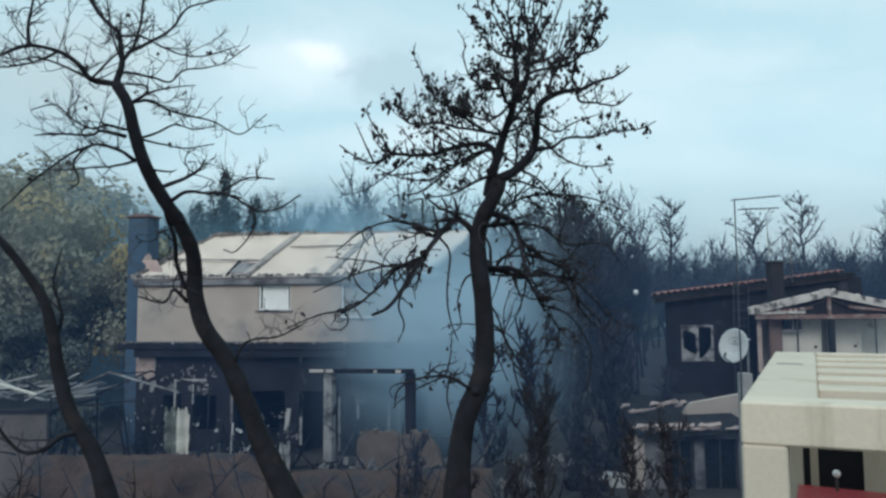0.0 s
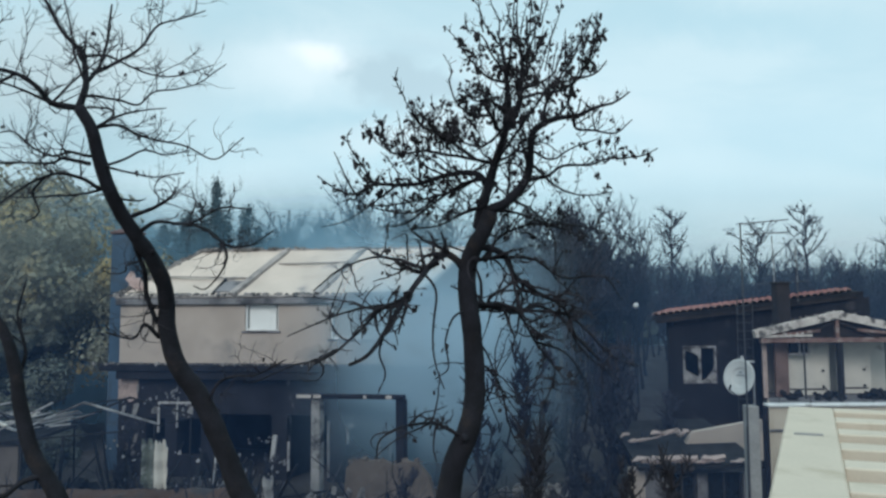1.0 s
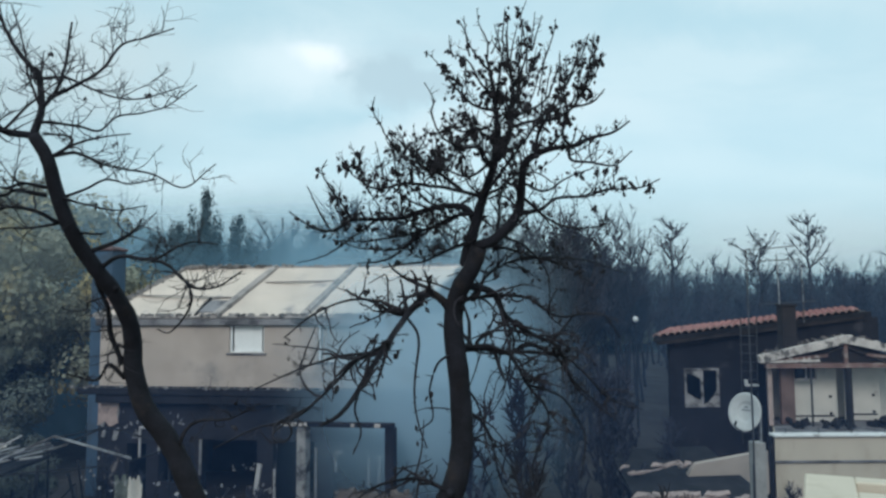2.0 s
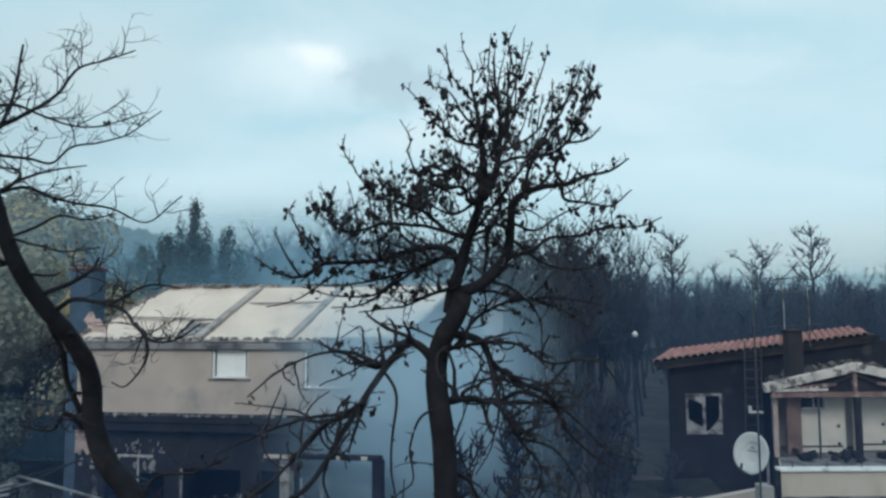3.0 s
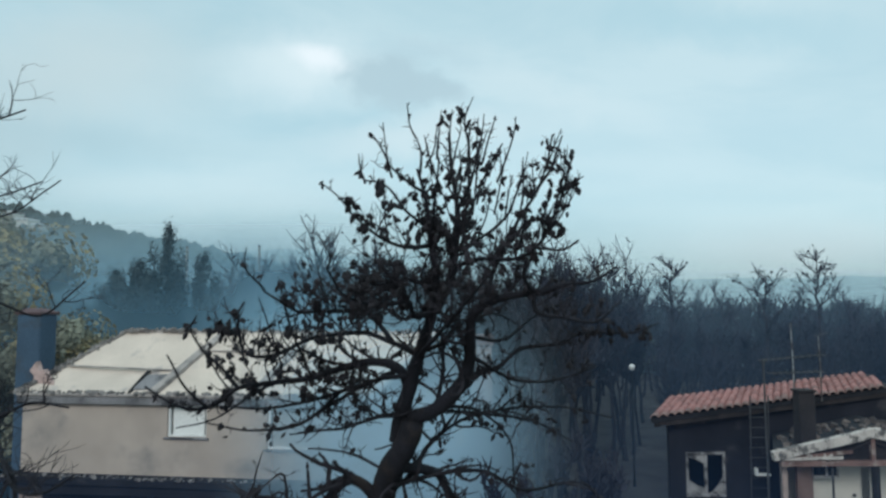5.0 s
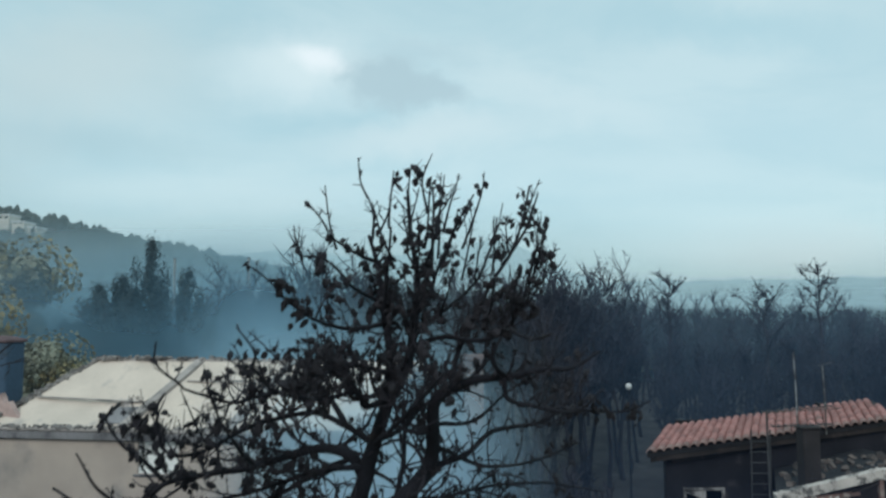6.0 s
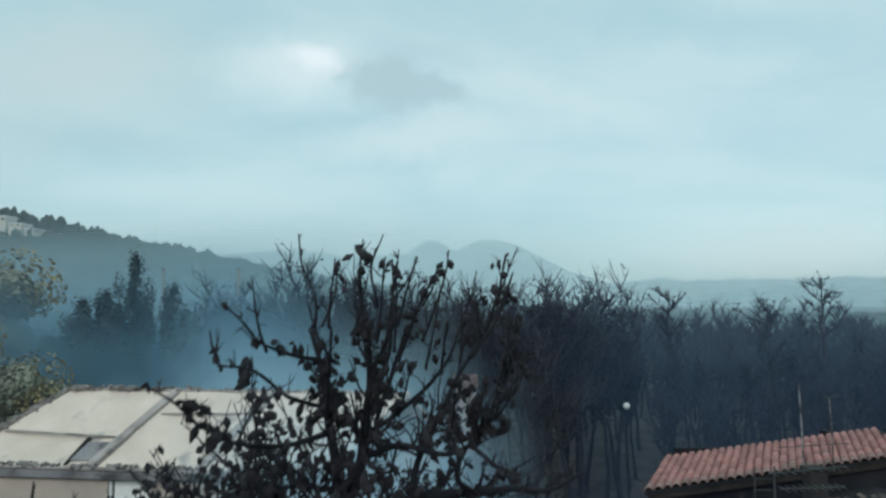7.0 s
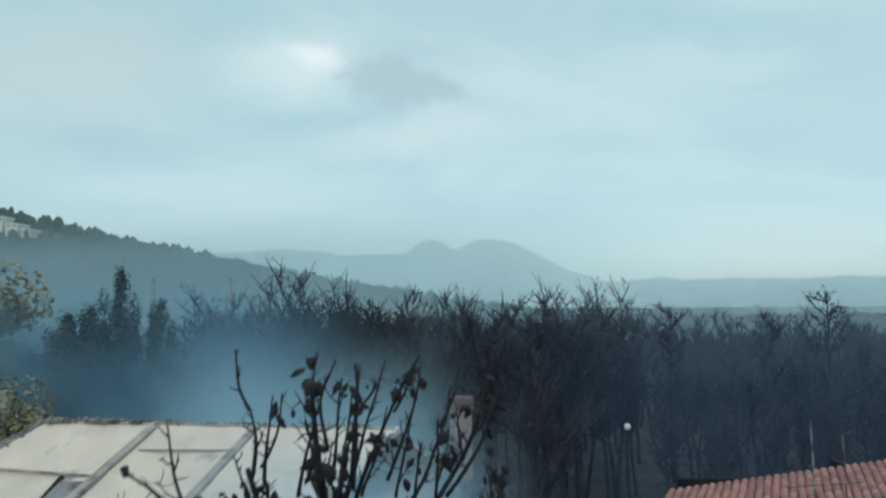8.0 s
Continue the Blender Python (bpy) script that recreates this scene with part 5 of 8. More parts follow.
# ---- trees ----
# limbs as (radius at the foot, radius at the tip, way)
CENTRE = [
    (0.27, 0.15, [(0.27, 15.2, 2.14), (0.42, 15.1, 3.46), (0.72, 15.0, 4.21), (0.87, 15.0, 4.95), (0.83, 14.9, 6.1), (0.73, 14.8, 7.02), (0.79, 14.7, 7.64), (1.05, 14.4, 8.14), (1.18, 14.3, 8.5)]),
    (0.1, 0.03, [(0.73, 14.7, 7.3), (0.5, 14.65, 7.62), (0.25, 14.5, 7.69), (-0.08, 14.0, 7.31), (-0.39, 13.4, 6.86), (-0.72, 12.9, 6.3), (-0.96, 12.5, 5.92), (-1.23, 12.2, 5.79)]),
    (0.04, 0.012, [(-0.39, 13.4, 6.86), (-0.82, 13.0, 6.63), (-1.23, 12.6, 6.21), (-1.61, 12.2, 5.89), (-2.11, 11.9, 5.79), (-2.58, 11.6, 5.57)]),
    (0.032, 0.012, [(-0.08, 14.0, 7.29), (0.13, 13.7, 6.92), (0.07, 13.4, 6.13), (0.12, 13.3, 5.68), (0.27, 13.2, 5.28)]),
    (0.085, 0.02, [(0.97, 14.6, 7.86), (1.47, 14.9, 7.71), (1.73, 15.2, 7.27), (2.24, 15.5, 6.92), (2.77, 15.8, 6.66), (3.06, 16.0, 6.06), (3.63, 16.2, 5.49)]),
    (0.08, 0.025, [(0.78, 14.8, 6.67), (1.26, 15.4, 6.68), (1.8, 16.0, 6.54), (2.36, 16.4, 6.67), (2.93, 16.8, 6.41)]),
    (0.026, 0.012, [(1.54, 15.1, 7.35), (1.35, 15.2, 6.91), (1.2, 15.2, 6.44), (1.0, 15.1, 5.96)]),
    (0.027, 0.012, [(1.8, 15.3, 7.01), (1.6, 15.4, 6.44), (1.72, 15.5, 5.94), (1.4, 15.5, 5.35)]),
    (0.044, 0.014, [(2.39, 16.4, 6.66), (2.93, 16.8, 6.37), (3.45, 17.2, 5.64), (4.37, 17.6, 4.91)]),
    (0.028, 0.012, [(0.84, 14.9, 5.53), (1.08, 15.1, 4.96), (1.37, 15.3, 4.28)]),
    (0.032, 0.012, [(0.78, 14.8, 6.65), (0.43, 14.6, 6.45), (0.31, 14.5, 6.0), (0.35, 14.4, 5.54), (0.09, 14.3, 5.33)]),
    (0.026, 0.012, [(-0.72, 12.9, 6.3), (-0.81, 12.8, 5.91), (-0.71, 12.75, 5.57), (-0.82, 12.7, 5.28)]),
    (0.032, 0.012, [(0.83, 14.9, 6.1), (1.14, 15.2, 5.72), (1.36, 15.4, 5.14), (1.85, 15.6, 4.35)]),
    (0.048, 0.015, [(0.63, 15.0, 4.1), (0.28, 14.7, 4.37), (-0.05, 14.4, 4.51), (-0.58, 14.0, 4.48), (-0.89, 13.8, 4.3), (-0.96, 13.7, 3.98)]),
    (0.15, 0.02, [(0.96, 14.6, 8.21), (1.02, 14.45, 8.55), (1.12, 14.3, 8.92), (1.26, 14.1, 9.39), (1.43, 13.75, 9.91), (1.49, 13.55, 10.3), (1.41, 13.4, 10.76), (1.37, 13.35, 11.16), (1.27, 13.3, 11.64)]),
    (0.085, 0.016, [(1.46, 13.7, 9.93), (1.64, 13.6, 10.3), (1.71, 13.6, 10.72), (1.74, 13.7, 11.25), (1.67, 13.7, 11.76), (1.64, 13.6, 12.16)]),
    (0.15, 0.014, [(0.96, 14.6, 8.21), (1.14, 14.45, 8.48), (1.47, 14.3, 8.66), (1.79, 14.2, 8.98), (1.91, 14.05, 9.38), (1.92, 13.8, 9.83), (2.12, 13.7, 10.02), (2.38, 13.65, 10.12), (2.75, 13.6, 10.16), (3.0, 13.4, 10.25), (3.31, 13.2, 10.27), (3.57, 13.1, 10.45)]),
    (0.042, 0.014, [(2.12, 13.7, 10.02), (2.17, 13.8, 10.37), (2.34, 13.9, 10.69), (2.54, 14.1, 11.08), (2.82, 14.4, 11.5), (3.0, 14.5, 11.89), (3.09, 14.6, 12.34)]),
    (0.04, 0.012, [(2.66, 13.6, 10.15), (2.7, 13.6, 9.92), (3.01, 13.5, 9.85), (3.41, 13.5, 9.8), (3.7, 13.5, 10.03)]),
    (0.038, 0.012, [(1.7, 13.6, 10.47), (2.05, 13.6, 10.57), (2.46, 13.3, 10.56), (2.71, 13.1, 10.74), (2.86, 13.0, 11.07), (3.0, 13.0, 11.47), (3.04, 13.0, 11.64)]),
    (0.032, 0.012, [(1.69, 13.6, 10.64), (2.0, 13.9, 10.82), (2.41, 14.4, 11.19), (2.65, 14.8, 11.7), (2.72, 14.9, 12.01)]),
    (0.029, 0.012, [(1.8, 13.7, 10.74), (1.96, 14.3, 11.3), (2.18, 14.7, 11.86), (2.43, 14.9, 12.3)]),
    (0.026, 0.01, [(2.63, 13.1, 10.66), (2.84, 12.6, 10.6), (2.93, 12.1, 10.65)]),
    (0.028, 0.03, [(2.54, 13.3, 10.53), (2.54, 13.4, 10.31), (2.69, 13.6, 10.16)]),
    (0.048, 0.012, [(1.83, 14.2, 9.07), (2.29, 14.4, 9.18), (2.63, 14.6, 9.41), (3.17, 14.8, 9.46), (3.56, 14.9, 9.61), (4.15, 14.7, 9.61), (4.5, 14.6, 9.75)]),
    (0.032, 0.012, [(1.94, 14.0, 9.59), (2.41, 14.6, 9.55), (2.88, 15.0, 9.85), (3.47, 15.3, 10.12)]),
    (0.085, 0.014, [(1.12, 14.3, 8.96), (0.97, 14.3, 9.18), (0.66, 14.4, 9.26), (0.27, 14.4, 9.19), (-0.17, 14.4, 9.06), (-0.6, 14.3, 9.01), (-1.02, 14.0, 8.97), (-1.35, 13.8, 8.76), (-1.63, 13.6, 8.8), (-1.99, 13.5, 9.05)]),
    (0.044, 0.012, [(0.97, 14.3, 9.16), (0.61, 14.6, 8.97), (0.17, 14.6, 8.84), (-0.31, 14.5, 8.71), (-0.89, 14.5, 8.65), (-1.44, 14.6, 8.65)]),
    (0.048, 0.012, [(1.25, 14.1, 9.36), (0.89, 14.4, 9.52), (0.43, 14.6, 9.64), (-0.05, 14.0, 9.6), (-0.4, 13.5, 9.44), (-0.71, 13.2, 9.46), (-0.78, 13.1, 9.88), (-0.72, 13.1, 10.06)]),
    (0.048, 0.012, [(0.89, 14.4, 9.52), (0.52, 14.8, 9.89), (0.12, 14.0, 9.94), (-0.14, 13.3, 9.94), (-0.36, 12.6, 10.16)]),
    (0.044, 0.012, [(1.14, 14.2, 9.09), (0.62, 14.3, 9.01), (-0.11, 14.7, 8.57), (-0.54, 14.9, 8.32), (-1.06, 15.0, 8.28)]),
    (0.048, 0.012, [(0.92, 14.4, 8.57), (0.61, 14.7, 8.48), (0.14, 15.0, 8.29), (-0.61, 15.1, 8.2)]),
    (0.027, 0.01, [(-1.02, 14.0, 8.97), (-1.19, 13.8, 9.26), (-1.35, 13.6, 9.45), (-1.46, 13.5, 9.73), (-1.35, 13.4, 9.9)]),
    (0.027, 0.01, [(-1.35, 13.8, 8.76), (-1.5, 13.4, 9.08), (-1.67, 13.3, 9.43)]),
    (0.027, 0.01, [(-0.17, 14.4, 9.06), (-0.18, 13.7, 9.41), (-0.24, 13.2, 9.85), (-0.27, 12.95, 10.25)]),
    (0.044, 0.012, [(1.44, 13.75, 9.91), (1.22, 13.4, 9.87), (1.16, 13.2, 10.04), (0.82, 13.0, 10.0), (0.5, 12.6, 10.12), (0.38, 12.2, 10.38)]),
    (0.036, 0.012, [(1.48, 13.6, 10.18), (1.14, 13.2, 10.32), (0.83, 12.9, 10.24), (0.58, 12.5, 10.33)]),
    (0.036, 0.01, [(1.41, 13.4, 10.72), (1.06, 13.0, 10.68), (0.8, 12.6, 10.79), (0.6, 12.4, 10.97)]),
    (0.026, 0.01, [(1.39, 13.4, 10.93), (1.14, 13.0, 11.08), (0.95, 12.7, 11.31), (0.69, 12.6, 11.36)]),
    (0.026, 0.01, [(1.32, 13.3, 11.36), (1.1, 12.9, 11.46), (0.96, 12.6, 11.59)]),
    (0.022, 0.009, [(1.29, 13.3, 11.56), (1.31, 13.35, 11.82), (1.25, 13.4, 12.02)]),
    (0.036, 0.012, [(1.49, 13.7, 10.07), (1.06, 14.6, 9.82), (0.59, 15.2, 10.07), (0.09, 15.6, 10.17)]),
    (0.032, 0.012, [(1.71, 13.6, 10.72), (1.89, 14.0, 11.32), (1.92, 14.2, 11.9), (1.91, 14.2, 12.28)]),
    (0.027, 0.012, [(1.43, 13.4, 10.68), (1.47, 13.0, 11.16), (1.52, 12.8, 11.65)]),
    (0.026, 0.01, [(1.74, 13.7, 11.16), (1.92, 13.4, 11.5), (2.0, 13.2, 11.92)]),
    (0.04, 0.014, [(1.47, 14.3, 8.64), (1.56, 14.5, 9.1), (1.61, 14.7, 9.51), (1.83, 14.9, 9.94), (1.91, 15.0, 10.33)]),
    (0.036, 0.012, [(1.27, 14.1, 9.39), (1.56, 14.1, 9.53), (1.81, 14.3, 9.75), (2.24, 14.6, 9.89), (2.59, 14.9, 9.75)]),
    (0.04, 0.012, [(1.25, 14.1, 9.34), (1.5, 13.4, 9.66), (1.66, 13.0, 9.86), (1.91, 12.6, 10.15), (2.07, 12.4, 10.34)]),
    (0.04, 0.012, [(1.06, 14.5, 8.53), (1.7, 14.9, 8.54), (2.3, 15.4, 8.41), (2.94, 15.8, 8.24), (3.6, 16.2, 7.87)]),
    (0.032, 0.012, [(1.58, 14.3, 8.7), (2.06, 14.8, 8.56), (2.51, 15.2, 8.08), (2.6, 15.6, 7.39)]),
    (0.036, 0.012, [(1.94, 14.05, 9.34), (2.49, 14.6, 9.01), (3.14, 15.2, 8.92), (3.87, 15.7, 9.07)]),
    (0.032, 0.01, [(0.17, 14.6, 8.84), (-0.25, 14.3, 8.49), (-0.78, 13.9, 8.46), (-1.3, 13.6, 8.6)]),
    (0.03, 0.01, [(-0.6, 14.3, 9.01), (-1.03, 14.8, 8.8), (-1.62, 15.0, 8.44), (-2.2, 15.1, 8.3)]),
    (0.016, 0.007, [(0.96, 12.6, 11.59), (0.9, 12.5, 11.71), (0.8, 12.35, 11.83)]),
    (0.016, 0.007, [(1.25, 13.4, 12.02), (1.17, 13.4, 12.19), (1.13, 13.4, 12.46)]),
    (0.016, 0.007, [(-0.36, 12.6, 10.16), (-0.49, 12.3, 10.4), (-0.46, 12.2, 10.6)]),
    (0.016, 0.007, [(0.38, 12.2, 10.38), (0.42, 12.1, 10.51), (0.29, 12.0, 10.73)]),
    (0.016, 0.007, [(0.6, 12.4, 10.97), (0.48, 12.3, 11.13), (0.33, 12.2, 11.27)]),
    (0.017, 0.006, [(0.99, 12.9, 11.45), (0.93, 12.8, 11.73), (0.9, 12.75, 12.05)]),
    (0.017, 0.006, [(1.36, 13.3, 11.64), (1.46, 13.3, 11.89), (1.5, 13.3, 12.16)]),
    (0.017, 0.006, [(1.65, 13.6, 11.98), (1.66, 13.6, 12.2), (1.69, 13.6, 12.43)]),
    (0.017, 0.006, [(1.94, 14.2, 11.9), (2.07, 14.2, 12.08), (2.18, 14.2, 12.31)]),
    (0.017, 0.006, [(2.2, 14.7, 11.81), (2.31, 14.8, 12.03), (2.36, 14.9, 12.25)]),
    (0.017, 0.006, [(2.61, 14.8, 11.65), (2.73, 14.9, 11.91), (2.8, 15.0, 12.21)]),
    (0.017, 0.006, [(2.99, 14.5, 11.85), (3.11, 14.6, 12.16), (3.21, 14.6, 12.44)]),
    (0.017, 0.006, [(2.86, 13.0, 11.11), (2.92, 12.9, 11.4), (2.94, 12.9, 11.68)]),
    (0.017, 0.006, [(2.98, 13.0, 11.27), (3.08, 12.9, 11.4), (3.15, 12.8, 11.45)]),
    (0.017, 0.006, [(0.72, 12.6, 11.33), (0.67, 12.55, 11.49), (0.66, 12.5, 11.64)]),
    (0.017, 0.006, [(2.82, 14.4, 11.46), (2.78, 14.3, 11.7), (2.75, 14.2, 11.92)]),
    (0.017, 0.006, [(2.41, 14.4, 11.14), (2.43, 14.2, 11.45), (2.47, 14.0, 11.68)]),
    (0.017, 0.006, [(1.74, 13.7, 11.25), (1.78, 13.3, 11.48), (1.75, 13.1, 11.83)]),
    (0.017, 0.006, [(1.53, 12.9, 11.37), (1.43, 12.7, 11.58), (1.36, 12.6, 11.86)]),
    (0.017, 0.006, [(2.46, 13.3, 10.66), (2.49, 12.9, 10.97), (2.51, 12.7, 11.27)]),
    (0.017, 0.006, [(2.71, 13.1, 10.7), (2.68, 12.7, 10.96), (2.75, 12.6, 11.24)]),
    (0.017, 0.006, [(2.0, 13.9, 10.78), (2.08, 13.4, 11.05), (2.14, 13.2, 11.33)]),
    (0.017, 0.006, [(0.43, 14.6, 9.64), (0.4, 14.4, 10.07), (0.35, 14.2, 10.49)]),
    (0.017, 0.006, [(0.12, 14.0, 9.94), (0.09, 13.6, 10.23), (0.07, 13.4, 10.48)]),
    (0.017, 0.006, [(-0.4, 13.5, 9.44), (-0.46, 13.2, 9.77), (-0.53, 13.0, 10.1)]),
    (0.052, 0.014, [(0.87, 14.6, 7.4), (1.04, 14.8, 7.6), (2.05, 15.3, 7.65), (2.77, 15.7, 7.27), (3.67, 16.0, 7.29), (4.13, 16.2, 6.78)]),
    (0.048, 0.012, [(0.8, 14.8, 6.76), (1.72, 15.4, 6.6), (2.17, 15.8, 5.94), (2.63, 16.1, 5.26), (2.3, 16.3, 4.24), (2.55, 16.4, 3.54)]),
    (0.04, 0.012, [(1.9, 15.5, 6.6), (2.97, 16.0, 6.44), (3.9, 16.4, 5.59), (4.68, 16.8, 5.3)]),
    (0.036, 0.012, [(0.83, 14.9, 5.69), (1.37, 15.3, 5.15), (1.62, 15.6, 4.16), (2.04, 15.8, 3.48)]),
    (0.044, 0.012, [(0.17, 14.5, 7.51), (-0.22, 14.2, 7.32), (-0.79, 13.9, 7.6), (-1.5, 13.6, 7.42), (-2.05, 13.4, 6.98)]),
    (0.036, 0.012, [(-0.43, 13.4, 6.74), (-1.01, 13.4, 6.7), (-1.61, 13.3, 6.54), (-2.44, 13.2, 6.19)]),
    (0.032, 0.012, [(2.17, 15.8, 5.94), (2.89, 16.1, 5.65), (3.36, 16.3, 4.87), (3.3, 16.4, 3.96)]),
    (0.044, 0.012, [(1.03, 14.8, 7.6), (1.5, 15.3, 8.14), (2.26, 15.8, 8.4), (3.38, 16.3, 8.4), (4.43, 16.8, 8.12)]),
    (0.018, 0.006, [(1.83, 13.4, 11.49), (1.89, 13.4, 12.01), (1.91, 13.4, 12.26)]),
    (0.018, 0.006, [(1.87, 13.0, 11.81), (1.83, 13.0, 12.14), (1.91, 13.0, 12.42)]),
    (0.018, 0.006, [(1.97, 13.6, 11.4), (1.99, 13.6, 11.85), (2.01, 13.6, 12.33)]),
    (0.018, 0.006, [(2.02, 13.2, 11.65), (2.11, 13.2, 11.96), (2.19, 13.2, 12.24)]),
    (0.018, 0.006, [(2.23, 13.5, 11.5), (2.36, 13.5, 11.85), (2.45, 13.5, 12.11), (2.47, 13.5, 12.32)]),
    (0.018, 0.006, [(1.66, 13.1, 11.49), (1.72, 13.1, 11.83), (1.79, 13.1, 12.08)]),
    (0.018, 0.006, [(1.51, 12.8, 11.64), (1.52, 12.8, 11.92), (1.55, 12.8, 12.2)]),
    (0.018, 0.006, [(2.58, 13.9, 11.27), (2.6, 13.9, 11.62), (2.61, 13.9, 11.9)]),
    (0.022, 0.01, [(2.66, 13.7, 11.33), (2.9, 13.7, 11.66), (3.0, 13.7, 11.93), (3.07, 13.7, 12.12)]),
    (0.018, 0.006, [(2.0, 13.9, 11.28), (2.11, 13.9, 11.62), (2.21, 13.9, 11.97)]),
    (0.018, 0.006, [(1.96, 12.9, 11.54), (2.0, 12.9, 11.86), (2.04, 12.9, 12.19)]),
    (0.018, 0.006, [(2.25, 14.2, 11.19), (2.32, 14.2, 11.56), (2.41, 14.2, 12.02)]),
]
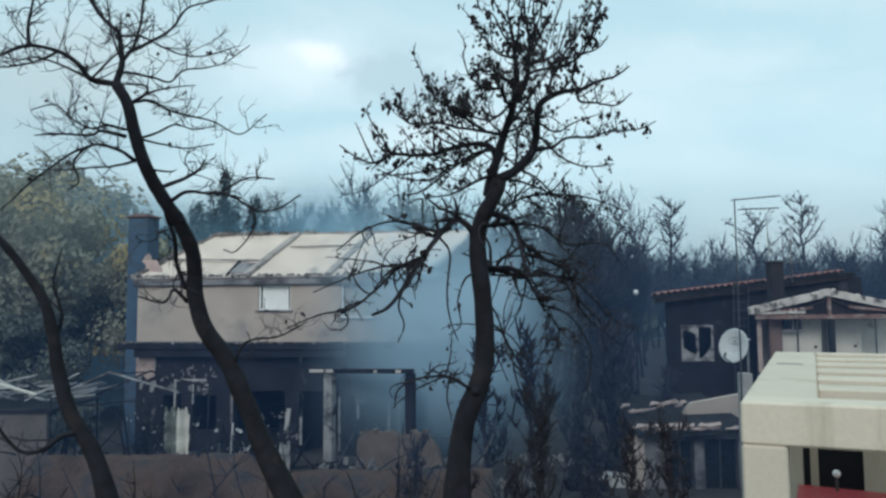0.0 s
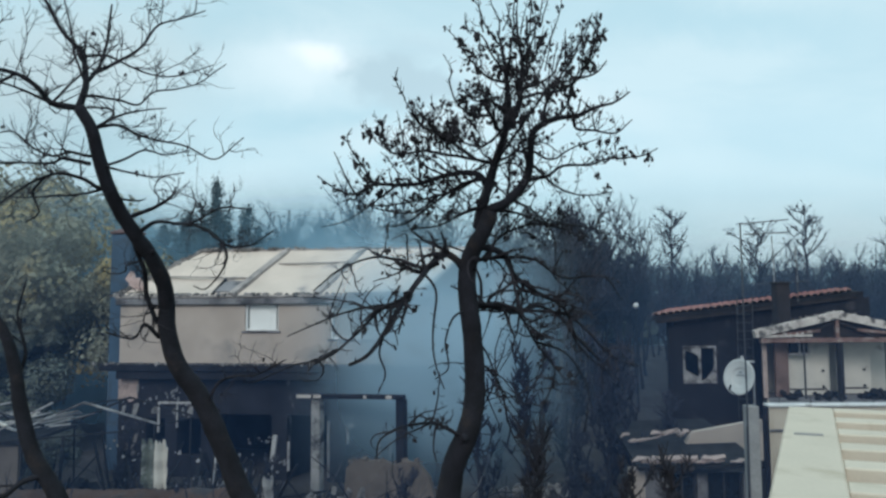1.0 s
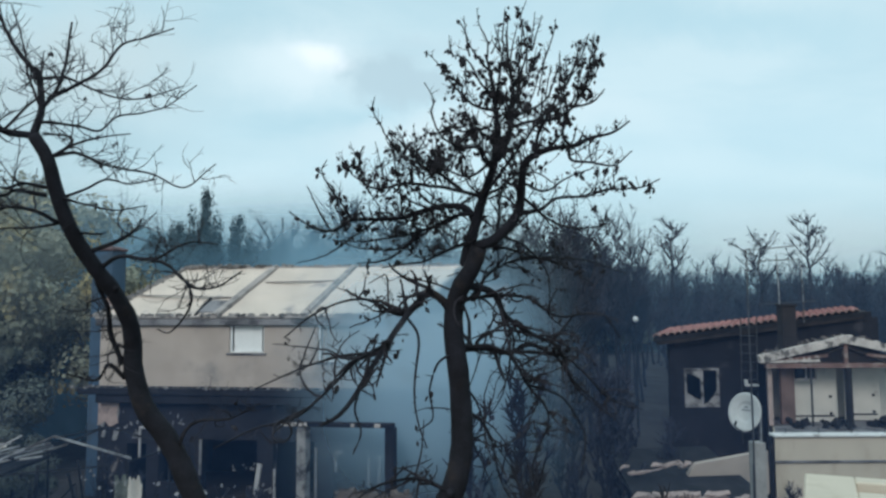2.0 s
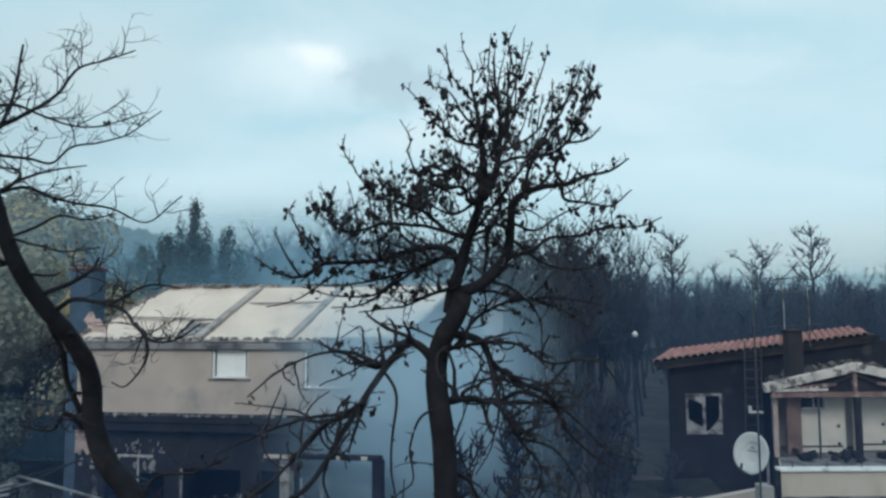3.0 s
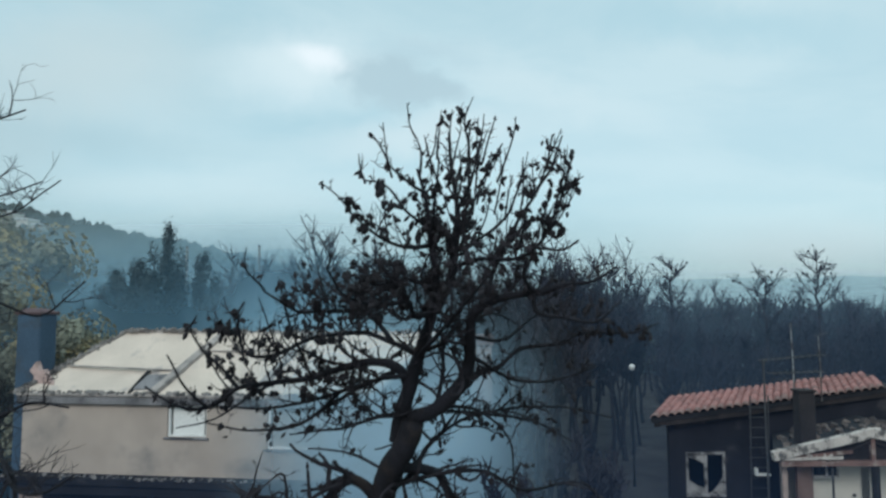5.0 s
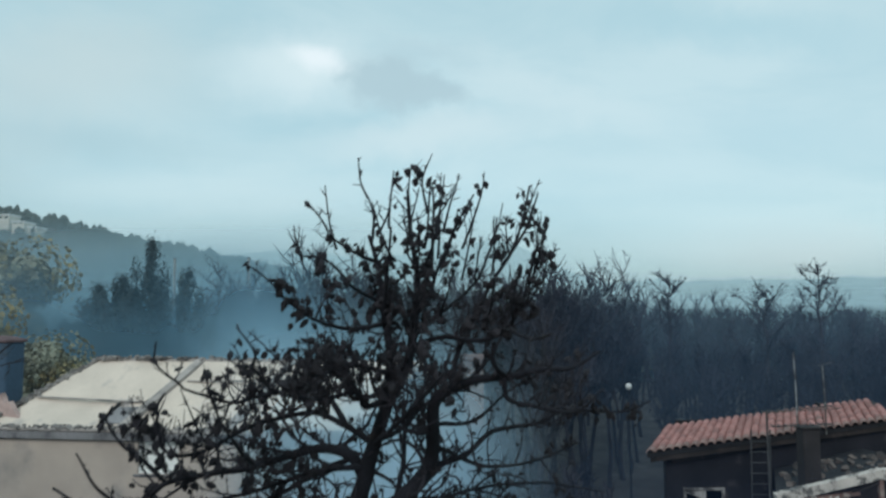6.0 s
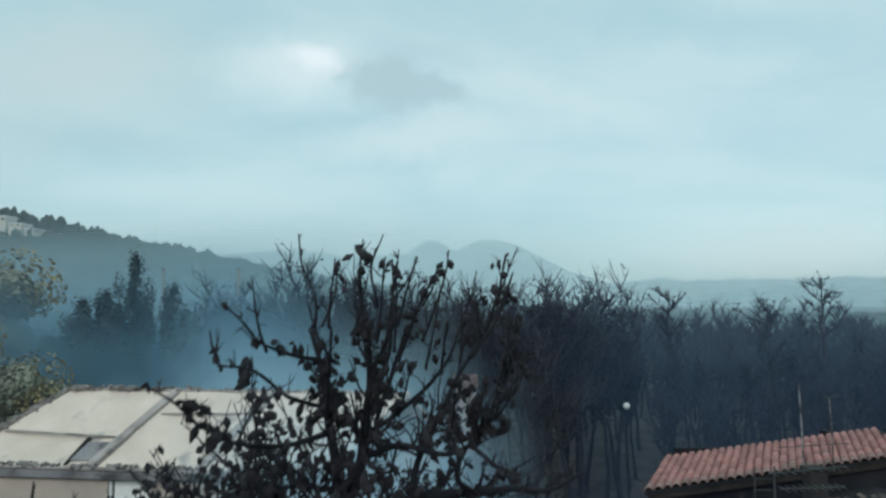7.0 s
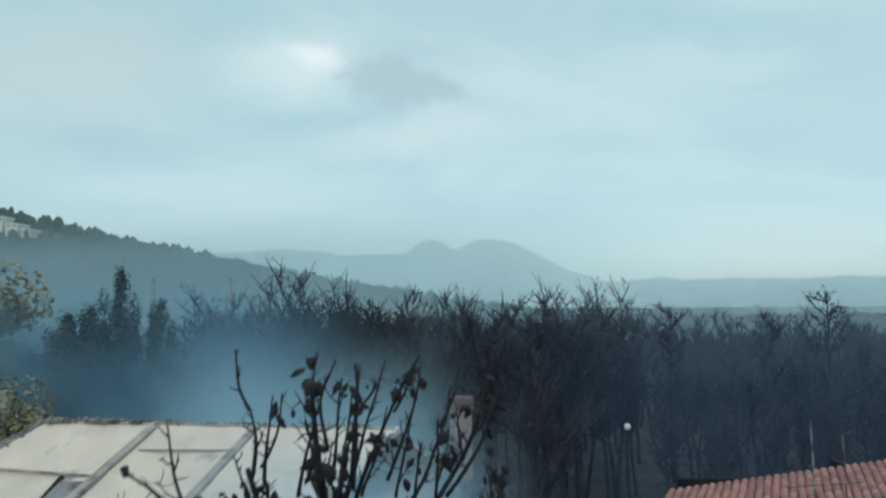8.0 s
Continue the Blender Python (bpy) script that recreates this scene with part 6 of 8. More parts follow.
LEFT = [
    (0.27, 0.11, [(-3.56, 17.0, 1.12), (-4.24, 17.0, 2.49), (-4.65, 16.9, 3.56), (-5.12, 16.8, 4.64), (-5.6, 16.6, 5.44), (-5.81, 16.5, 6.24), (-5.78, 16.4, 6.76), (-5.77, 16.1, 7.27), (-5.9, 15.7, 7.81), (-6.13, 15.3, 8.32), (-6.35, 14.9, 8.94), (-6.47, 14.6, 9.6), (-6.54, 14.4, 10.15), (-6.75, 14.3, 10.56)]),
    (0.08, 0.025, [(-6.75, 14.3, 10.56), (-7.18, 14.1, 10.6), (-7.34, 13.9, 10.85), (-7.72, 13.8, 11.09), (-8.18, 13.6, 11.13), (-8.6, 13.4, 10.87), (-9.12, 13.2, 10.71)]),
    (0.05, 0.018, [(-8.18, 13.6, 11.15), (-8.25, 13.7, 11.57), (-8.24, 13.8, 12.14), (-8.3, 13.9, 12.78)]),
    (0.085, 0.025, [(-6.75, 14.3, 10.56), (-6.68, 14.4, 11.05), (-6.86, 14.6, 11.74), (-7.1, 14.7, 11.97), (-7.44, 14.8, 12.35), (-7.77, 14.9, 12.88), (-8.22, 15.0, 13.7)]),
    (0.05, 0.02, [(-6.66, 14.4, 11.11), (-6.5, 14.6, 11.55), (-6.48, 14.8, 12.19), (-6.51, 15.0, 12.91)]),
    (0.045, 0.014, [(-6.63, 14.5, 11.27), (-6.28, 14.8, 11.63), (-5.88, 15.0, 12.01), (-5.65, 15.2, 12.54), (-5.2, 15.4, 12.78), (-4.75, 15.5, 12.99)]),
    (0.035, 0.012, [(-6.84, 14.6, 11.68), (-6.51, 14.9, 11.79), (-6.14, 15.2, 11.65), (-5.68, 15.5, 11.56), (-5.21, 15.8, 11.73), (-4.75, 16.0, 11.97)]),
    (0.05, 0.06, [(-6.15, 15.5, 8.04), (-6.05, 15.8, 7.5), (-6.1, 16.1, 6.94), (-5.97, 16.4, 6.34)]),
    (0.06, 0.022, [(-6.13, 15.2, 8.53), (-5.62, 15.3, 8.76), (-5.38, 15.4, 8.96), (-5.3, 15.5, 9.2)]),
    (0.055, 0.016, [(-6.02, 15.4, 8.24), (-5.61, 15.3, 8.44), (-4.93, 15.1, 8.37), (-4.65, 15.0, 8.46), (-4.14, 14.9, 8.68), (-3.56, 14.8, 8.62)]),
    (0.042, 0.014, [(-4.93, 15.1, 8.37), (-4.4, 14.6, 8.24), (-3.95, 14.05, 7.97), (-3.6, 13.7, 7.8), (-3.2, 13.5, 7.8), (-2.7, 13.3, 8.05)]),
    (0.032, 0.012, [(-4.05, 14.2, 8.05), (-3.78, 13.95, 7.8), (-3.75, 13.95, 7.55), (-3.95, 14.1, 7.25), (-4.25, 14.3, 7.05), (-4.5, 14.4, 7.1)]),
    (0.038, 0.012, [(-6.65, 14.3, 10.78), (-6.44, 14.4, 10.81), (-6.16, 14.7, 10.83), (-5.88, 14.9, 10.78), (-5.65, 15.1, 11.1), (-5.32, 15.4, 11.26), (-4.91, 15.7, 11.49), (-4.46, 16.0, 12.0)]),
    (0.042, 0.014, [(-6.47, 14.4, 10.19), (-6.25, 14.8, 10.34), (-5.94, 15.1, 10.22), (-5.52, 15.3, 10.12), (-5.12, 15.6, 10.09), (-4.63, 15.9, 9.86), (-4.1, 16.2, 10.41)]),
    (0.045, 0.02, [(-6.47, 14.4, 10.19), (-6.21, 14.5, 10.41), (-6.28, 14.6, 10.61), (-6.81, 14.7, 10.67)]),
    (0.032, 0.012, [(-6.21, 14.5, 10.41), (-5.87, 14.9, 10.66), (-5.43, 15.2, 10.79)]),
    (0.036, 0.012, [(-6.4, 14.6, 9.47), (-6.1, 14.9, 9.67), (-5.81, 15.1, 9.9), (-5.49, 15.4, 9.85), (-5.05, 15.6, 10.0)]),
    (0.032, 0.012, [(-6.33, 14.6, 9.47), (-5.81, 14.5, 9.32), (-5.3, 14.4, 9.21), (-4.68, 14.3, 9.28)]),
    (0.032, 0.014, [(-6.3, 14.9, 8.87), (-5.91, 15.1, 8.86), (-5.81, 15.2, 8.9)]),
    (0.04, 0.012, [(-6.62, 14.6, 9.67), (-6.95, 14.4, 9.71), (-7.14, 14.2, 9.58), (-7.45, 14.0, 9.73), (-7.71, 13.8, 9.98), (-8.07, 13.6, 9.82)]),
    (0.05, 0.014, [(-6.64, 14.6, 9.52), (-7.02, 14.3, 9.57), (-7.14, 14.1, 9.43), (-7.67, 13.8, 9.4), (-8.0, 13.6, 9.31)]),
    (0.05, 0.014, [(-6.52, 14.8, 9.03), (-6.73, 14.5, 9.21), (-7.02, 14.2, 9.26), (-7.25, 14.1, 9.17), (-7.65, 13.9, 8.87), (-8.03, 13.7, 8.44), (-8.48, 13.4, 7.82)]),
    (0.034, 0.014, [(-7.25, 14.1, 9.17), (-7.58, 14.3, 8.89), (-7.5, 14.4, 8.55), (-7.81, 14.5, 8.36)]),
    (0.036, 0.012, [(-7.72, 13.8, 11.06), (-8.41, 14.2, 11.0), (-9.36, 14.6, 11.02), (-10.04, 14.9, 11.15)]),
    (0.036, 0.012, [(-7.18, 14.1, 10.6), (-7.6, 13.8, 10.79), (-8.0, 13.5, 10.86), (-8.31, 13.3, 10.68)]),
    (0.036, 0.012, [(-6.55, 14.8, 9.03), (-7.31, 15.2, 9.0), (-8.39, 15.6, 9.02), (-9.38, 16.0, 9.11)]),
    (0.06, 0.02, [(-5.97, 16.5, 6.04), (-6.22, 16.3, 6.34), (-6.41, 16.2, 6.03), (-6.91, 16.0, 6.18)]),
    (0.05, 0.015, [(-4.98, 16.8, 4.5), (-4.63, 16.6, 5.09), (-3.83, 16.3, 5.23), (-3.06, 16.0, 5.57)]),
]
NEAR = [
    (0.24, 0.06, [(-7.7, 16.6, 1.26), (-8.13, 16.6, 2.6), (-8.62, 16.5, 3.46), (-8.9, 16.45, 4.43), (-9.02, 16.4, 5.22), (-9.18, 16.3, 6.0), (-9.43, 16.2, 6.52), (-9.8, 16.0, 7.16), (-10.1, 15.8, 7.59), (-10.55, 15.5, 8.01)]),
    (0.085, 0.03, [(-8.29, 16.5, 3.14), (-8.7, 16.3, 3.02), (-9.02, 16.1, 2.75), (-9.41, 16.0, 2.74), (-9.74, 15.9, 3.07), (-10.01, 15.8, 3.58)]),
    (0.06, 0.02, [(-9.01, 16.4, 5.09), (-8.95, 16.6, 5.73), (-9.28, 16.8, 6.54), (-9.22, 17.0, 7.36)]),
]


def spline(pts, per=5):
    """A smooth way through the points."""
    p = [Vector(q) for q in pts]
    p = [p[0] * 2 - p[1]] + p + [p[-1] * 2 - p[-2]]
    out = []
    for i in range(1, len(p) - 2):
        a, b, c, d = p[i - 1:i + 3]
        for k in range(per):
            t = k / per
            out.append(0.5 * ((2 * b) + (c - a) * t + (2 * a - 5 * b + 4 * c - d) * t * t + (3 * b - a - 3 * c + d) * t ** 3))
    out.append(p[-2])
    return out


def twig_way(start, heading, length, rng, lift, steps=6, crook=0.35):
    """A twig that bends steadily one way, sometimes swings back, and drifts up or down by lift."""
    pts, d = [start], heading.normalized()
    axis = Vector((rng.gauss(0, 1), rng.gauss(0, 1), rng.gauss(0, 1))).normalized()
    bend = rng.gauss(0, crook * 0.85)
    for i in range(steps):
        if rng.random() < 0.18:
            bend = -bend
        d = Matrix.Rotation(bend, 3, axis) @ d
        d = (d + Vector((rng.gauss(0, crook), rng.gauss(0, crook), rng.gauss(0, crook) + lift * 2.2)) * 0.25).normalized()
        pts.append(pts[-1] + d * (length / steps))
    return pts


def leaf(s, p, size, rng):
    """A curled hanging leaf: a plump, folded blade with a drawn-out tip."""
    m = Matrix.Translation(p) @ Euler((rng.gauss(0, 0.6), rng.gauss(0, 0.6), rng.uniform(0, 6.3))).to_matrix().to_4x4()
    w, l = size * rng.uniform(0.26, 0.42), size * rng.uniform(0.8, 1.3)
    vs = [(0, 0, 0), (w * 0.7, 0.1 * size, -0.2 * l), (w, 0.1 * size, -0.5 * l), (0.5 * w, 0.02, -0.8 * l), (0.1 * w, 0.05 * size, -l),
          (-0.6 * w, 0.05 * size, -0.75 * l), (-w, 0.14 * size, -0.45 * l), (-0.6 * w, 0.1 * size, -0.15 * l), (0, -0.2 * size, -0.5 * l), (0, 0.3 * size, -0.5 * l)]
    n = 8
    s.add([tuple(m @ Vector(v)) for v in vs], [(i, (i + 1) % n, 8) for i in range(n)] + [((i + 1) % n, i, 9) for i in range(n)])


def small_leaf(s, p, size, rng, out=None):
    """A plain blade for crowns seen from afar; out: the way its face is turned."""
    if out is None:
        turn = Euler((rng.gauss(0, 0.7), rng.gauss(0, 0.7), rng.uniform(0, 6.3))).to_matrix().to_4x4()
    else:
        turn = (out + Vector((rng.gauss(0, 0.35), rng.gauss(0, 0.35), rng.gauss(0, 0.35)))).to_track_quat("Y", "Z").to_matrix().to_4x4() @ Matrix.Rotation(rng.uniform(0, 6.3), 4, "Y")
    m = Matrix.Translation(p) @ turn
    w, l = size * rng.uniform(0.32, 0.55), size * rng.uniform(0.8, 1.3)
    vs = [(0, 0, 0), (w, 0.12 * size, -0.4 * l), (0.1 * w, 0, -l), (-w, 0.15 * size, -0.45 * l)]
    s.add([tuple(m @ Vector(v)) for v in vs], [(0, 1, 2), (0, 2, 3)])


def burnt_tree(name, limbs, label, seed, twigs_per_m, leaf_rule, foot_z, twig_len=(0.5, 1.3), lift=0.12, leaf_size=(0.06, 0.13), first=1, sub=1.6, sub_len=(0.7, 1.7)):
    rng = random.Random(seed)
    t = thing(name, label, "tree", "burnt garden trees")
    tw, lv = Shape(), Shape()
    for k, (r0, r1, way) in enumerate(limbs):
        way = list(way)
        r0, r1 = (r0, r1) if k == 0 else (r0 * 0.87, r1 * 0.9)
        if k == 0:
            a, b = Vector(way[0]), Vector(way[1])
            way = [(a.x - 0.35 * (b.x - a.x), a.y, foot_z)] + way
        pts = spline(way, 6 if k else 5)
        n = len(pts)
        amp = 0.012 if k == 0 else 0.02
        pts = [p + Vector(noise.noise_vector(p * 2.3 + Vector((seed, k, 0)))) * amp * min(1, i) for i, p in enumerate(pts)]
        rad = []
        for i in range(n):
            f = i / (n - 1)
            r = r0 + (r1 - r0) * f ** 0.8
            r *= 1 + 0.10 * noise.noise((k * 7.1, i * 0.55, seed))
            if k == 0:
                r *= 1 + 0.45 * max(0, 0.18 - f) / 0.18
            rad.append(r)
        s = Shape()
        s.tube(pts, rad, 12 if k == 0 else 8)
        for j in range(3 if k == 0 else 1):      # knots and broken stubs
            i = rng.randrange(n // 4, n - 1)
            d = Vector((rng.gauss(0, 1), rng.gauss(0, 1), rng.gauss(0.3, 0.6))).normalized()
            s.tube([pts[i], pts[i] + d * (rad[i] + 0.05), pts[i] + d * (rad[i] + 0.12)], [rad[i] * 0.5, rad[i] * 0.4, rad[i] * 0.22], 6)
        part("trunk" if k == 0 else "limb", s, BARK, t, smooth=True)
        if k < first:
            continue
        total = sum((pts[i + 1] - pts[i]).length for i in range(n - 1))
        carriers = [(pts, rad)]
        low = k > 0 and way[0][2] < 8.2 and seed == 3      # hanging limbs are more tangled
        left = seed == 3 and way[-1][0] < 0.4
        high = 0.14 * (seed == 3) * smooth01(9.0, 10.5, way[-1][2])      # the top grows straight up
        dens = sub * (2.5 if low else 2.8 if left else 1.1)
        for c in range(int(total * dens + 0.5) if r0 > 0.03 else 0):      # crooked side branches
            f = rng.uniform(0.15, 0.95 if seed != 3 else 0.78)
            i = min(n - 2, int(f * (n - 1)))
            along = (pts[i + 1] - pts[i]).normalized()
            head = along * rng.uniform(0.3, 0.9) + Vector((rng.gauss(0, 0.8), rng.gauss(0, 0.8), rng.gauss(0.35, 0.6)))
            w = twig_way(pts[i], head, rng.uniform(*sub_len) * (1.2 - 0.8 * f) * (1.25 if low else 1.0), rng, -0.07 if low else lift + high, 9, 0.42 if low else 0.38)
            r = max(0.012, min(0.028, rad[i] * 0.5)) * (1.6 if low else 1.0)
            rr = [r * (1 - 0.07 * q) for q in range(10)]
            tw.tube(w, rr, 5, False)
            carriers.append((w, rr))
        for cp, cr in carriers:
            m = len(cp)
            total = sum((cp[i + 1] - cp[i]).length for i in range(m - 1))
            for c in range(int(total * twigs_per_m * (0.5 if low else 1.0) * (1.0 if r0 > 0.03 else 0.7) * (1.0 + 3.0 * high) + 0.5)):
                f = 0.95 * rng.uniform(0.1, 1.0) ** 0.8
                i = min(m - 2, int(f * (m - 1)))
                along = (cp[i + 1] - cp[i]).normalized()
                out = Vector((rng.gauss(0, 1), rng.gauss(0, 1), rng.gauss(0.25, 0.8)))
                head = along * rng.uniform(0.2, 1.0) + out.normalized() * 0.9
                ln = rng.uniform(*twig_len) * (1.1 - 0.8 * f) * (1.0 + 1.6 * high if cp is pts or seed != 3 else 0.62) * (1.0 if r0 > 0.03 else 0.35)
                w = twig_way(cp[i], head, ln, rng, lift + 2.0 * high, 6, 0.42 - 1.4 * high)
                r = max(0.0075, min(0.0145, cr[i] * 0.5))
                tw.tube(w, [r * (1 - 0.11 * q) for q in range(7)], 4, False)
                ends = [w]
                for b in range(rng.randint(1, 3)):
                    j = rng.randint(1, 5)
                    d = (w[j + 1] - w[j]).normalized() * 0.7 + Vector((rng.gauss(0, 0.7), rng.gauss(0, 0.7), rng.gauss(0.1, 0.6)))
                    w2 = twig_way(w[j], d, ln * rng.uniform(0.3, 0.6), rng, lift, 4, 0.42)
                    tw.tube(w2, [r * 0.65, r * 0.58, r * 0.5, r * 0.42, r * 0.3], 3, False)
                    ends.append(w2)
                for e in ends:
                    p = e[-1]
                    chance = leaf_rule(p) * (0.6 if r0 > 0.03 else 0.42)
                    for q in range(2):
                        if rng.random() < chance:
                            pp = e[rng.randint(len(e) // 2, len(e) - 1)]
                            for _ in range(rng.choice((1, 1, 1, 1, 2, 3))):
                                leaf(lv, pp + Vector((rng.gauss(0, 0.035), rng.gauss(0, 0.035), rng.gauss(0, 0.035))), rng.uniform(*leaf_size), rng)
    tagged(part("twig_tangle", tw, TWIG, t, "fine charred twigs"), kind="stuff")
    if lv.v:
        tagged(part("foliage", lv, DEADLEAF, t, "dead curled leaves"), kind="stuff")
    return t


burnt_tree("burnt_tree", CENTRE, "gnarled fire-blackened tree with dead curled leaves still hanging", 3, 6.2,
           lambda p: 0.25 * smooth01(9.4, 10.8, p.z) * (1 - 0.45 * smooth01(11.3, 12.0, p.z)) * (1 - 0.6 * smooth01(2.4, 3.6, p.x)) * (0.35 + 0.65 * smooth01(-0.3, 0.6, p.x)) + 0.22 * smooth01(1.0, -0.6, p.x) * smooth01(8.2, 9.2, p.z) * (p.z < 9.9) + 0.13 * smooth01(2.2, 3.4, p.x) * smooth01(7.4, 8.4, p.z) * (p.z < 10.0) + 0.06, -0.1,
           twig_len=(0.3, 0.66), sub=1.6, sub_len=(0.5, 1.25), leaf_size=(0.06, 0.14))
burnt_tree("burnt_tree", LEFT, "tall bare fire-blackened tree leaning over the garden", 11, 4.0, lambda p: 0.015, -0.1, twig_len=(0.45, 1.2), lift=0.14, sub=1.45, sub_len=(0.7, 1.75))
burnt_tree("burnt_tree", NEAR, "bent charred tree with an arching low branch", 17, 1.6, lambda p: 0.0, -0.1, twig_len=(0.4, 0.9), first=1, sub=0.6)


# ---- burnt wood behind the houses ----
def wood_tree(seed, height, leafy, low=4, wide=0.85, brush=9, forks=2, stout=1.0):
    """A slim burnt tree: forked trunk, rising limbs, a brush of fine twigs."""
    rng = random.Random(seed)
    trunk, tw = Shape(), Shape()
    t = Vector((0, 0, -0.3))
    lean = Vector((rng.gauss(0, 0.06), rng.gauss(0, 0.06), 1))
    way = [t]
    for i in range(8):
        way.append(way[-1] + (lean + Vector((rng.gauss(0, 0.08), rng.gauss(0, 0.08), 0))) * (height * 0.8 / 8))
    r0 = 0.011 * height + 0.03
    trunk.tube(way, [r0 * (1 - 0.8 * i / 8) for i in range(9)], 6)
    limbs = []
    for i in range(15):
        j = rng.randint(low, 8)
        a = rng.uniform(0, 6.28)
        d = Vector((math.cos(a) * wide, math.sin(a) * wide, rng.uniform(0.8, 2.0)))
        w = twig_way(way[j], d, height * rng.uniform(0.2, 0.4) * (1.25 - j / 12), rng, 0.14, 6, 0.22)
        trunk.tube(w, [r0 * 0.34 * (1 - 0.8 * q / 6) for q in range(7)], 4, False)
        limbs.append(w)
    for w in limbs + [way[4:]]:
        for i in range(brush):
            j = rng.randint(1, len(w) - 1)
            a = rng.uniform(0, 6.28)
            d = Vector((math.cos(a) * 0.6, math.sin(a) * 0.6, rng.uniform(0.2, 1.4)))
            ln = height * rng.uniform(0.06, 0.14)
            w2 = twig_way(w[j], d, ln, rng, 0.5, 2, 0.25)
            tw.tube(w2, [0.034 * stout, 0.026 * stout, 0.012 * stout], 3, False)
            for b in range(forks):
                w3 = twig_way(w2[rng.randint(0, 1)], d + Vector((rng.gauss(0, 0.6), rng.gauss(0, 0.6), rng.gauss(0, 0.4))), ln * 0.7, rng, 0.4, 2, 0.3)
                tw.tube(w3, [0.024 * stout, 0.018 * stout, 0.009 * stout], 3, False)
                if rng.random() < leafy:
                    for q in range(3):
                        small_leaf(tw, w3[-1] + Vector((rng.gauss(0, 0.1), rng.gauss(0, 0.1), rng.gauss(0, 0.1))), rng.uniform(0.10, 0.19), rng)
    e = thing("burnt_wood_tree", "slim burnt tree with a brush of black twigs", "tree", "burnt trees of the wood")
    part("trunk", trunk, FOREST, e)
    part("crown", tw, FORESTTWIG, e)
    return e


def burnt_wood():
    rng = random.Random(33)
    kinds = [wood_tree(100 + i, 1.0 * h, lf, 4, 0.85, 10) for i, (h, lf) in enumerate(((11.5, 0.25), (10.5, 0.4), (12.0, 0.1), (10.0, 0.5), (11.0, 0.3)))]
    # a thick stand with taller plumes behind the end of the burnt house
    spots = [(-8.6, 47.6), (-6.9, 46.2), (-5.4, 48.3), (-4.0, 46.4), (-2.6, 47.9), (-1.3, 46.3), (0.2, 47.6), (-11.0, 51.5), (-9.2, 53.0), (-12.6, 54.5), (-7.2, 51.0), (-3.4, 50.2), (-14.3, 57.5), (-1.9, 51.6), (10.6, 50.5), (12.0, 49.0), (13.4, 51.0), (11.6, 52.6), (8.4, 48.0)]
    stand = len(spots)
    tries = 0
    while len(spots) < 315 and tries < 9000:
        tries += 1
        y = 31 + 69 * rng.random() ** 1.3
        x = rng.uniform(-19 if y > 60 else -7 if y > 47 else 3.0, 12 + y * 0.62)
        if (y < 39 and x > 6.0) or (y < 42.5 and 1.5 < x < 5.6):
            continue
        if math.hypot(x - 12.2, y - 44.8) < 2.0 or (y < 44.8 and abs(x - 10.6 - (y - 38) * 0.235) < 2.2):
            continue
        if all(math.hypot(x - a, y - b) > 1.95 for a, b in spots):
            spots.append((x, y))
    thin = [wood_tree(120 + i, h, 0.2, 4, 1.0, 7) for i, h in enumerate((11.0, 12.0, 10.2))]
    far = [wood_tree(150 + i, h, 0.3, 4, 0.9, 7, 1, 1.5) for i, h in enumerate((11.0, 12.0, 10.4))]
    used = set()
    for i, (x, y) in enumerate(spots):
        right = x > 0.30 * y
        k = rng.choice(far if y > 54 else thin if rng.random() < (0.8 if right else 0.4) else kinds)
        sc = rng.uniform(0.88, 1.12) * (0.8 if y < 40 else 1.0)
        if right:
            sc *= (0.74 if k in kinds else 0.88) * (1 + 0.07 * smooth01(50, 75, y))
        else:
            sc *= 1.06
        if i < stand:
            k = thin[i % 3] if x > 5 else kinds[i % 5]
            sc = (1.22 if x > -5.5 else 1.1) * rng.uniform(0.94, 1.05)
        m = pose(x, y, ground_height(x, y) - 0.1, 0, 0, rng.uniform(0, 360)) @ Matrix.Diagonal((sc, sc, sc, 1))
        if k not in used:
            k.matrix_basis = m
            used.add(k)
        else:
            copy_thing(k, m).scale = (sc, sc, sc)


burnt_wood()


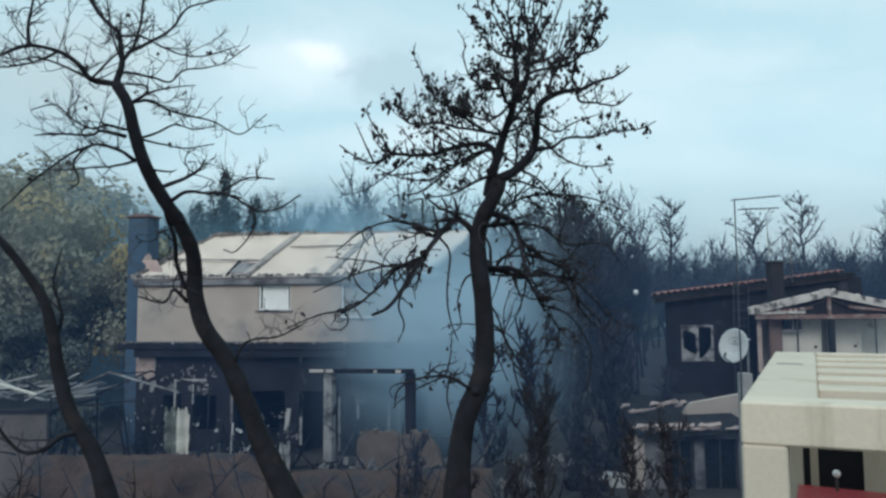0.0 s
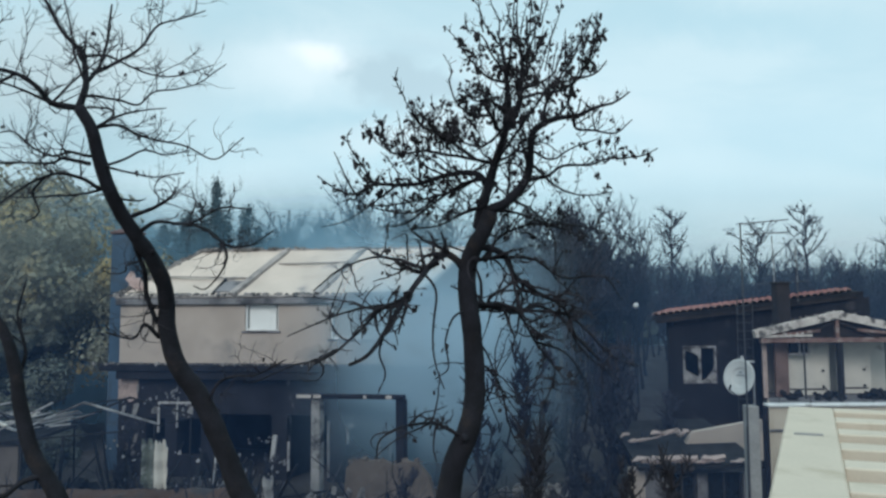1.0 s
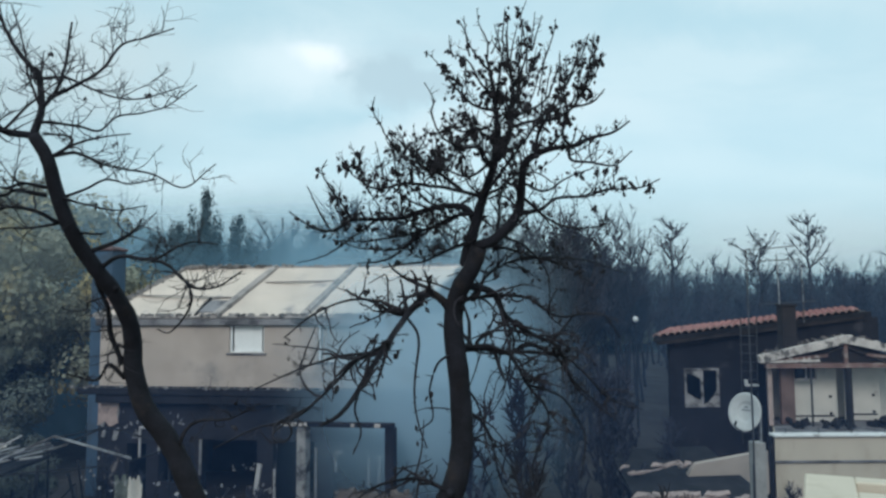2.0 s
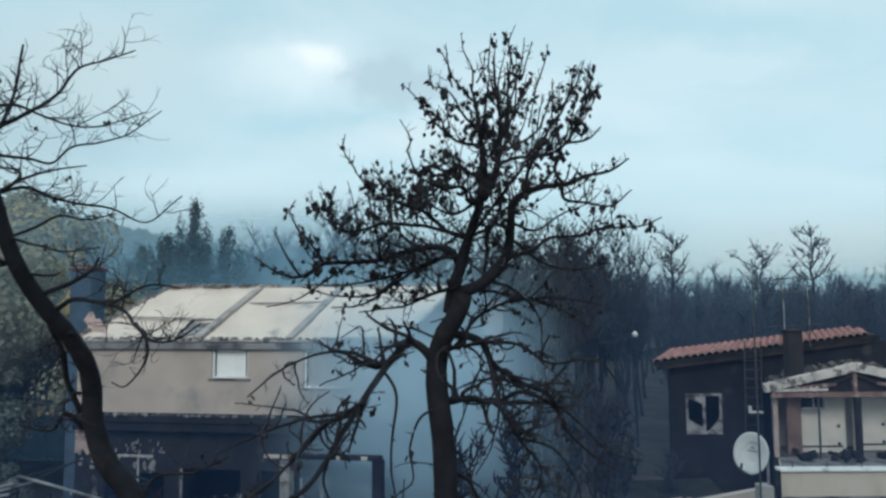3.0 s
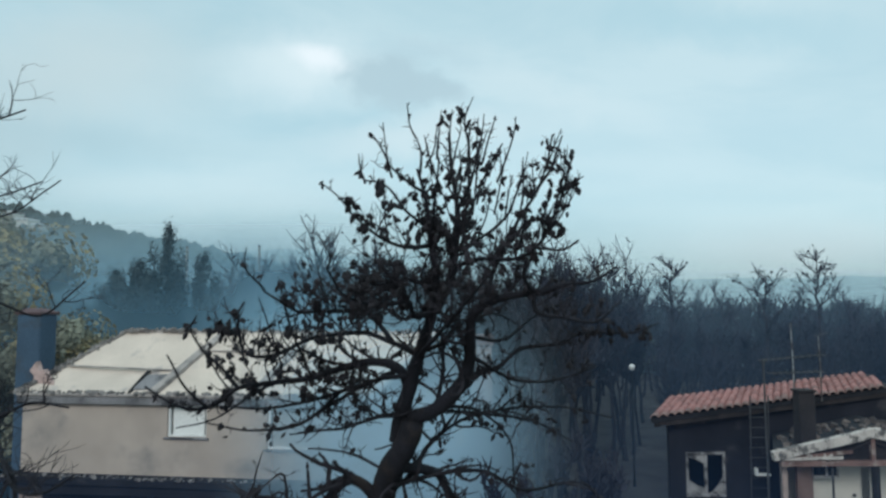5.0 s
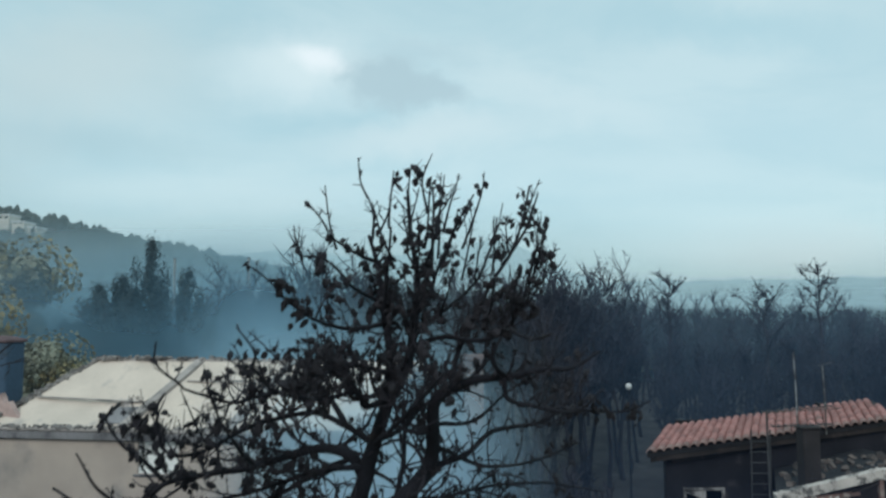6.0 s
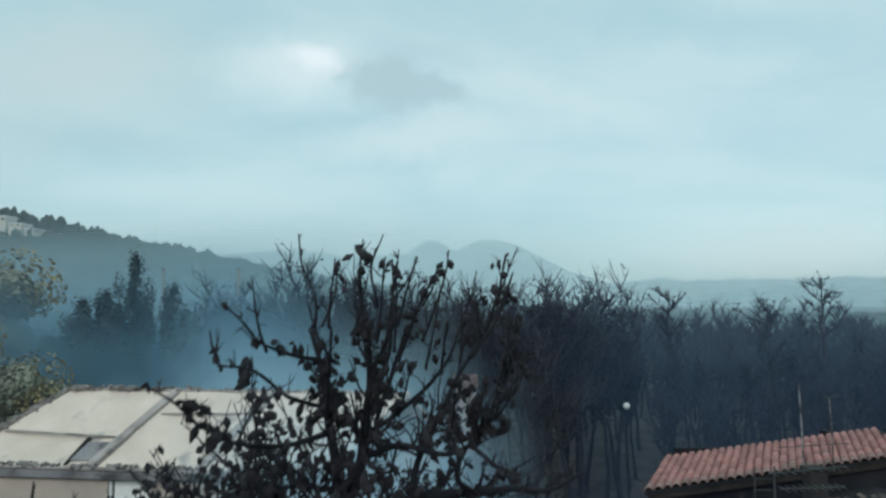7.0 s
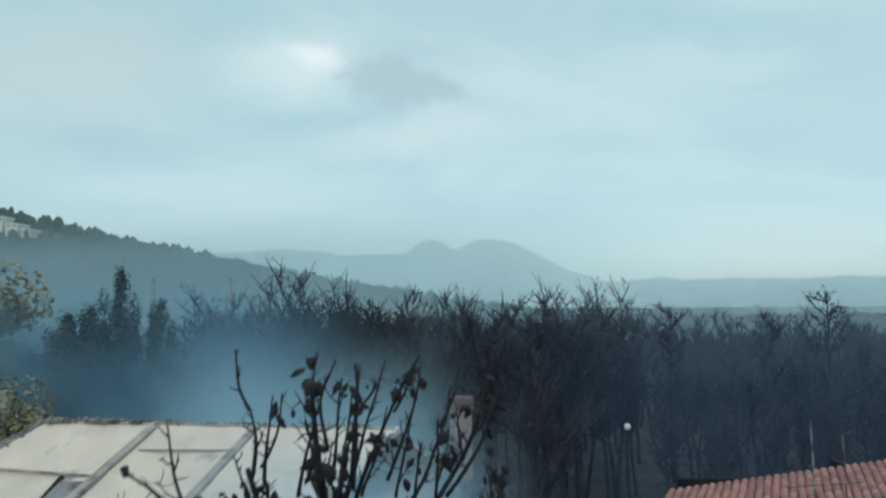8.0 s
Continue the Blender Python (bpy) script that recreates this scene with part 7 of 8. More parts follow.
def burnt_shrubs():
    rng = random.Random(61)
    k = wood_tree(131, 4.2, 0.03, 1, 0.9, 8)
    k["label"], k["group"] = "dense burnt shrub, black and leafless", "burnt shrubs"
    k.name = "burnt_shrub"
    k["category"] = "shrub"
    first = True
    for x, y, sc in ((0.2, 15.9, 0.6), (1.5, 17.0, 0.6), (2.3, 18.4, 0.95), (3.9, 20.2, 0.6), (4.6, 21.6, 0.55), (4.2, 23.5, 0.7), (5.6, 25.0, 1.15), (1.5, 24.5, 1.2), (3.2, 26.5, 1.35),
                     (6.6, 27.5, 1.35), (7.6, 29.0, 1.3), (5.0, 29.0, 1.5), (2.5, 30.0, 1.5), (7.8, 26.0, 0.9), (-1.0, 20.5, 0.6), (6.0, 19.0, 0.8), (4.4, 17.2, 0.7), (9.0, 39.0, 1.0), (3.3, 39.3, 1.35), (4.5, 38.6, 1.4), (5.6, 39.6, 1.3), (16.0, 43.0, 0.8), (22.0, 45.0, 0.9), (6.8, 43.0, 1.0), (-9.5, 24.5, 0.6), (-11.0, 26.0, 0.7), (-5.5, 24.0, 0.5), (-7.0, 21.5, 0.45), (-13.5, 23.5, 0.7), (11.4, 24.15, 0.5)):
        m = pose(x, y, ground_height(x, y) - 0.05, 0, 0, rng.uniform(0, 360)) @ Matrix.Diagonal((sc, sc, sc, 1))
        if first:
            k.matrix_basis, first = m, False
        else:
            copy_thing(k, m).scale = (sc, sc, sc)


burnt_shrubs()


# the taller bare tree that stands out above the terracotta roof
def lone_tree(x, y, fork, top, spread, seed):
    """A bare stem with boughs that leave it one above the other and end in thin twigs."""
    rng = random.Random(seed)
    t = thing("bare_tree", "tall bare tree with an open crown of thin twigs", "tree")
    zs = [-0.3, 0.3 * fork, 0.6 * fork, 0.85 * fork] + [fork + (top - fork) * i / 5 for i in range(6)]
    stem = [Vector((x + rng.gauss(0, 0.05), y + rng.gauss(0, 0.05), z)) for z in zs]
    s = Shape()
    s.tube(stem, [0.17, 0.14, 0.12, 0.105, 0.09, 0.075, 0.06, 0.045, 0.032, 0.02], 8)
    part("trunk", s, FOREST, t)
    crown = Shape()
    for i in range(13):
        a = 2.4 * i + rng.uniform(-0.3, 0.3)
        j = 4 + i * 5 // 13
        reach = spread * rng.uniform(0.65, 1.1) * (1.1 - 0.14 * (j - 4))
        d = Vector((math.cos(a) * reach, math.sin(a) * reach, reach * rng.uniform(0.45, 1.0)))
        way = twig_way(stem[j], d, d.length, rng, 0.05, 7, 0.16)
        s = Shape()
        s.tube(way, [0.045 * (1 - 0.1 * q) for q in range(8)], 6, False)
        part("limb", s, FOREST, t)
        for b in range(15):
            q = rng.randint(1, 7)
            w = twig_way(way[q], d.normalized() + Vector((rng.gauss(0, 0.7), rng.gauss(0, 0.7), rng.gauss(0.3, 0.5))), rng.uniform(0.3, 0.8), rng, 0.15, 4, 0.3)
            crown.tube(w, [0.024, 0.021, 0.018, 0.014, 0.01], 4, False)
            if rng.random() < 0.35:
                small_leaf(crown, w[-1], rng.uniform(0.12, 0.2), rng)
    tagged(part("crown", crown, FORESTTWIG, t, "thin twigs with a few leaves"), kind="stuff")


lone_tree(25.7, 50.2, 9.8, 13.4, 1.7, 140)
lone_tree(14.9, 46.0, 9.4, 12.6, 1.3, 143)
lone_tree(22.2, 50.0, 8.0, 12.2, 2.3, 146)


# ---- leafy trees ----
def leafy_tree(name, label, seed, height, spread, leaf_mat, clumps, per, size, category="tree", spire=False):
    rng = random.Random(seed)
    trunk, crown = Shape(), Shape()
    way = [Vector((0, 0, -0.3))]
    for i in range(6):
        way.append(way[-1] + Vector((rng.gauss(0, 0.1), rng.gauss(0, 0.1), 1)) * (height * 0.11))
    trunk.tube(way, [0.03 * height * (1 - 0.09 * i) for i in range(7)], 7)
    for i in range(clumps):
        a, e = rng.uniform(0, 6.28), rng.random() ** 0.7
        rr = spread * math.sqrt(rng.random()) * (1 - 0.55 * max(0, e - 0.45))
        c = Vector((rr * math.cos(a), rr * math.sin(a), height * (0.25 + 0.7 * e)))
        if spire:      # upright plumes standing side by side
            pa, pr = 2.4 * (i % 8), 0.42 * (i % 8) ** 0.75
            tip = height * (0.98 - 0.075 * pr - 0.03 * (i % 3))
            c = Vector((pr * math.cos(pa) * (0.5 + 0.5 * e), pr * math.sin(pa) * (0.5 + 0.5 * e), height * 0.3 + (tip - height * 0.3) * e))
        if i % 3 == 0:
            trunk.tube([way[4], (way[4] + c) * 0.5 + Vector((0, 0, -0.2)), c], [0.012 * height, 0.007 * height, 0.02], 5, False)
        cr = rng.choice((0.07, 0.1, 0.13, 0.19)) * height * (0.85 * (1.25 - e) if spire else 1.0)
        for j in range(per):
            d = Vector((rng.gauss(0, 1), rng.gauss(0, 1), rng.gauss(0, 0.8)))
            d = d.normalized() * cr * (rng.uniform(0.55, 1.0) if spire else 1 - 0.3 * rng.random() ** 2)
            if spire:
                d.z *= 1.9
            elif d.z < -0.3 * cr:      # clumps are full above and ragged below
                d *= rng.uniform(0.5, 1.0)
            small_leaf(crown, c + d, size * rng.uniform(0.7, 1.4), rng, d.normalized())
    e = thing(name, label, category)
    part("trunk", trunk, FOREST, e)
    tagged(part("crown", crown, leaf_mat, e), kind="stuff")
    return e


def leafy_trees():
    rng = random.Random(9)
    a = leafy_tree("leafy_tree", "olive-green tree with browned scorched crown", 51, 9.0, 3.4, OLIVE, 32, 620, 0.195)
    b = leafy_tree("leafy_tree", "bushy dark green tree behind the garden", 52, 8.0, 3.6, PINE, 32, 580, 0.18)
    c = leafy_tree("shrub", "low scorched green shrub", 53, 2.6, 1.5, PINE, 18, 260, 0.09, "shrub")
    a.matrix_basis = pose(-21.4, 37, 0) @ Matrix.Diagonal((1.3, 1.3, 1.35, 1))
    b.matrix_basis = pose(-22.6, 41, 0) @ Matrix.Diagonal((1.2, 1.2, 1.3, 1))
    c.matrix_basis = pose(-15.5, 28.5, 0)
    for x, y, k, sc in ((-16.4, 38.4, a, 1.0), (-26.0, 39.5, a, 1.4), (-25.0, 44.5, a, 1.35), (-29.5, 44, b, 1.5), (-27.0, 50.0, a, 1.7), (-33, 49, a, 1.6), (-31.5, 53, b, 1.3),
                        (-19.2, 33.0, b, 0.75), (-24.5, 34.5, a, 0.8), (-28.5, 38.5, a, 1.25), (-37, 56, b, 1.7), (-34.5, 59, a, 1.6), (-33, 42, b, 1.4),
                        (-17.8, 30.0, c, 1.1), (-13.9, 27.0, c, 0.8), (-19.6, 28.0, c, 1.0)):
        m = pose(x, y, ground_height(x, y), 0, 0, rng.uniform(0, 360)) @ Matrix.Diagonal((sc, sc, sc, 1))
        copy_thing(k, m).scale = (sc, sc, sc)
    # tall feathery trees close behind the burnt house
    d = leafy_tree("feathery_tree", "tall feathery blue-grey tree in the smoke", 54, 13.0, 6.0, FEATHER, 90, 120, 0.15, spire=True)
    d.matrix_basis = pose(-14.1, 45.5, 0) @ Matrix.Diagonal((0.75, 0.75, 1.13, 1))
    for x, y, sx, sz in ((-12.2, 46.0, 0.85, 1.0), (-16.4, 47.0, 0.9, 0.98), (-10.2, 47.5, 1.0, 0.86),
                         (-19.2, 50.0, 1.1, 0.95)):
        m = pose(x, y, ground_height(x, y), 0, 0, rng.uniform(0, 360)) @ Matrix.Diagonal((sx, sx, sz, 1))
        copy_thing(d, m).scale = (sx, sx, sz)


leafy_trees()


def far_woods():
    """Woods on the plain and over the ridge, too far to be counted."""
    rng = random.Random(77)
    s = Shape()
    n = 0
    while n < 5200:
        y = 95 + 330 * rng.random() ** 1.4
        x = rng.uniform(-0.75 * y - 20, 0.85 * y + 20)
        if y < 105 and x > -5:
            continue
        if 296 < y < 312 and -190 < x < -158:
            continue
        z = ground_height(x, y)
        h, r = rng.uniform(4.5, 8.0), rng.uniform(1.5, 3.0)
        k = 7
        vs = [(x, y, z)]
        for lev, (rr, zz) in enumerate(((0.9, 0.25), (1.0, 0.5), (0.7, 0.78), (0.3, 0.97))):
            for i in range(k):
                a = 6.28 * (i + 0.5 * lev) / k
                q = r * rr * rng.uniform(0.6, 1.25)
                vs.append((x + q * math.cos(a), y + q * math.sin(a), z + h * (zz + rng.uniform(-0.08, 0.1))))
        fs = []
        for lev in range(3):
            for i in range(k):
                a, b = 1 + lev * k + i, 1 + lev * k + (i + 1) % k
                fs += [(a, b, b + k), (a, b + k, a + k)]
        fs.append(tuple(1 + 3 * k + i for i in range(k)))
        s.add(vs, fs)
        n += 1
    me = bpy.data.meshes.new("far_woods")
    me.from_pydata(s.v, [], s.f)
    me.materials.append(FARWOOD)
    tagged(new("far_woods", me), "dark woods covering the plain and the ridge", "woods", kind="stuff")


far_woods()
# ---- clutter in the burnt garden ----
def garden():
    rng = random.Random(4)
    # collapsed shed frame
    f = thing("shed_frame", "bent bare frame of a burnt shed with pale rafters", "shed")
    for y, dz in ((21.6, 0.0), (24.6, -0.25)):
        for a, b in (((-11.9, y, 3.2 + dz), (-10.15, y, 3.95 + dz)), ((-10.15, y, 3.95 + dz), (-8.1, y + 0.2, 3.3 + dz))):
            s = Shape()
            s.bar(a, b, 0.045, 0.06)
            part("rafter", s, GALV if y < 22 else SOOTWOOD, f)
        for x in (-11.9, -8.15):
            s = Shape()
            s.bar((x, y, -0.2), (x + rng.gauss(0, 0.12), y, 3.25 + dz), 0.05)
            part("post", s, SOOTWOOD, f)
    for x, z in ((-11.9, 3.15), (-10.15, 3.9), (-8.1, 3.25)):
        s = Shape()
        s.bar((x, 21.6, z), (x, 24.8, z - 0.25), 0.04)
        part("purlin", s, SOOTWOOD, f)
    s = Shape()
    s.bar((-12.6, 21.5, 2.85), (-8.6, 21.6, 3.15), 0.04)
    part("tie", s, SOOTWOOD, f)
    # fallen boards, sheets and sticks of the ruin, one by one
    for i in range(95):
        x, y = rng.uniform(-13.2, -4.6), rng.uniform(22.3, 26.2)
        z0 = ground_height(x, y)
        ln, a = rng.uniform(0.5, 2.6), rng.uniform(0, 6.28)
        lean = rng.uniform(0.15, 1.35)
        d = Vector((math.cos(a) * math.cos(lean), 0.5 * math.sin(a) * math.cos(lean), math.sin(lean))) * ln
        s = Shape()
        s.bar((0, 0, 0.02), tuple(d), rng.uniform(0.04, 0.2), rng.uniform(0.03, 0.06))
        pale = rng.random() < 0.13
        o = part("fallen_board", s, SCORCHED if pale else SOOTWOOD)
        o.location = (x, y, z0)
        tagged(o, "scorched pale board fallen in the ruins" if pale else "charred board fallen in the ruins", "board", "fallen boards")
    # a shrivelled climber with whitened leaves before the ground floor
    for x, y, h in ((-7.3, 24.6, 2.4), (-6.6, 24.9, 1.8), (-10.6, 25.6, 3.2)):
        t = thing("withered_shrub", "withered shrub with whitened ashen leaves", "shrub", "withered shrubs")
        tw, lv = Shape(), Shape()
        for j in range(16):
            w = twig_way(Vector((x, y, 0)), Vector((rng.gauss(0, 0.35), rng.gauss(0, 0.3), 1)), h * rng.uniform(0.6, 1.1), rng, 0.05, 7, 0.3)
            tw.tube(w, [0.02 * (1 - 0.1 * q) for q in range(8)], 4, False)
            for q in range(26):
                if rng.random() < 0.07:
                    small_leaf(lv, w[rng.randint(3, 7)] + Vector((rng.gauss(0, 0.15), rng.gauss(0, 0.15), rng.gauss(0, 0.12))), rng.uniform(0.09, 0.2), rng)
        part("stem", tw, TWIG, t)
        tagged(part("foliage", lv, SCORCHED, t, "ashen leaves"), kind="stuff")
    # heap of fallen battens on a low roof
    sh = thing("low_shed", "low shed with a dull plastered wall and fallen roof battens", "shed")
    s = Shape()
    s.box(-17.5, -12.0, 21.6, 21.85, -0.3, 2.75)
    part("wall", s, DULL, sh, "dull brown plastered wall")
    s = Shape()
    s.box(-17.6, -11.8, 21.5, 24.5, 2.76, 2.86)
    part("roof_slab", s, SOOTWOOD, sh)
    for i in range(52):
        x, y = rng.uniform(-17.3, -11.9), rng.uniform(21.5, 23.8)
        a = rng.choice((rng.uniform(0.1, 0.7), rng.uniform(0.1, 0.7), rng.uniform(2.6, 3.0)))
        ln = rng.uniform(0.8, 2.1)
        z = 2.92 + rng.uniform(0, 0.45)
        s = Shape()
        s.bar((x, y, z), (x + math.cos(a) * ln, y + 0.3, z + abs(math.sin(a)) * ln * rng.uniform(0.3, 0.9)), rng.uniform(0.07, 0.13), 0.05)
        part("batten", s, rng.choice((SCORCHED, DOORWHITE, GREYBEAM, SOOTWOOD, GALV)), sh)
    # torn sheets hanging over the bank, and a leaning board
    def torn(name, x, y, z, w, h, mat, label, seed):
        r2 = random.Random(seed)
        s = Shape()
        nx, nz = 7, 10
        vs = []
        for side in (0, 0.03):
            for k in range(nz + 1):
                inset = [r2.uniform(0, 0.16) * w * (1 if k in (0, nz) else 0.5) for _ in (0, 1)]
                for q in range(nx + 1):
                    a = q / nx
                    px = -w / 2 + inset[0] + (w - inset[0] - inset[1]) * a
                    pz = h * k / nz + (r2.uniform(-0.12, 0.1) * h if k in (0, nz) else 0)
                    vs.append((px, side + 0.05 * math.sin(7 * a + seed) + 0.02 * math.sin(5 * k), pz))
        n = (nx + 1) * (nz + 1)
        fs = []
        for k in range(nz):
            for q in range(nx):
                v = k * (nx + 1) + q
                fs += [(v, v + 1, v + nx + 2, v + nx + 1), (n + v + nx + 1, n + v + nx + 2, n + v + 1, n + v)]
        edge = list(range(nx + 1)) + [k * (nx + 1) + nx for k in range(1, nz + 1)] + [nz * (nx + 1) + q for q in range(nx - 1, -1, -1)] + [k * (nx + 1) for k in range(nz - 1, 0, -1)]
        for a, b in zip(edge, edge[1:] + edge[:1]):
            fs.append((a, n + a, n + b, b))
        s.add(vs, fs)
        ob = part(name, s, mat)
        ob.location = (x, y, z)
        tagged(ob, label, "sheet", "torn sheets")

    torn("torn_sheet", -7.86, 21.50, 1.55, 0.42, 1.25, DOORWHITE, "torn white sheet hanging in the ruins", 3)
    torn("torn_sheet", -8.22, 21.56, 1.55, 0.42, 1.25, MOULD, "mildewed green-grey sheet hanging in the ruins", 5)
    torn("torn_sheet", -4.8, 21.50, 1.0, 0.34, 0.8, FLAKED, "scrap of flaked white board in the ruins", 8)
    # broken branches lying and standing in the ruins
    for i in range(70):
        x, y = rng.uniform(-13.0, 1.5), rng.uniform(21.3, 23.6)
        s = Shape()
        a = rng.uniform(0, 6.28)
        w = twig_way(Vector((0, 0, 0.0)), Vector((math.cos(a), 0.4 * math.sin(a), rng.uniform(0.1, 1.4))), rng.uniform(0.8, 2.2), rng, 0.0, 8, 0.3)
        w = [Vector((q.x, q.y, max(q.z, 0.02))) for q in w]
        r = rng.uniform(0.015, 0.04)
        s.tube(w, [r * (1 - 0.09 * q) for q in range(9)], 5)
        ob = part("broken_branch", s, rng.choice((BARK, BARK, ASHBARK)))
        ob.location = (x, y, 1.45 - 0.5 * smooth01(-6.0, -5.0, x) if y < 21.9 else ground_height(x, y))
        tagged(ob, "broken branch lying in the burnt garden", "branch", "broken branches")
    # rails, stumps, sticks
    for i in range(46):
        x, y = rng.uniform(-13, 4.5), rng.uniform(18.5, 20.9)
        s = Shape()
        w = twig_way(Vector((0, 0, -0.1)), Vector((rng.gauss(0, 0.35), rng.gauss(0, 0.3), 1)), rng.uniform(1.0, 2.8), rng, 0.05, 6, 0.2)
        s.tube(w, [0.035 * (1 - 0.12 * q) for q in range(7)], 5)
        for b in range(6):
            j = rng.randint(1, 5)
            w2 = twig_way(w[j], Vector((rng.gauss(0, 1), rng.gauss(0, 1), 0.6)), rng.uniform(0.3, 0.9), rng, 0.1, 4)
            s.tube(w2, [0.014, 0.012, 0.01, 0.008, 0.004], 4, False)
        ob = part("charred_sapling", s, TWIG)
        ob.location = (x, y, ground_height(x, y))
        tagged(ob, "burnt sapling with bare side shoots", "sapling", "burnt saplings")
    for i in range(30):
        x, y = rng.uniform(-13, 6), rng.uniform(22, 27.2)
        s = Shape()
        for q in range(9):
            s.chunk((rng.gauss(0, 0.35), rng.gauss(0, 0.3), rng.uniform(0, 0.35)), rng.uniform(0.06, 0.22), rng)
        ob = part("rubble_heap", s, SOOTWOOD if i % 3 else RUBBLE)
        ob.location = (x, y, ground_height(x, y))
        tagged(ob, "heap of ashy rubble in the burnt garden", "rubble", "rubble heaps")
    # pale tarpaulin crumpled on the ground by the lean-to
    s = Shape()
    vs, fs = [], []
    for a in range(13):
        for b in range(9):
            u, v = a / 12, b / 8
            e = math.sin(math.pi * u) * math.sin(math.pi * v)
            vs.append((1.3 * (u - 0.5), 0.9 * (v - 0.5), 0.02 + e ** 0.6 * (0.42 + 0.28 * noise.noise((u * 4, v * 4, 1.7)))))
    for a in range(12):
        for b in range(8):
            k = a * 9 + b
            fs.append((k, k + 9, k + 10, k + 1))
    s.add(vs, fs)
    ob = part("tarpaulin", s, SCORCHED)
    ob.location = (5.55, 23.2, ground_height(5.55, 23.2))
    tagged(ob, "pale crumpled tarpaulin on the burnt ground", "tarpaulin")
    # earth bank along the garden
    s = Shape()
    n = 90
    vs, fs = [], []
    for i in range(n + 1):
        x = -12.2 + 13.6 * i / n
        h = 1.55 - 0.52 * smooth01(-6.0, -5.0, x) + 0.07 * noise.noise((x * 1.1, 2.2, 0)) + 0.05 * noise.noise((x * 4.3, 0, 5))
        for j, (y, k) in enumerate(((19.3, -0.25), (20.2, 0.12), (20.75, 0.55), (21.1, 0.93), (21.35, 1.0), (21.6, 0.97), (22.0, -0.2))):
            bump = 0.12 * noise.noise((x * 1.7, y * 2.0, 9)) + 0.05 * noise.noise((x * 6, y * 6, 3))
            vs.append((x, y + (bump if 0 < j < 6 else 0), h * k + (0.6 * bump if 0 < j < 4 else 0)))
    for i in range(n):
        for j in range(6):
            a = i * 7 + j
            fs.append((a, a + 7, a + 8, a + 1))
    s.add(vs, fs)
    tagged(part("earth_bank", s, EARTH, smooth=True), "scorched brown earth bank along the garden", "bank", kind="structure")


garden()


def street_lamp():
    l = thing("street_lamp", "white globe lamp on a dark post among burnt trees", "lamp", m=pose(12.2, 44.8, 0))
    s = Shape()
    s.tube([(0, 0, -0.2), (0, 0, 0.6), (0, 0, 6.3)], [0.09, 0.06, 0.045], 8)
    part("post", s, SOOTWOOD, l)
    s = Shape()
    rings, seg = 8, 14
    vs, fs = [], []
    for i in range(rings + 1):
        a = math.pi * i / rings
        for j in range(seg):
            b = 2 * math.pi * j / seg
            vs.append((0.17 * math.sin(a) * math.cos(b), 0.17 * math.sin(a) * math.sin(b), 6.5 + 0.18 * math.cos(a)))
    for i in range(rings):
        for j in range(seg):
            fs.append((i * seg + j, i * seg + (j + 1) % seg, (i + 1) * seg + (j + 1) % seg, (i + 1) * seg + j))
    s.add(vs, fs)
    part("globe", s, LAMPWHITE, l, "white opal globe", smooth=True)


street_lamp()


def far_house_and_poles():
    for x, y, w, h, z in ((-181.0, 308, 5.0, 2.2, 47.6), (-173.5, 306, 5.0, 0.9, 45.6), (-167.0, 305, 3.4, 0.5, 43.6)):
        t = thing("hillside_house", "small white house high on the wooded ridge", "house", "houses on the ridge")
        s = Shape()
        s.box(x - w / 2, x + w / 2, y - 8, y, z - 4, z + h, 0.05)
        part("wall", s, DOORWHITE, t)
        s = Shape()
        s.box(x - w / 2 - 0.4, x + w / 2 + 0.4, y - 8.4, y + 0.3, z + h, z + h + 0.5, 0.05)
        part("roof", s, WHITE, t)
        for k in range(2):
            s = Shape()
            s.box(x - w / 4 + k * w / 2 - 0.6, x - w / 4 + k * w / 2 + 0.6, y - 8.08, y - 8.01, z + h * 0.35, z + h * 0.75)
            part("window", s, GLASSDARK, t)
    for x, y, h in ((-18.5, 60.5, 14.5), (-12.8, 60.5, 14.6)):
        p = thing("utility_pole", "pale utility pole in the smoke", "pole", "utility poles", m=pose(x, y, ground_height(x, y)))
        s = Shape()
        s.tube([(0, 0, -0.3), (0, 0, h)], [0.16, 0.11], 8)
        part("shaft", s, PILLARGREY, p)
        s = Shape()
        s.tube([(0, 0, h), (0, 0, h + 0.12)], [0.13, 0.1], 8)
        part("cap", s, GALV, p)
    # plastered chimney beyond the burnt house
    c = thing("plastered_chimney", "pinkish plastered chimney shaft among the burnt trees", "chimney", m=pose(3.6, 41.0, 0))
    s = Shape()
    s.box(-0.5, 0.5, 0, 0.9, -0.3, 7.9, 0.03)
    part("shaft", s, material("pinkish_plaster", (0.24, 0.18, 0.16), 0.9, 0.15, 1.0, 30, 0.2, stain=(0.2, 0.15, 0.13), stain_scale=1.0), c)
    s = Shape()
    s.box(-0.58, 0.58, -0.08, 0.98, 7.91, 8.5, 0.03)
    part("cap", s, BRICKRED, c, "reddish cap")


far_house_and_poles()
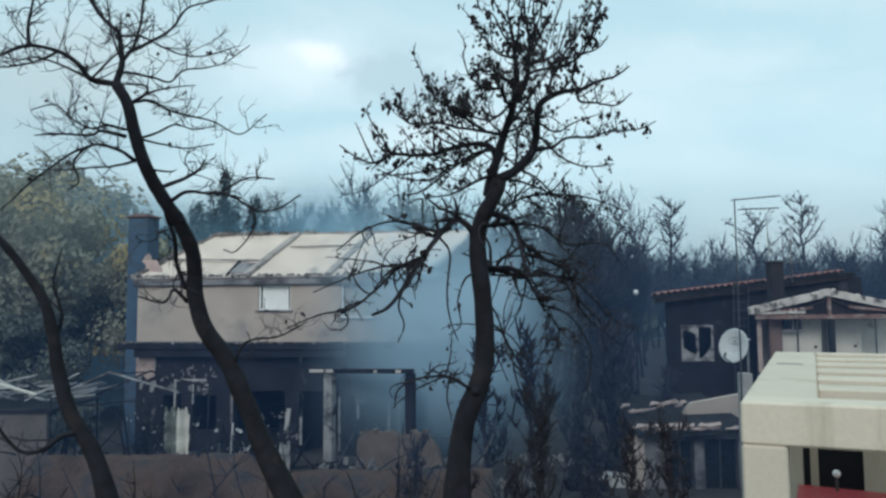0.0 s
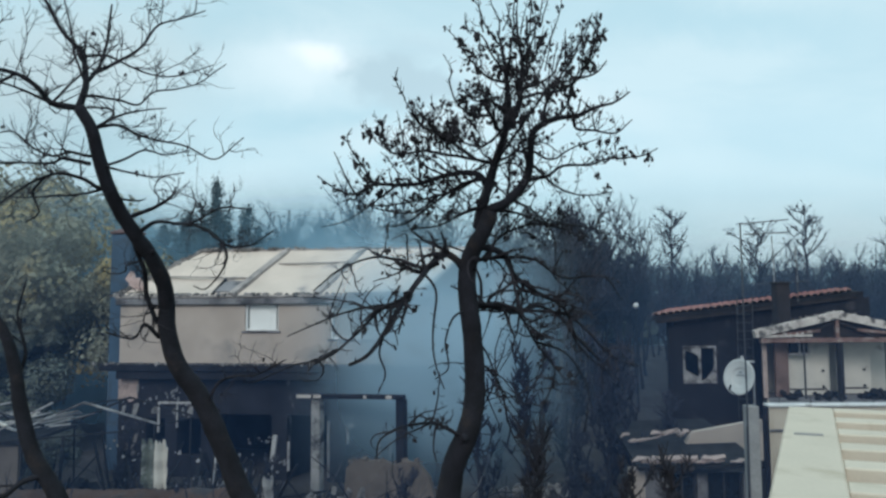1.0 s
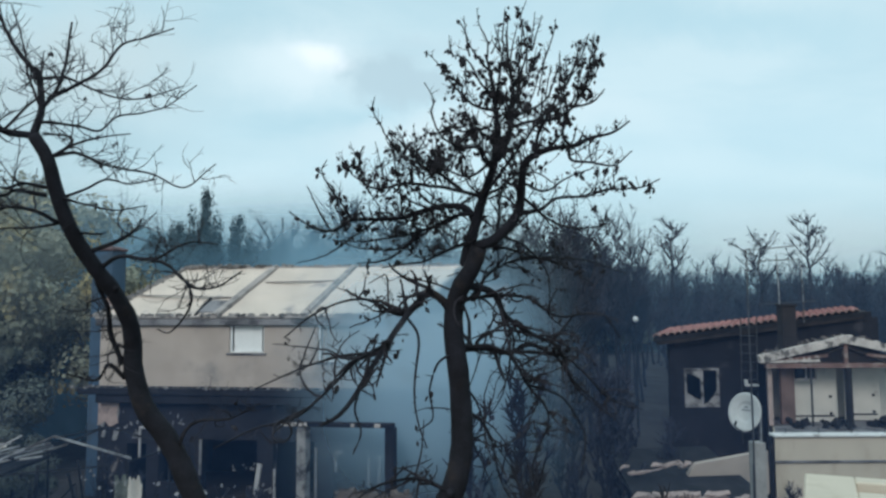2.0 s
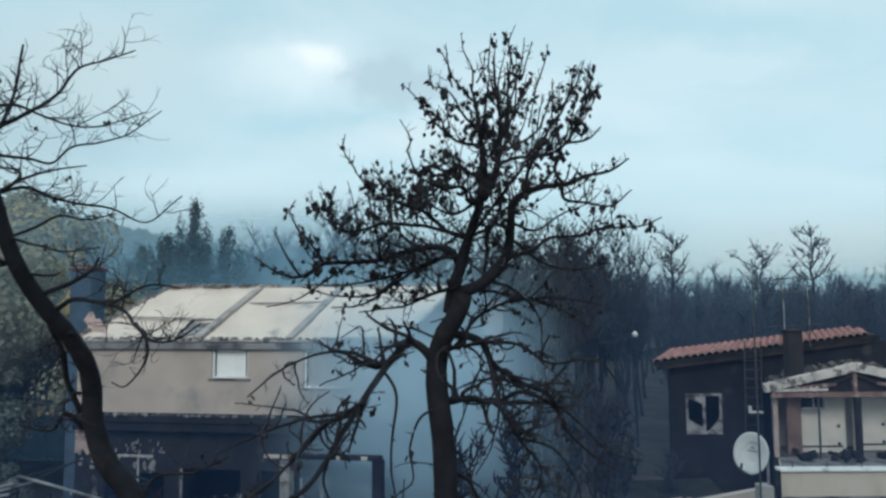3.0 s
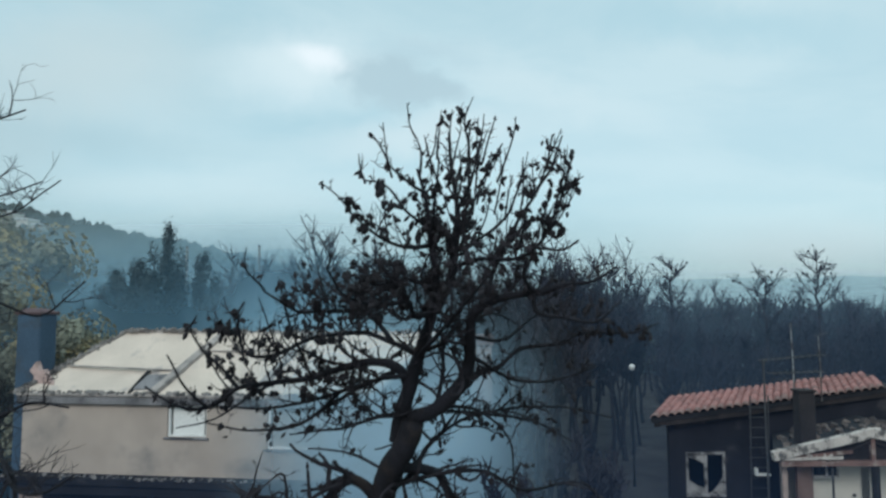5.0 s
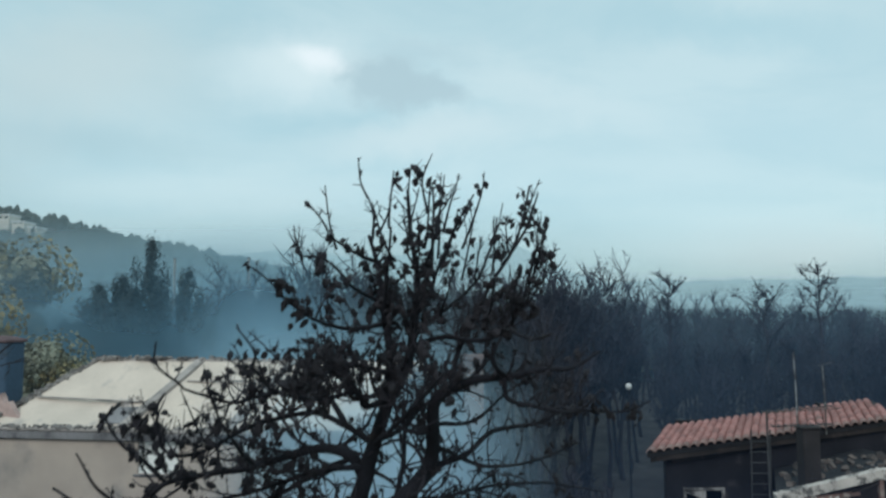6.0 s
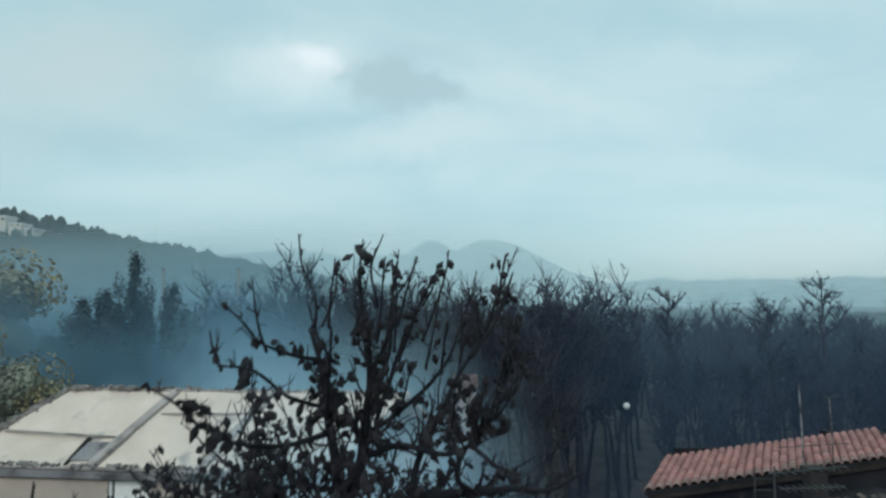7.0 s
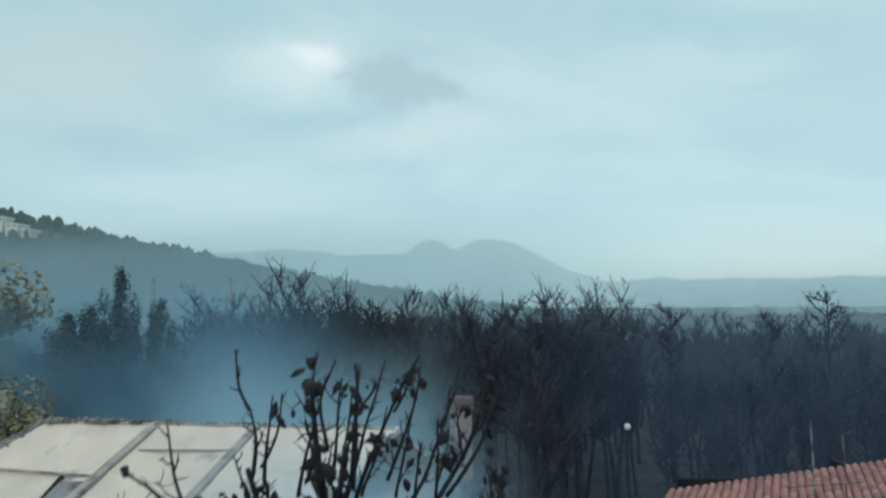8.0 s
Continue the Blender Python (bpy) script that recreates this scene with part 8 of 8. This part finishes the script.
# ---- smoke and haze ----
def veil(label, y, x0, x1, z0, z1, color, density, scale, low, high, seed, fade=(0.3, 0.35), bow=2.0):
    """A drifting sheet of thin smoke, also used for haze, bellied like a sail."""
    nx, nz = 28, 14
    vs, fs, uvs = [], [], []
    for j in range(nz + 1):
        for i in range(nx + 1):
            a, b = i / nx, j / nz
            d = bow * (math.sin(math.pi * a) * 0.6 + noise.noise((a * 3, b * 2, seed)) * 0.8)
            vs.append((x0 + (x1 - x0) * a, y + d, z0 + (z1 - z0) * b))
            uvs.append((a, b))
    for j in range(nz):
        for i in range(nx):
            k = j * (nx + 1) + i
            fs.append((k, k + 1, k + nx + 2, k + nx + 1))
    me = bpy.data.meshes.new("smoke")
    me.from_pydata(vs, [], fs)
    me.shade_smooth()
    layer = me.uv_layers.new(name="UVMap")
    for lp in me.loops:
        layer.data[lp.index].uv = uvs[lp.vertex_index]
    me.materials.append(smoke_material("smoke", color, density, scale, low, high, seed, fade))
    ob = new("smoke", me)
    tagged(ob, label, "smoke", kind="stuff")


BLUE = (0.19, 0.36, 0.49)
veil("pale blue smoke curling past the end of the burnt house", 26.4, -6.0, 6.2, -1.5, 11.3, (0.50, 0.73, 0.90), 0.82, 0.22, 0.10, 0.5, 1, (0.45, 0.45), 0.8)
veil("blue smoke billowing behind the burnt house", 36.2, -10.5, 5.2, -4, 13.0, (0.42, 0.63, 0.75), 0.86, 0.15, 0.12, 0.5, 8, (0.36, 0.42), 0.6)
# added blue sheet: lifts and cools the dark tones behind it
veil("thin blue smoke sheet added to lift the garden's dark tones", 19.4, -24, 22, -4, 10, (0.08, 0.16, 0.34), 0.155, 0.12, -0.2, 0.5, 11, (0.15, 0.42), 0.4)
veil("blue smoke hanging before the feathery trees", 41.0, -38, 1.5, -5, 16.2, (0.21, 0.39, 0.53), 0.95, 0.10, 0.12, 0.58, 2, (0.25, 0.42), 1.0)
veil("blue smoke among the trees", 58.0, -64, -4, -6, 18.5, BLUE, 0.74, 0.06, 0.15, 0.6, 3, (0.22, 0.42))
# from here on, added sheets imitate haze in the air, paling what lies behind
veil("thin haze in front of the green trees", 31.5, -46, -7.5, 3.5, 22, (0.38, 0.45, 0.49), 0.26, 0.12, 0.0, 0.5, 7, (0.3, 0.4), 0.6)
veil("thin haze over the burnt wood", 37.9, 1.5, 64, -6, 17, (0.13, 0.23, 0.38), 0.19, 0.05, 0.0, 0.5, 4, (0.2, 0.42), 0.3)
veil("haze hanging between the burnt trees", 56.0, -3.5, 80, 3, 18, (0.26, 0.38, 0.46), 0.16, 0.05, 0.0, 0.5, 9, (0.1, 0.45), 1)
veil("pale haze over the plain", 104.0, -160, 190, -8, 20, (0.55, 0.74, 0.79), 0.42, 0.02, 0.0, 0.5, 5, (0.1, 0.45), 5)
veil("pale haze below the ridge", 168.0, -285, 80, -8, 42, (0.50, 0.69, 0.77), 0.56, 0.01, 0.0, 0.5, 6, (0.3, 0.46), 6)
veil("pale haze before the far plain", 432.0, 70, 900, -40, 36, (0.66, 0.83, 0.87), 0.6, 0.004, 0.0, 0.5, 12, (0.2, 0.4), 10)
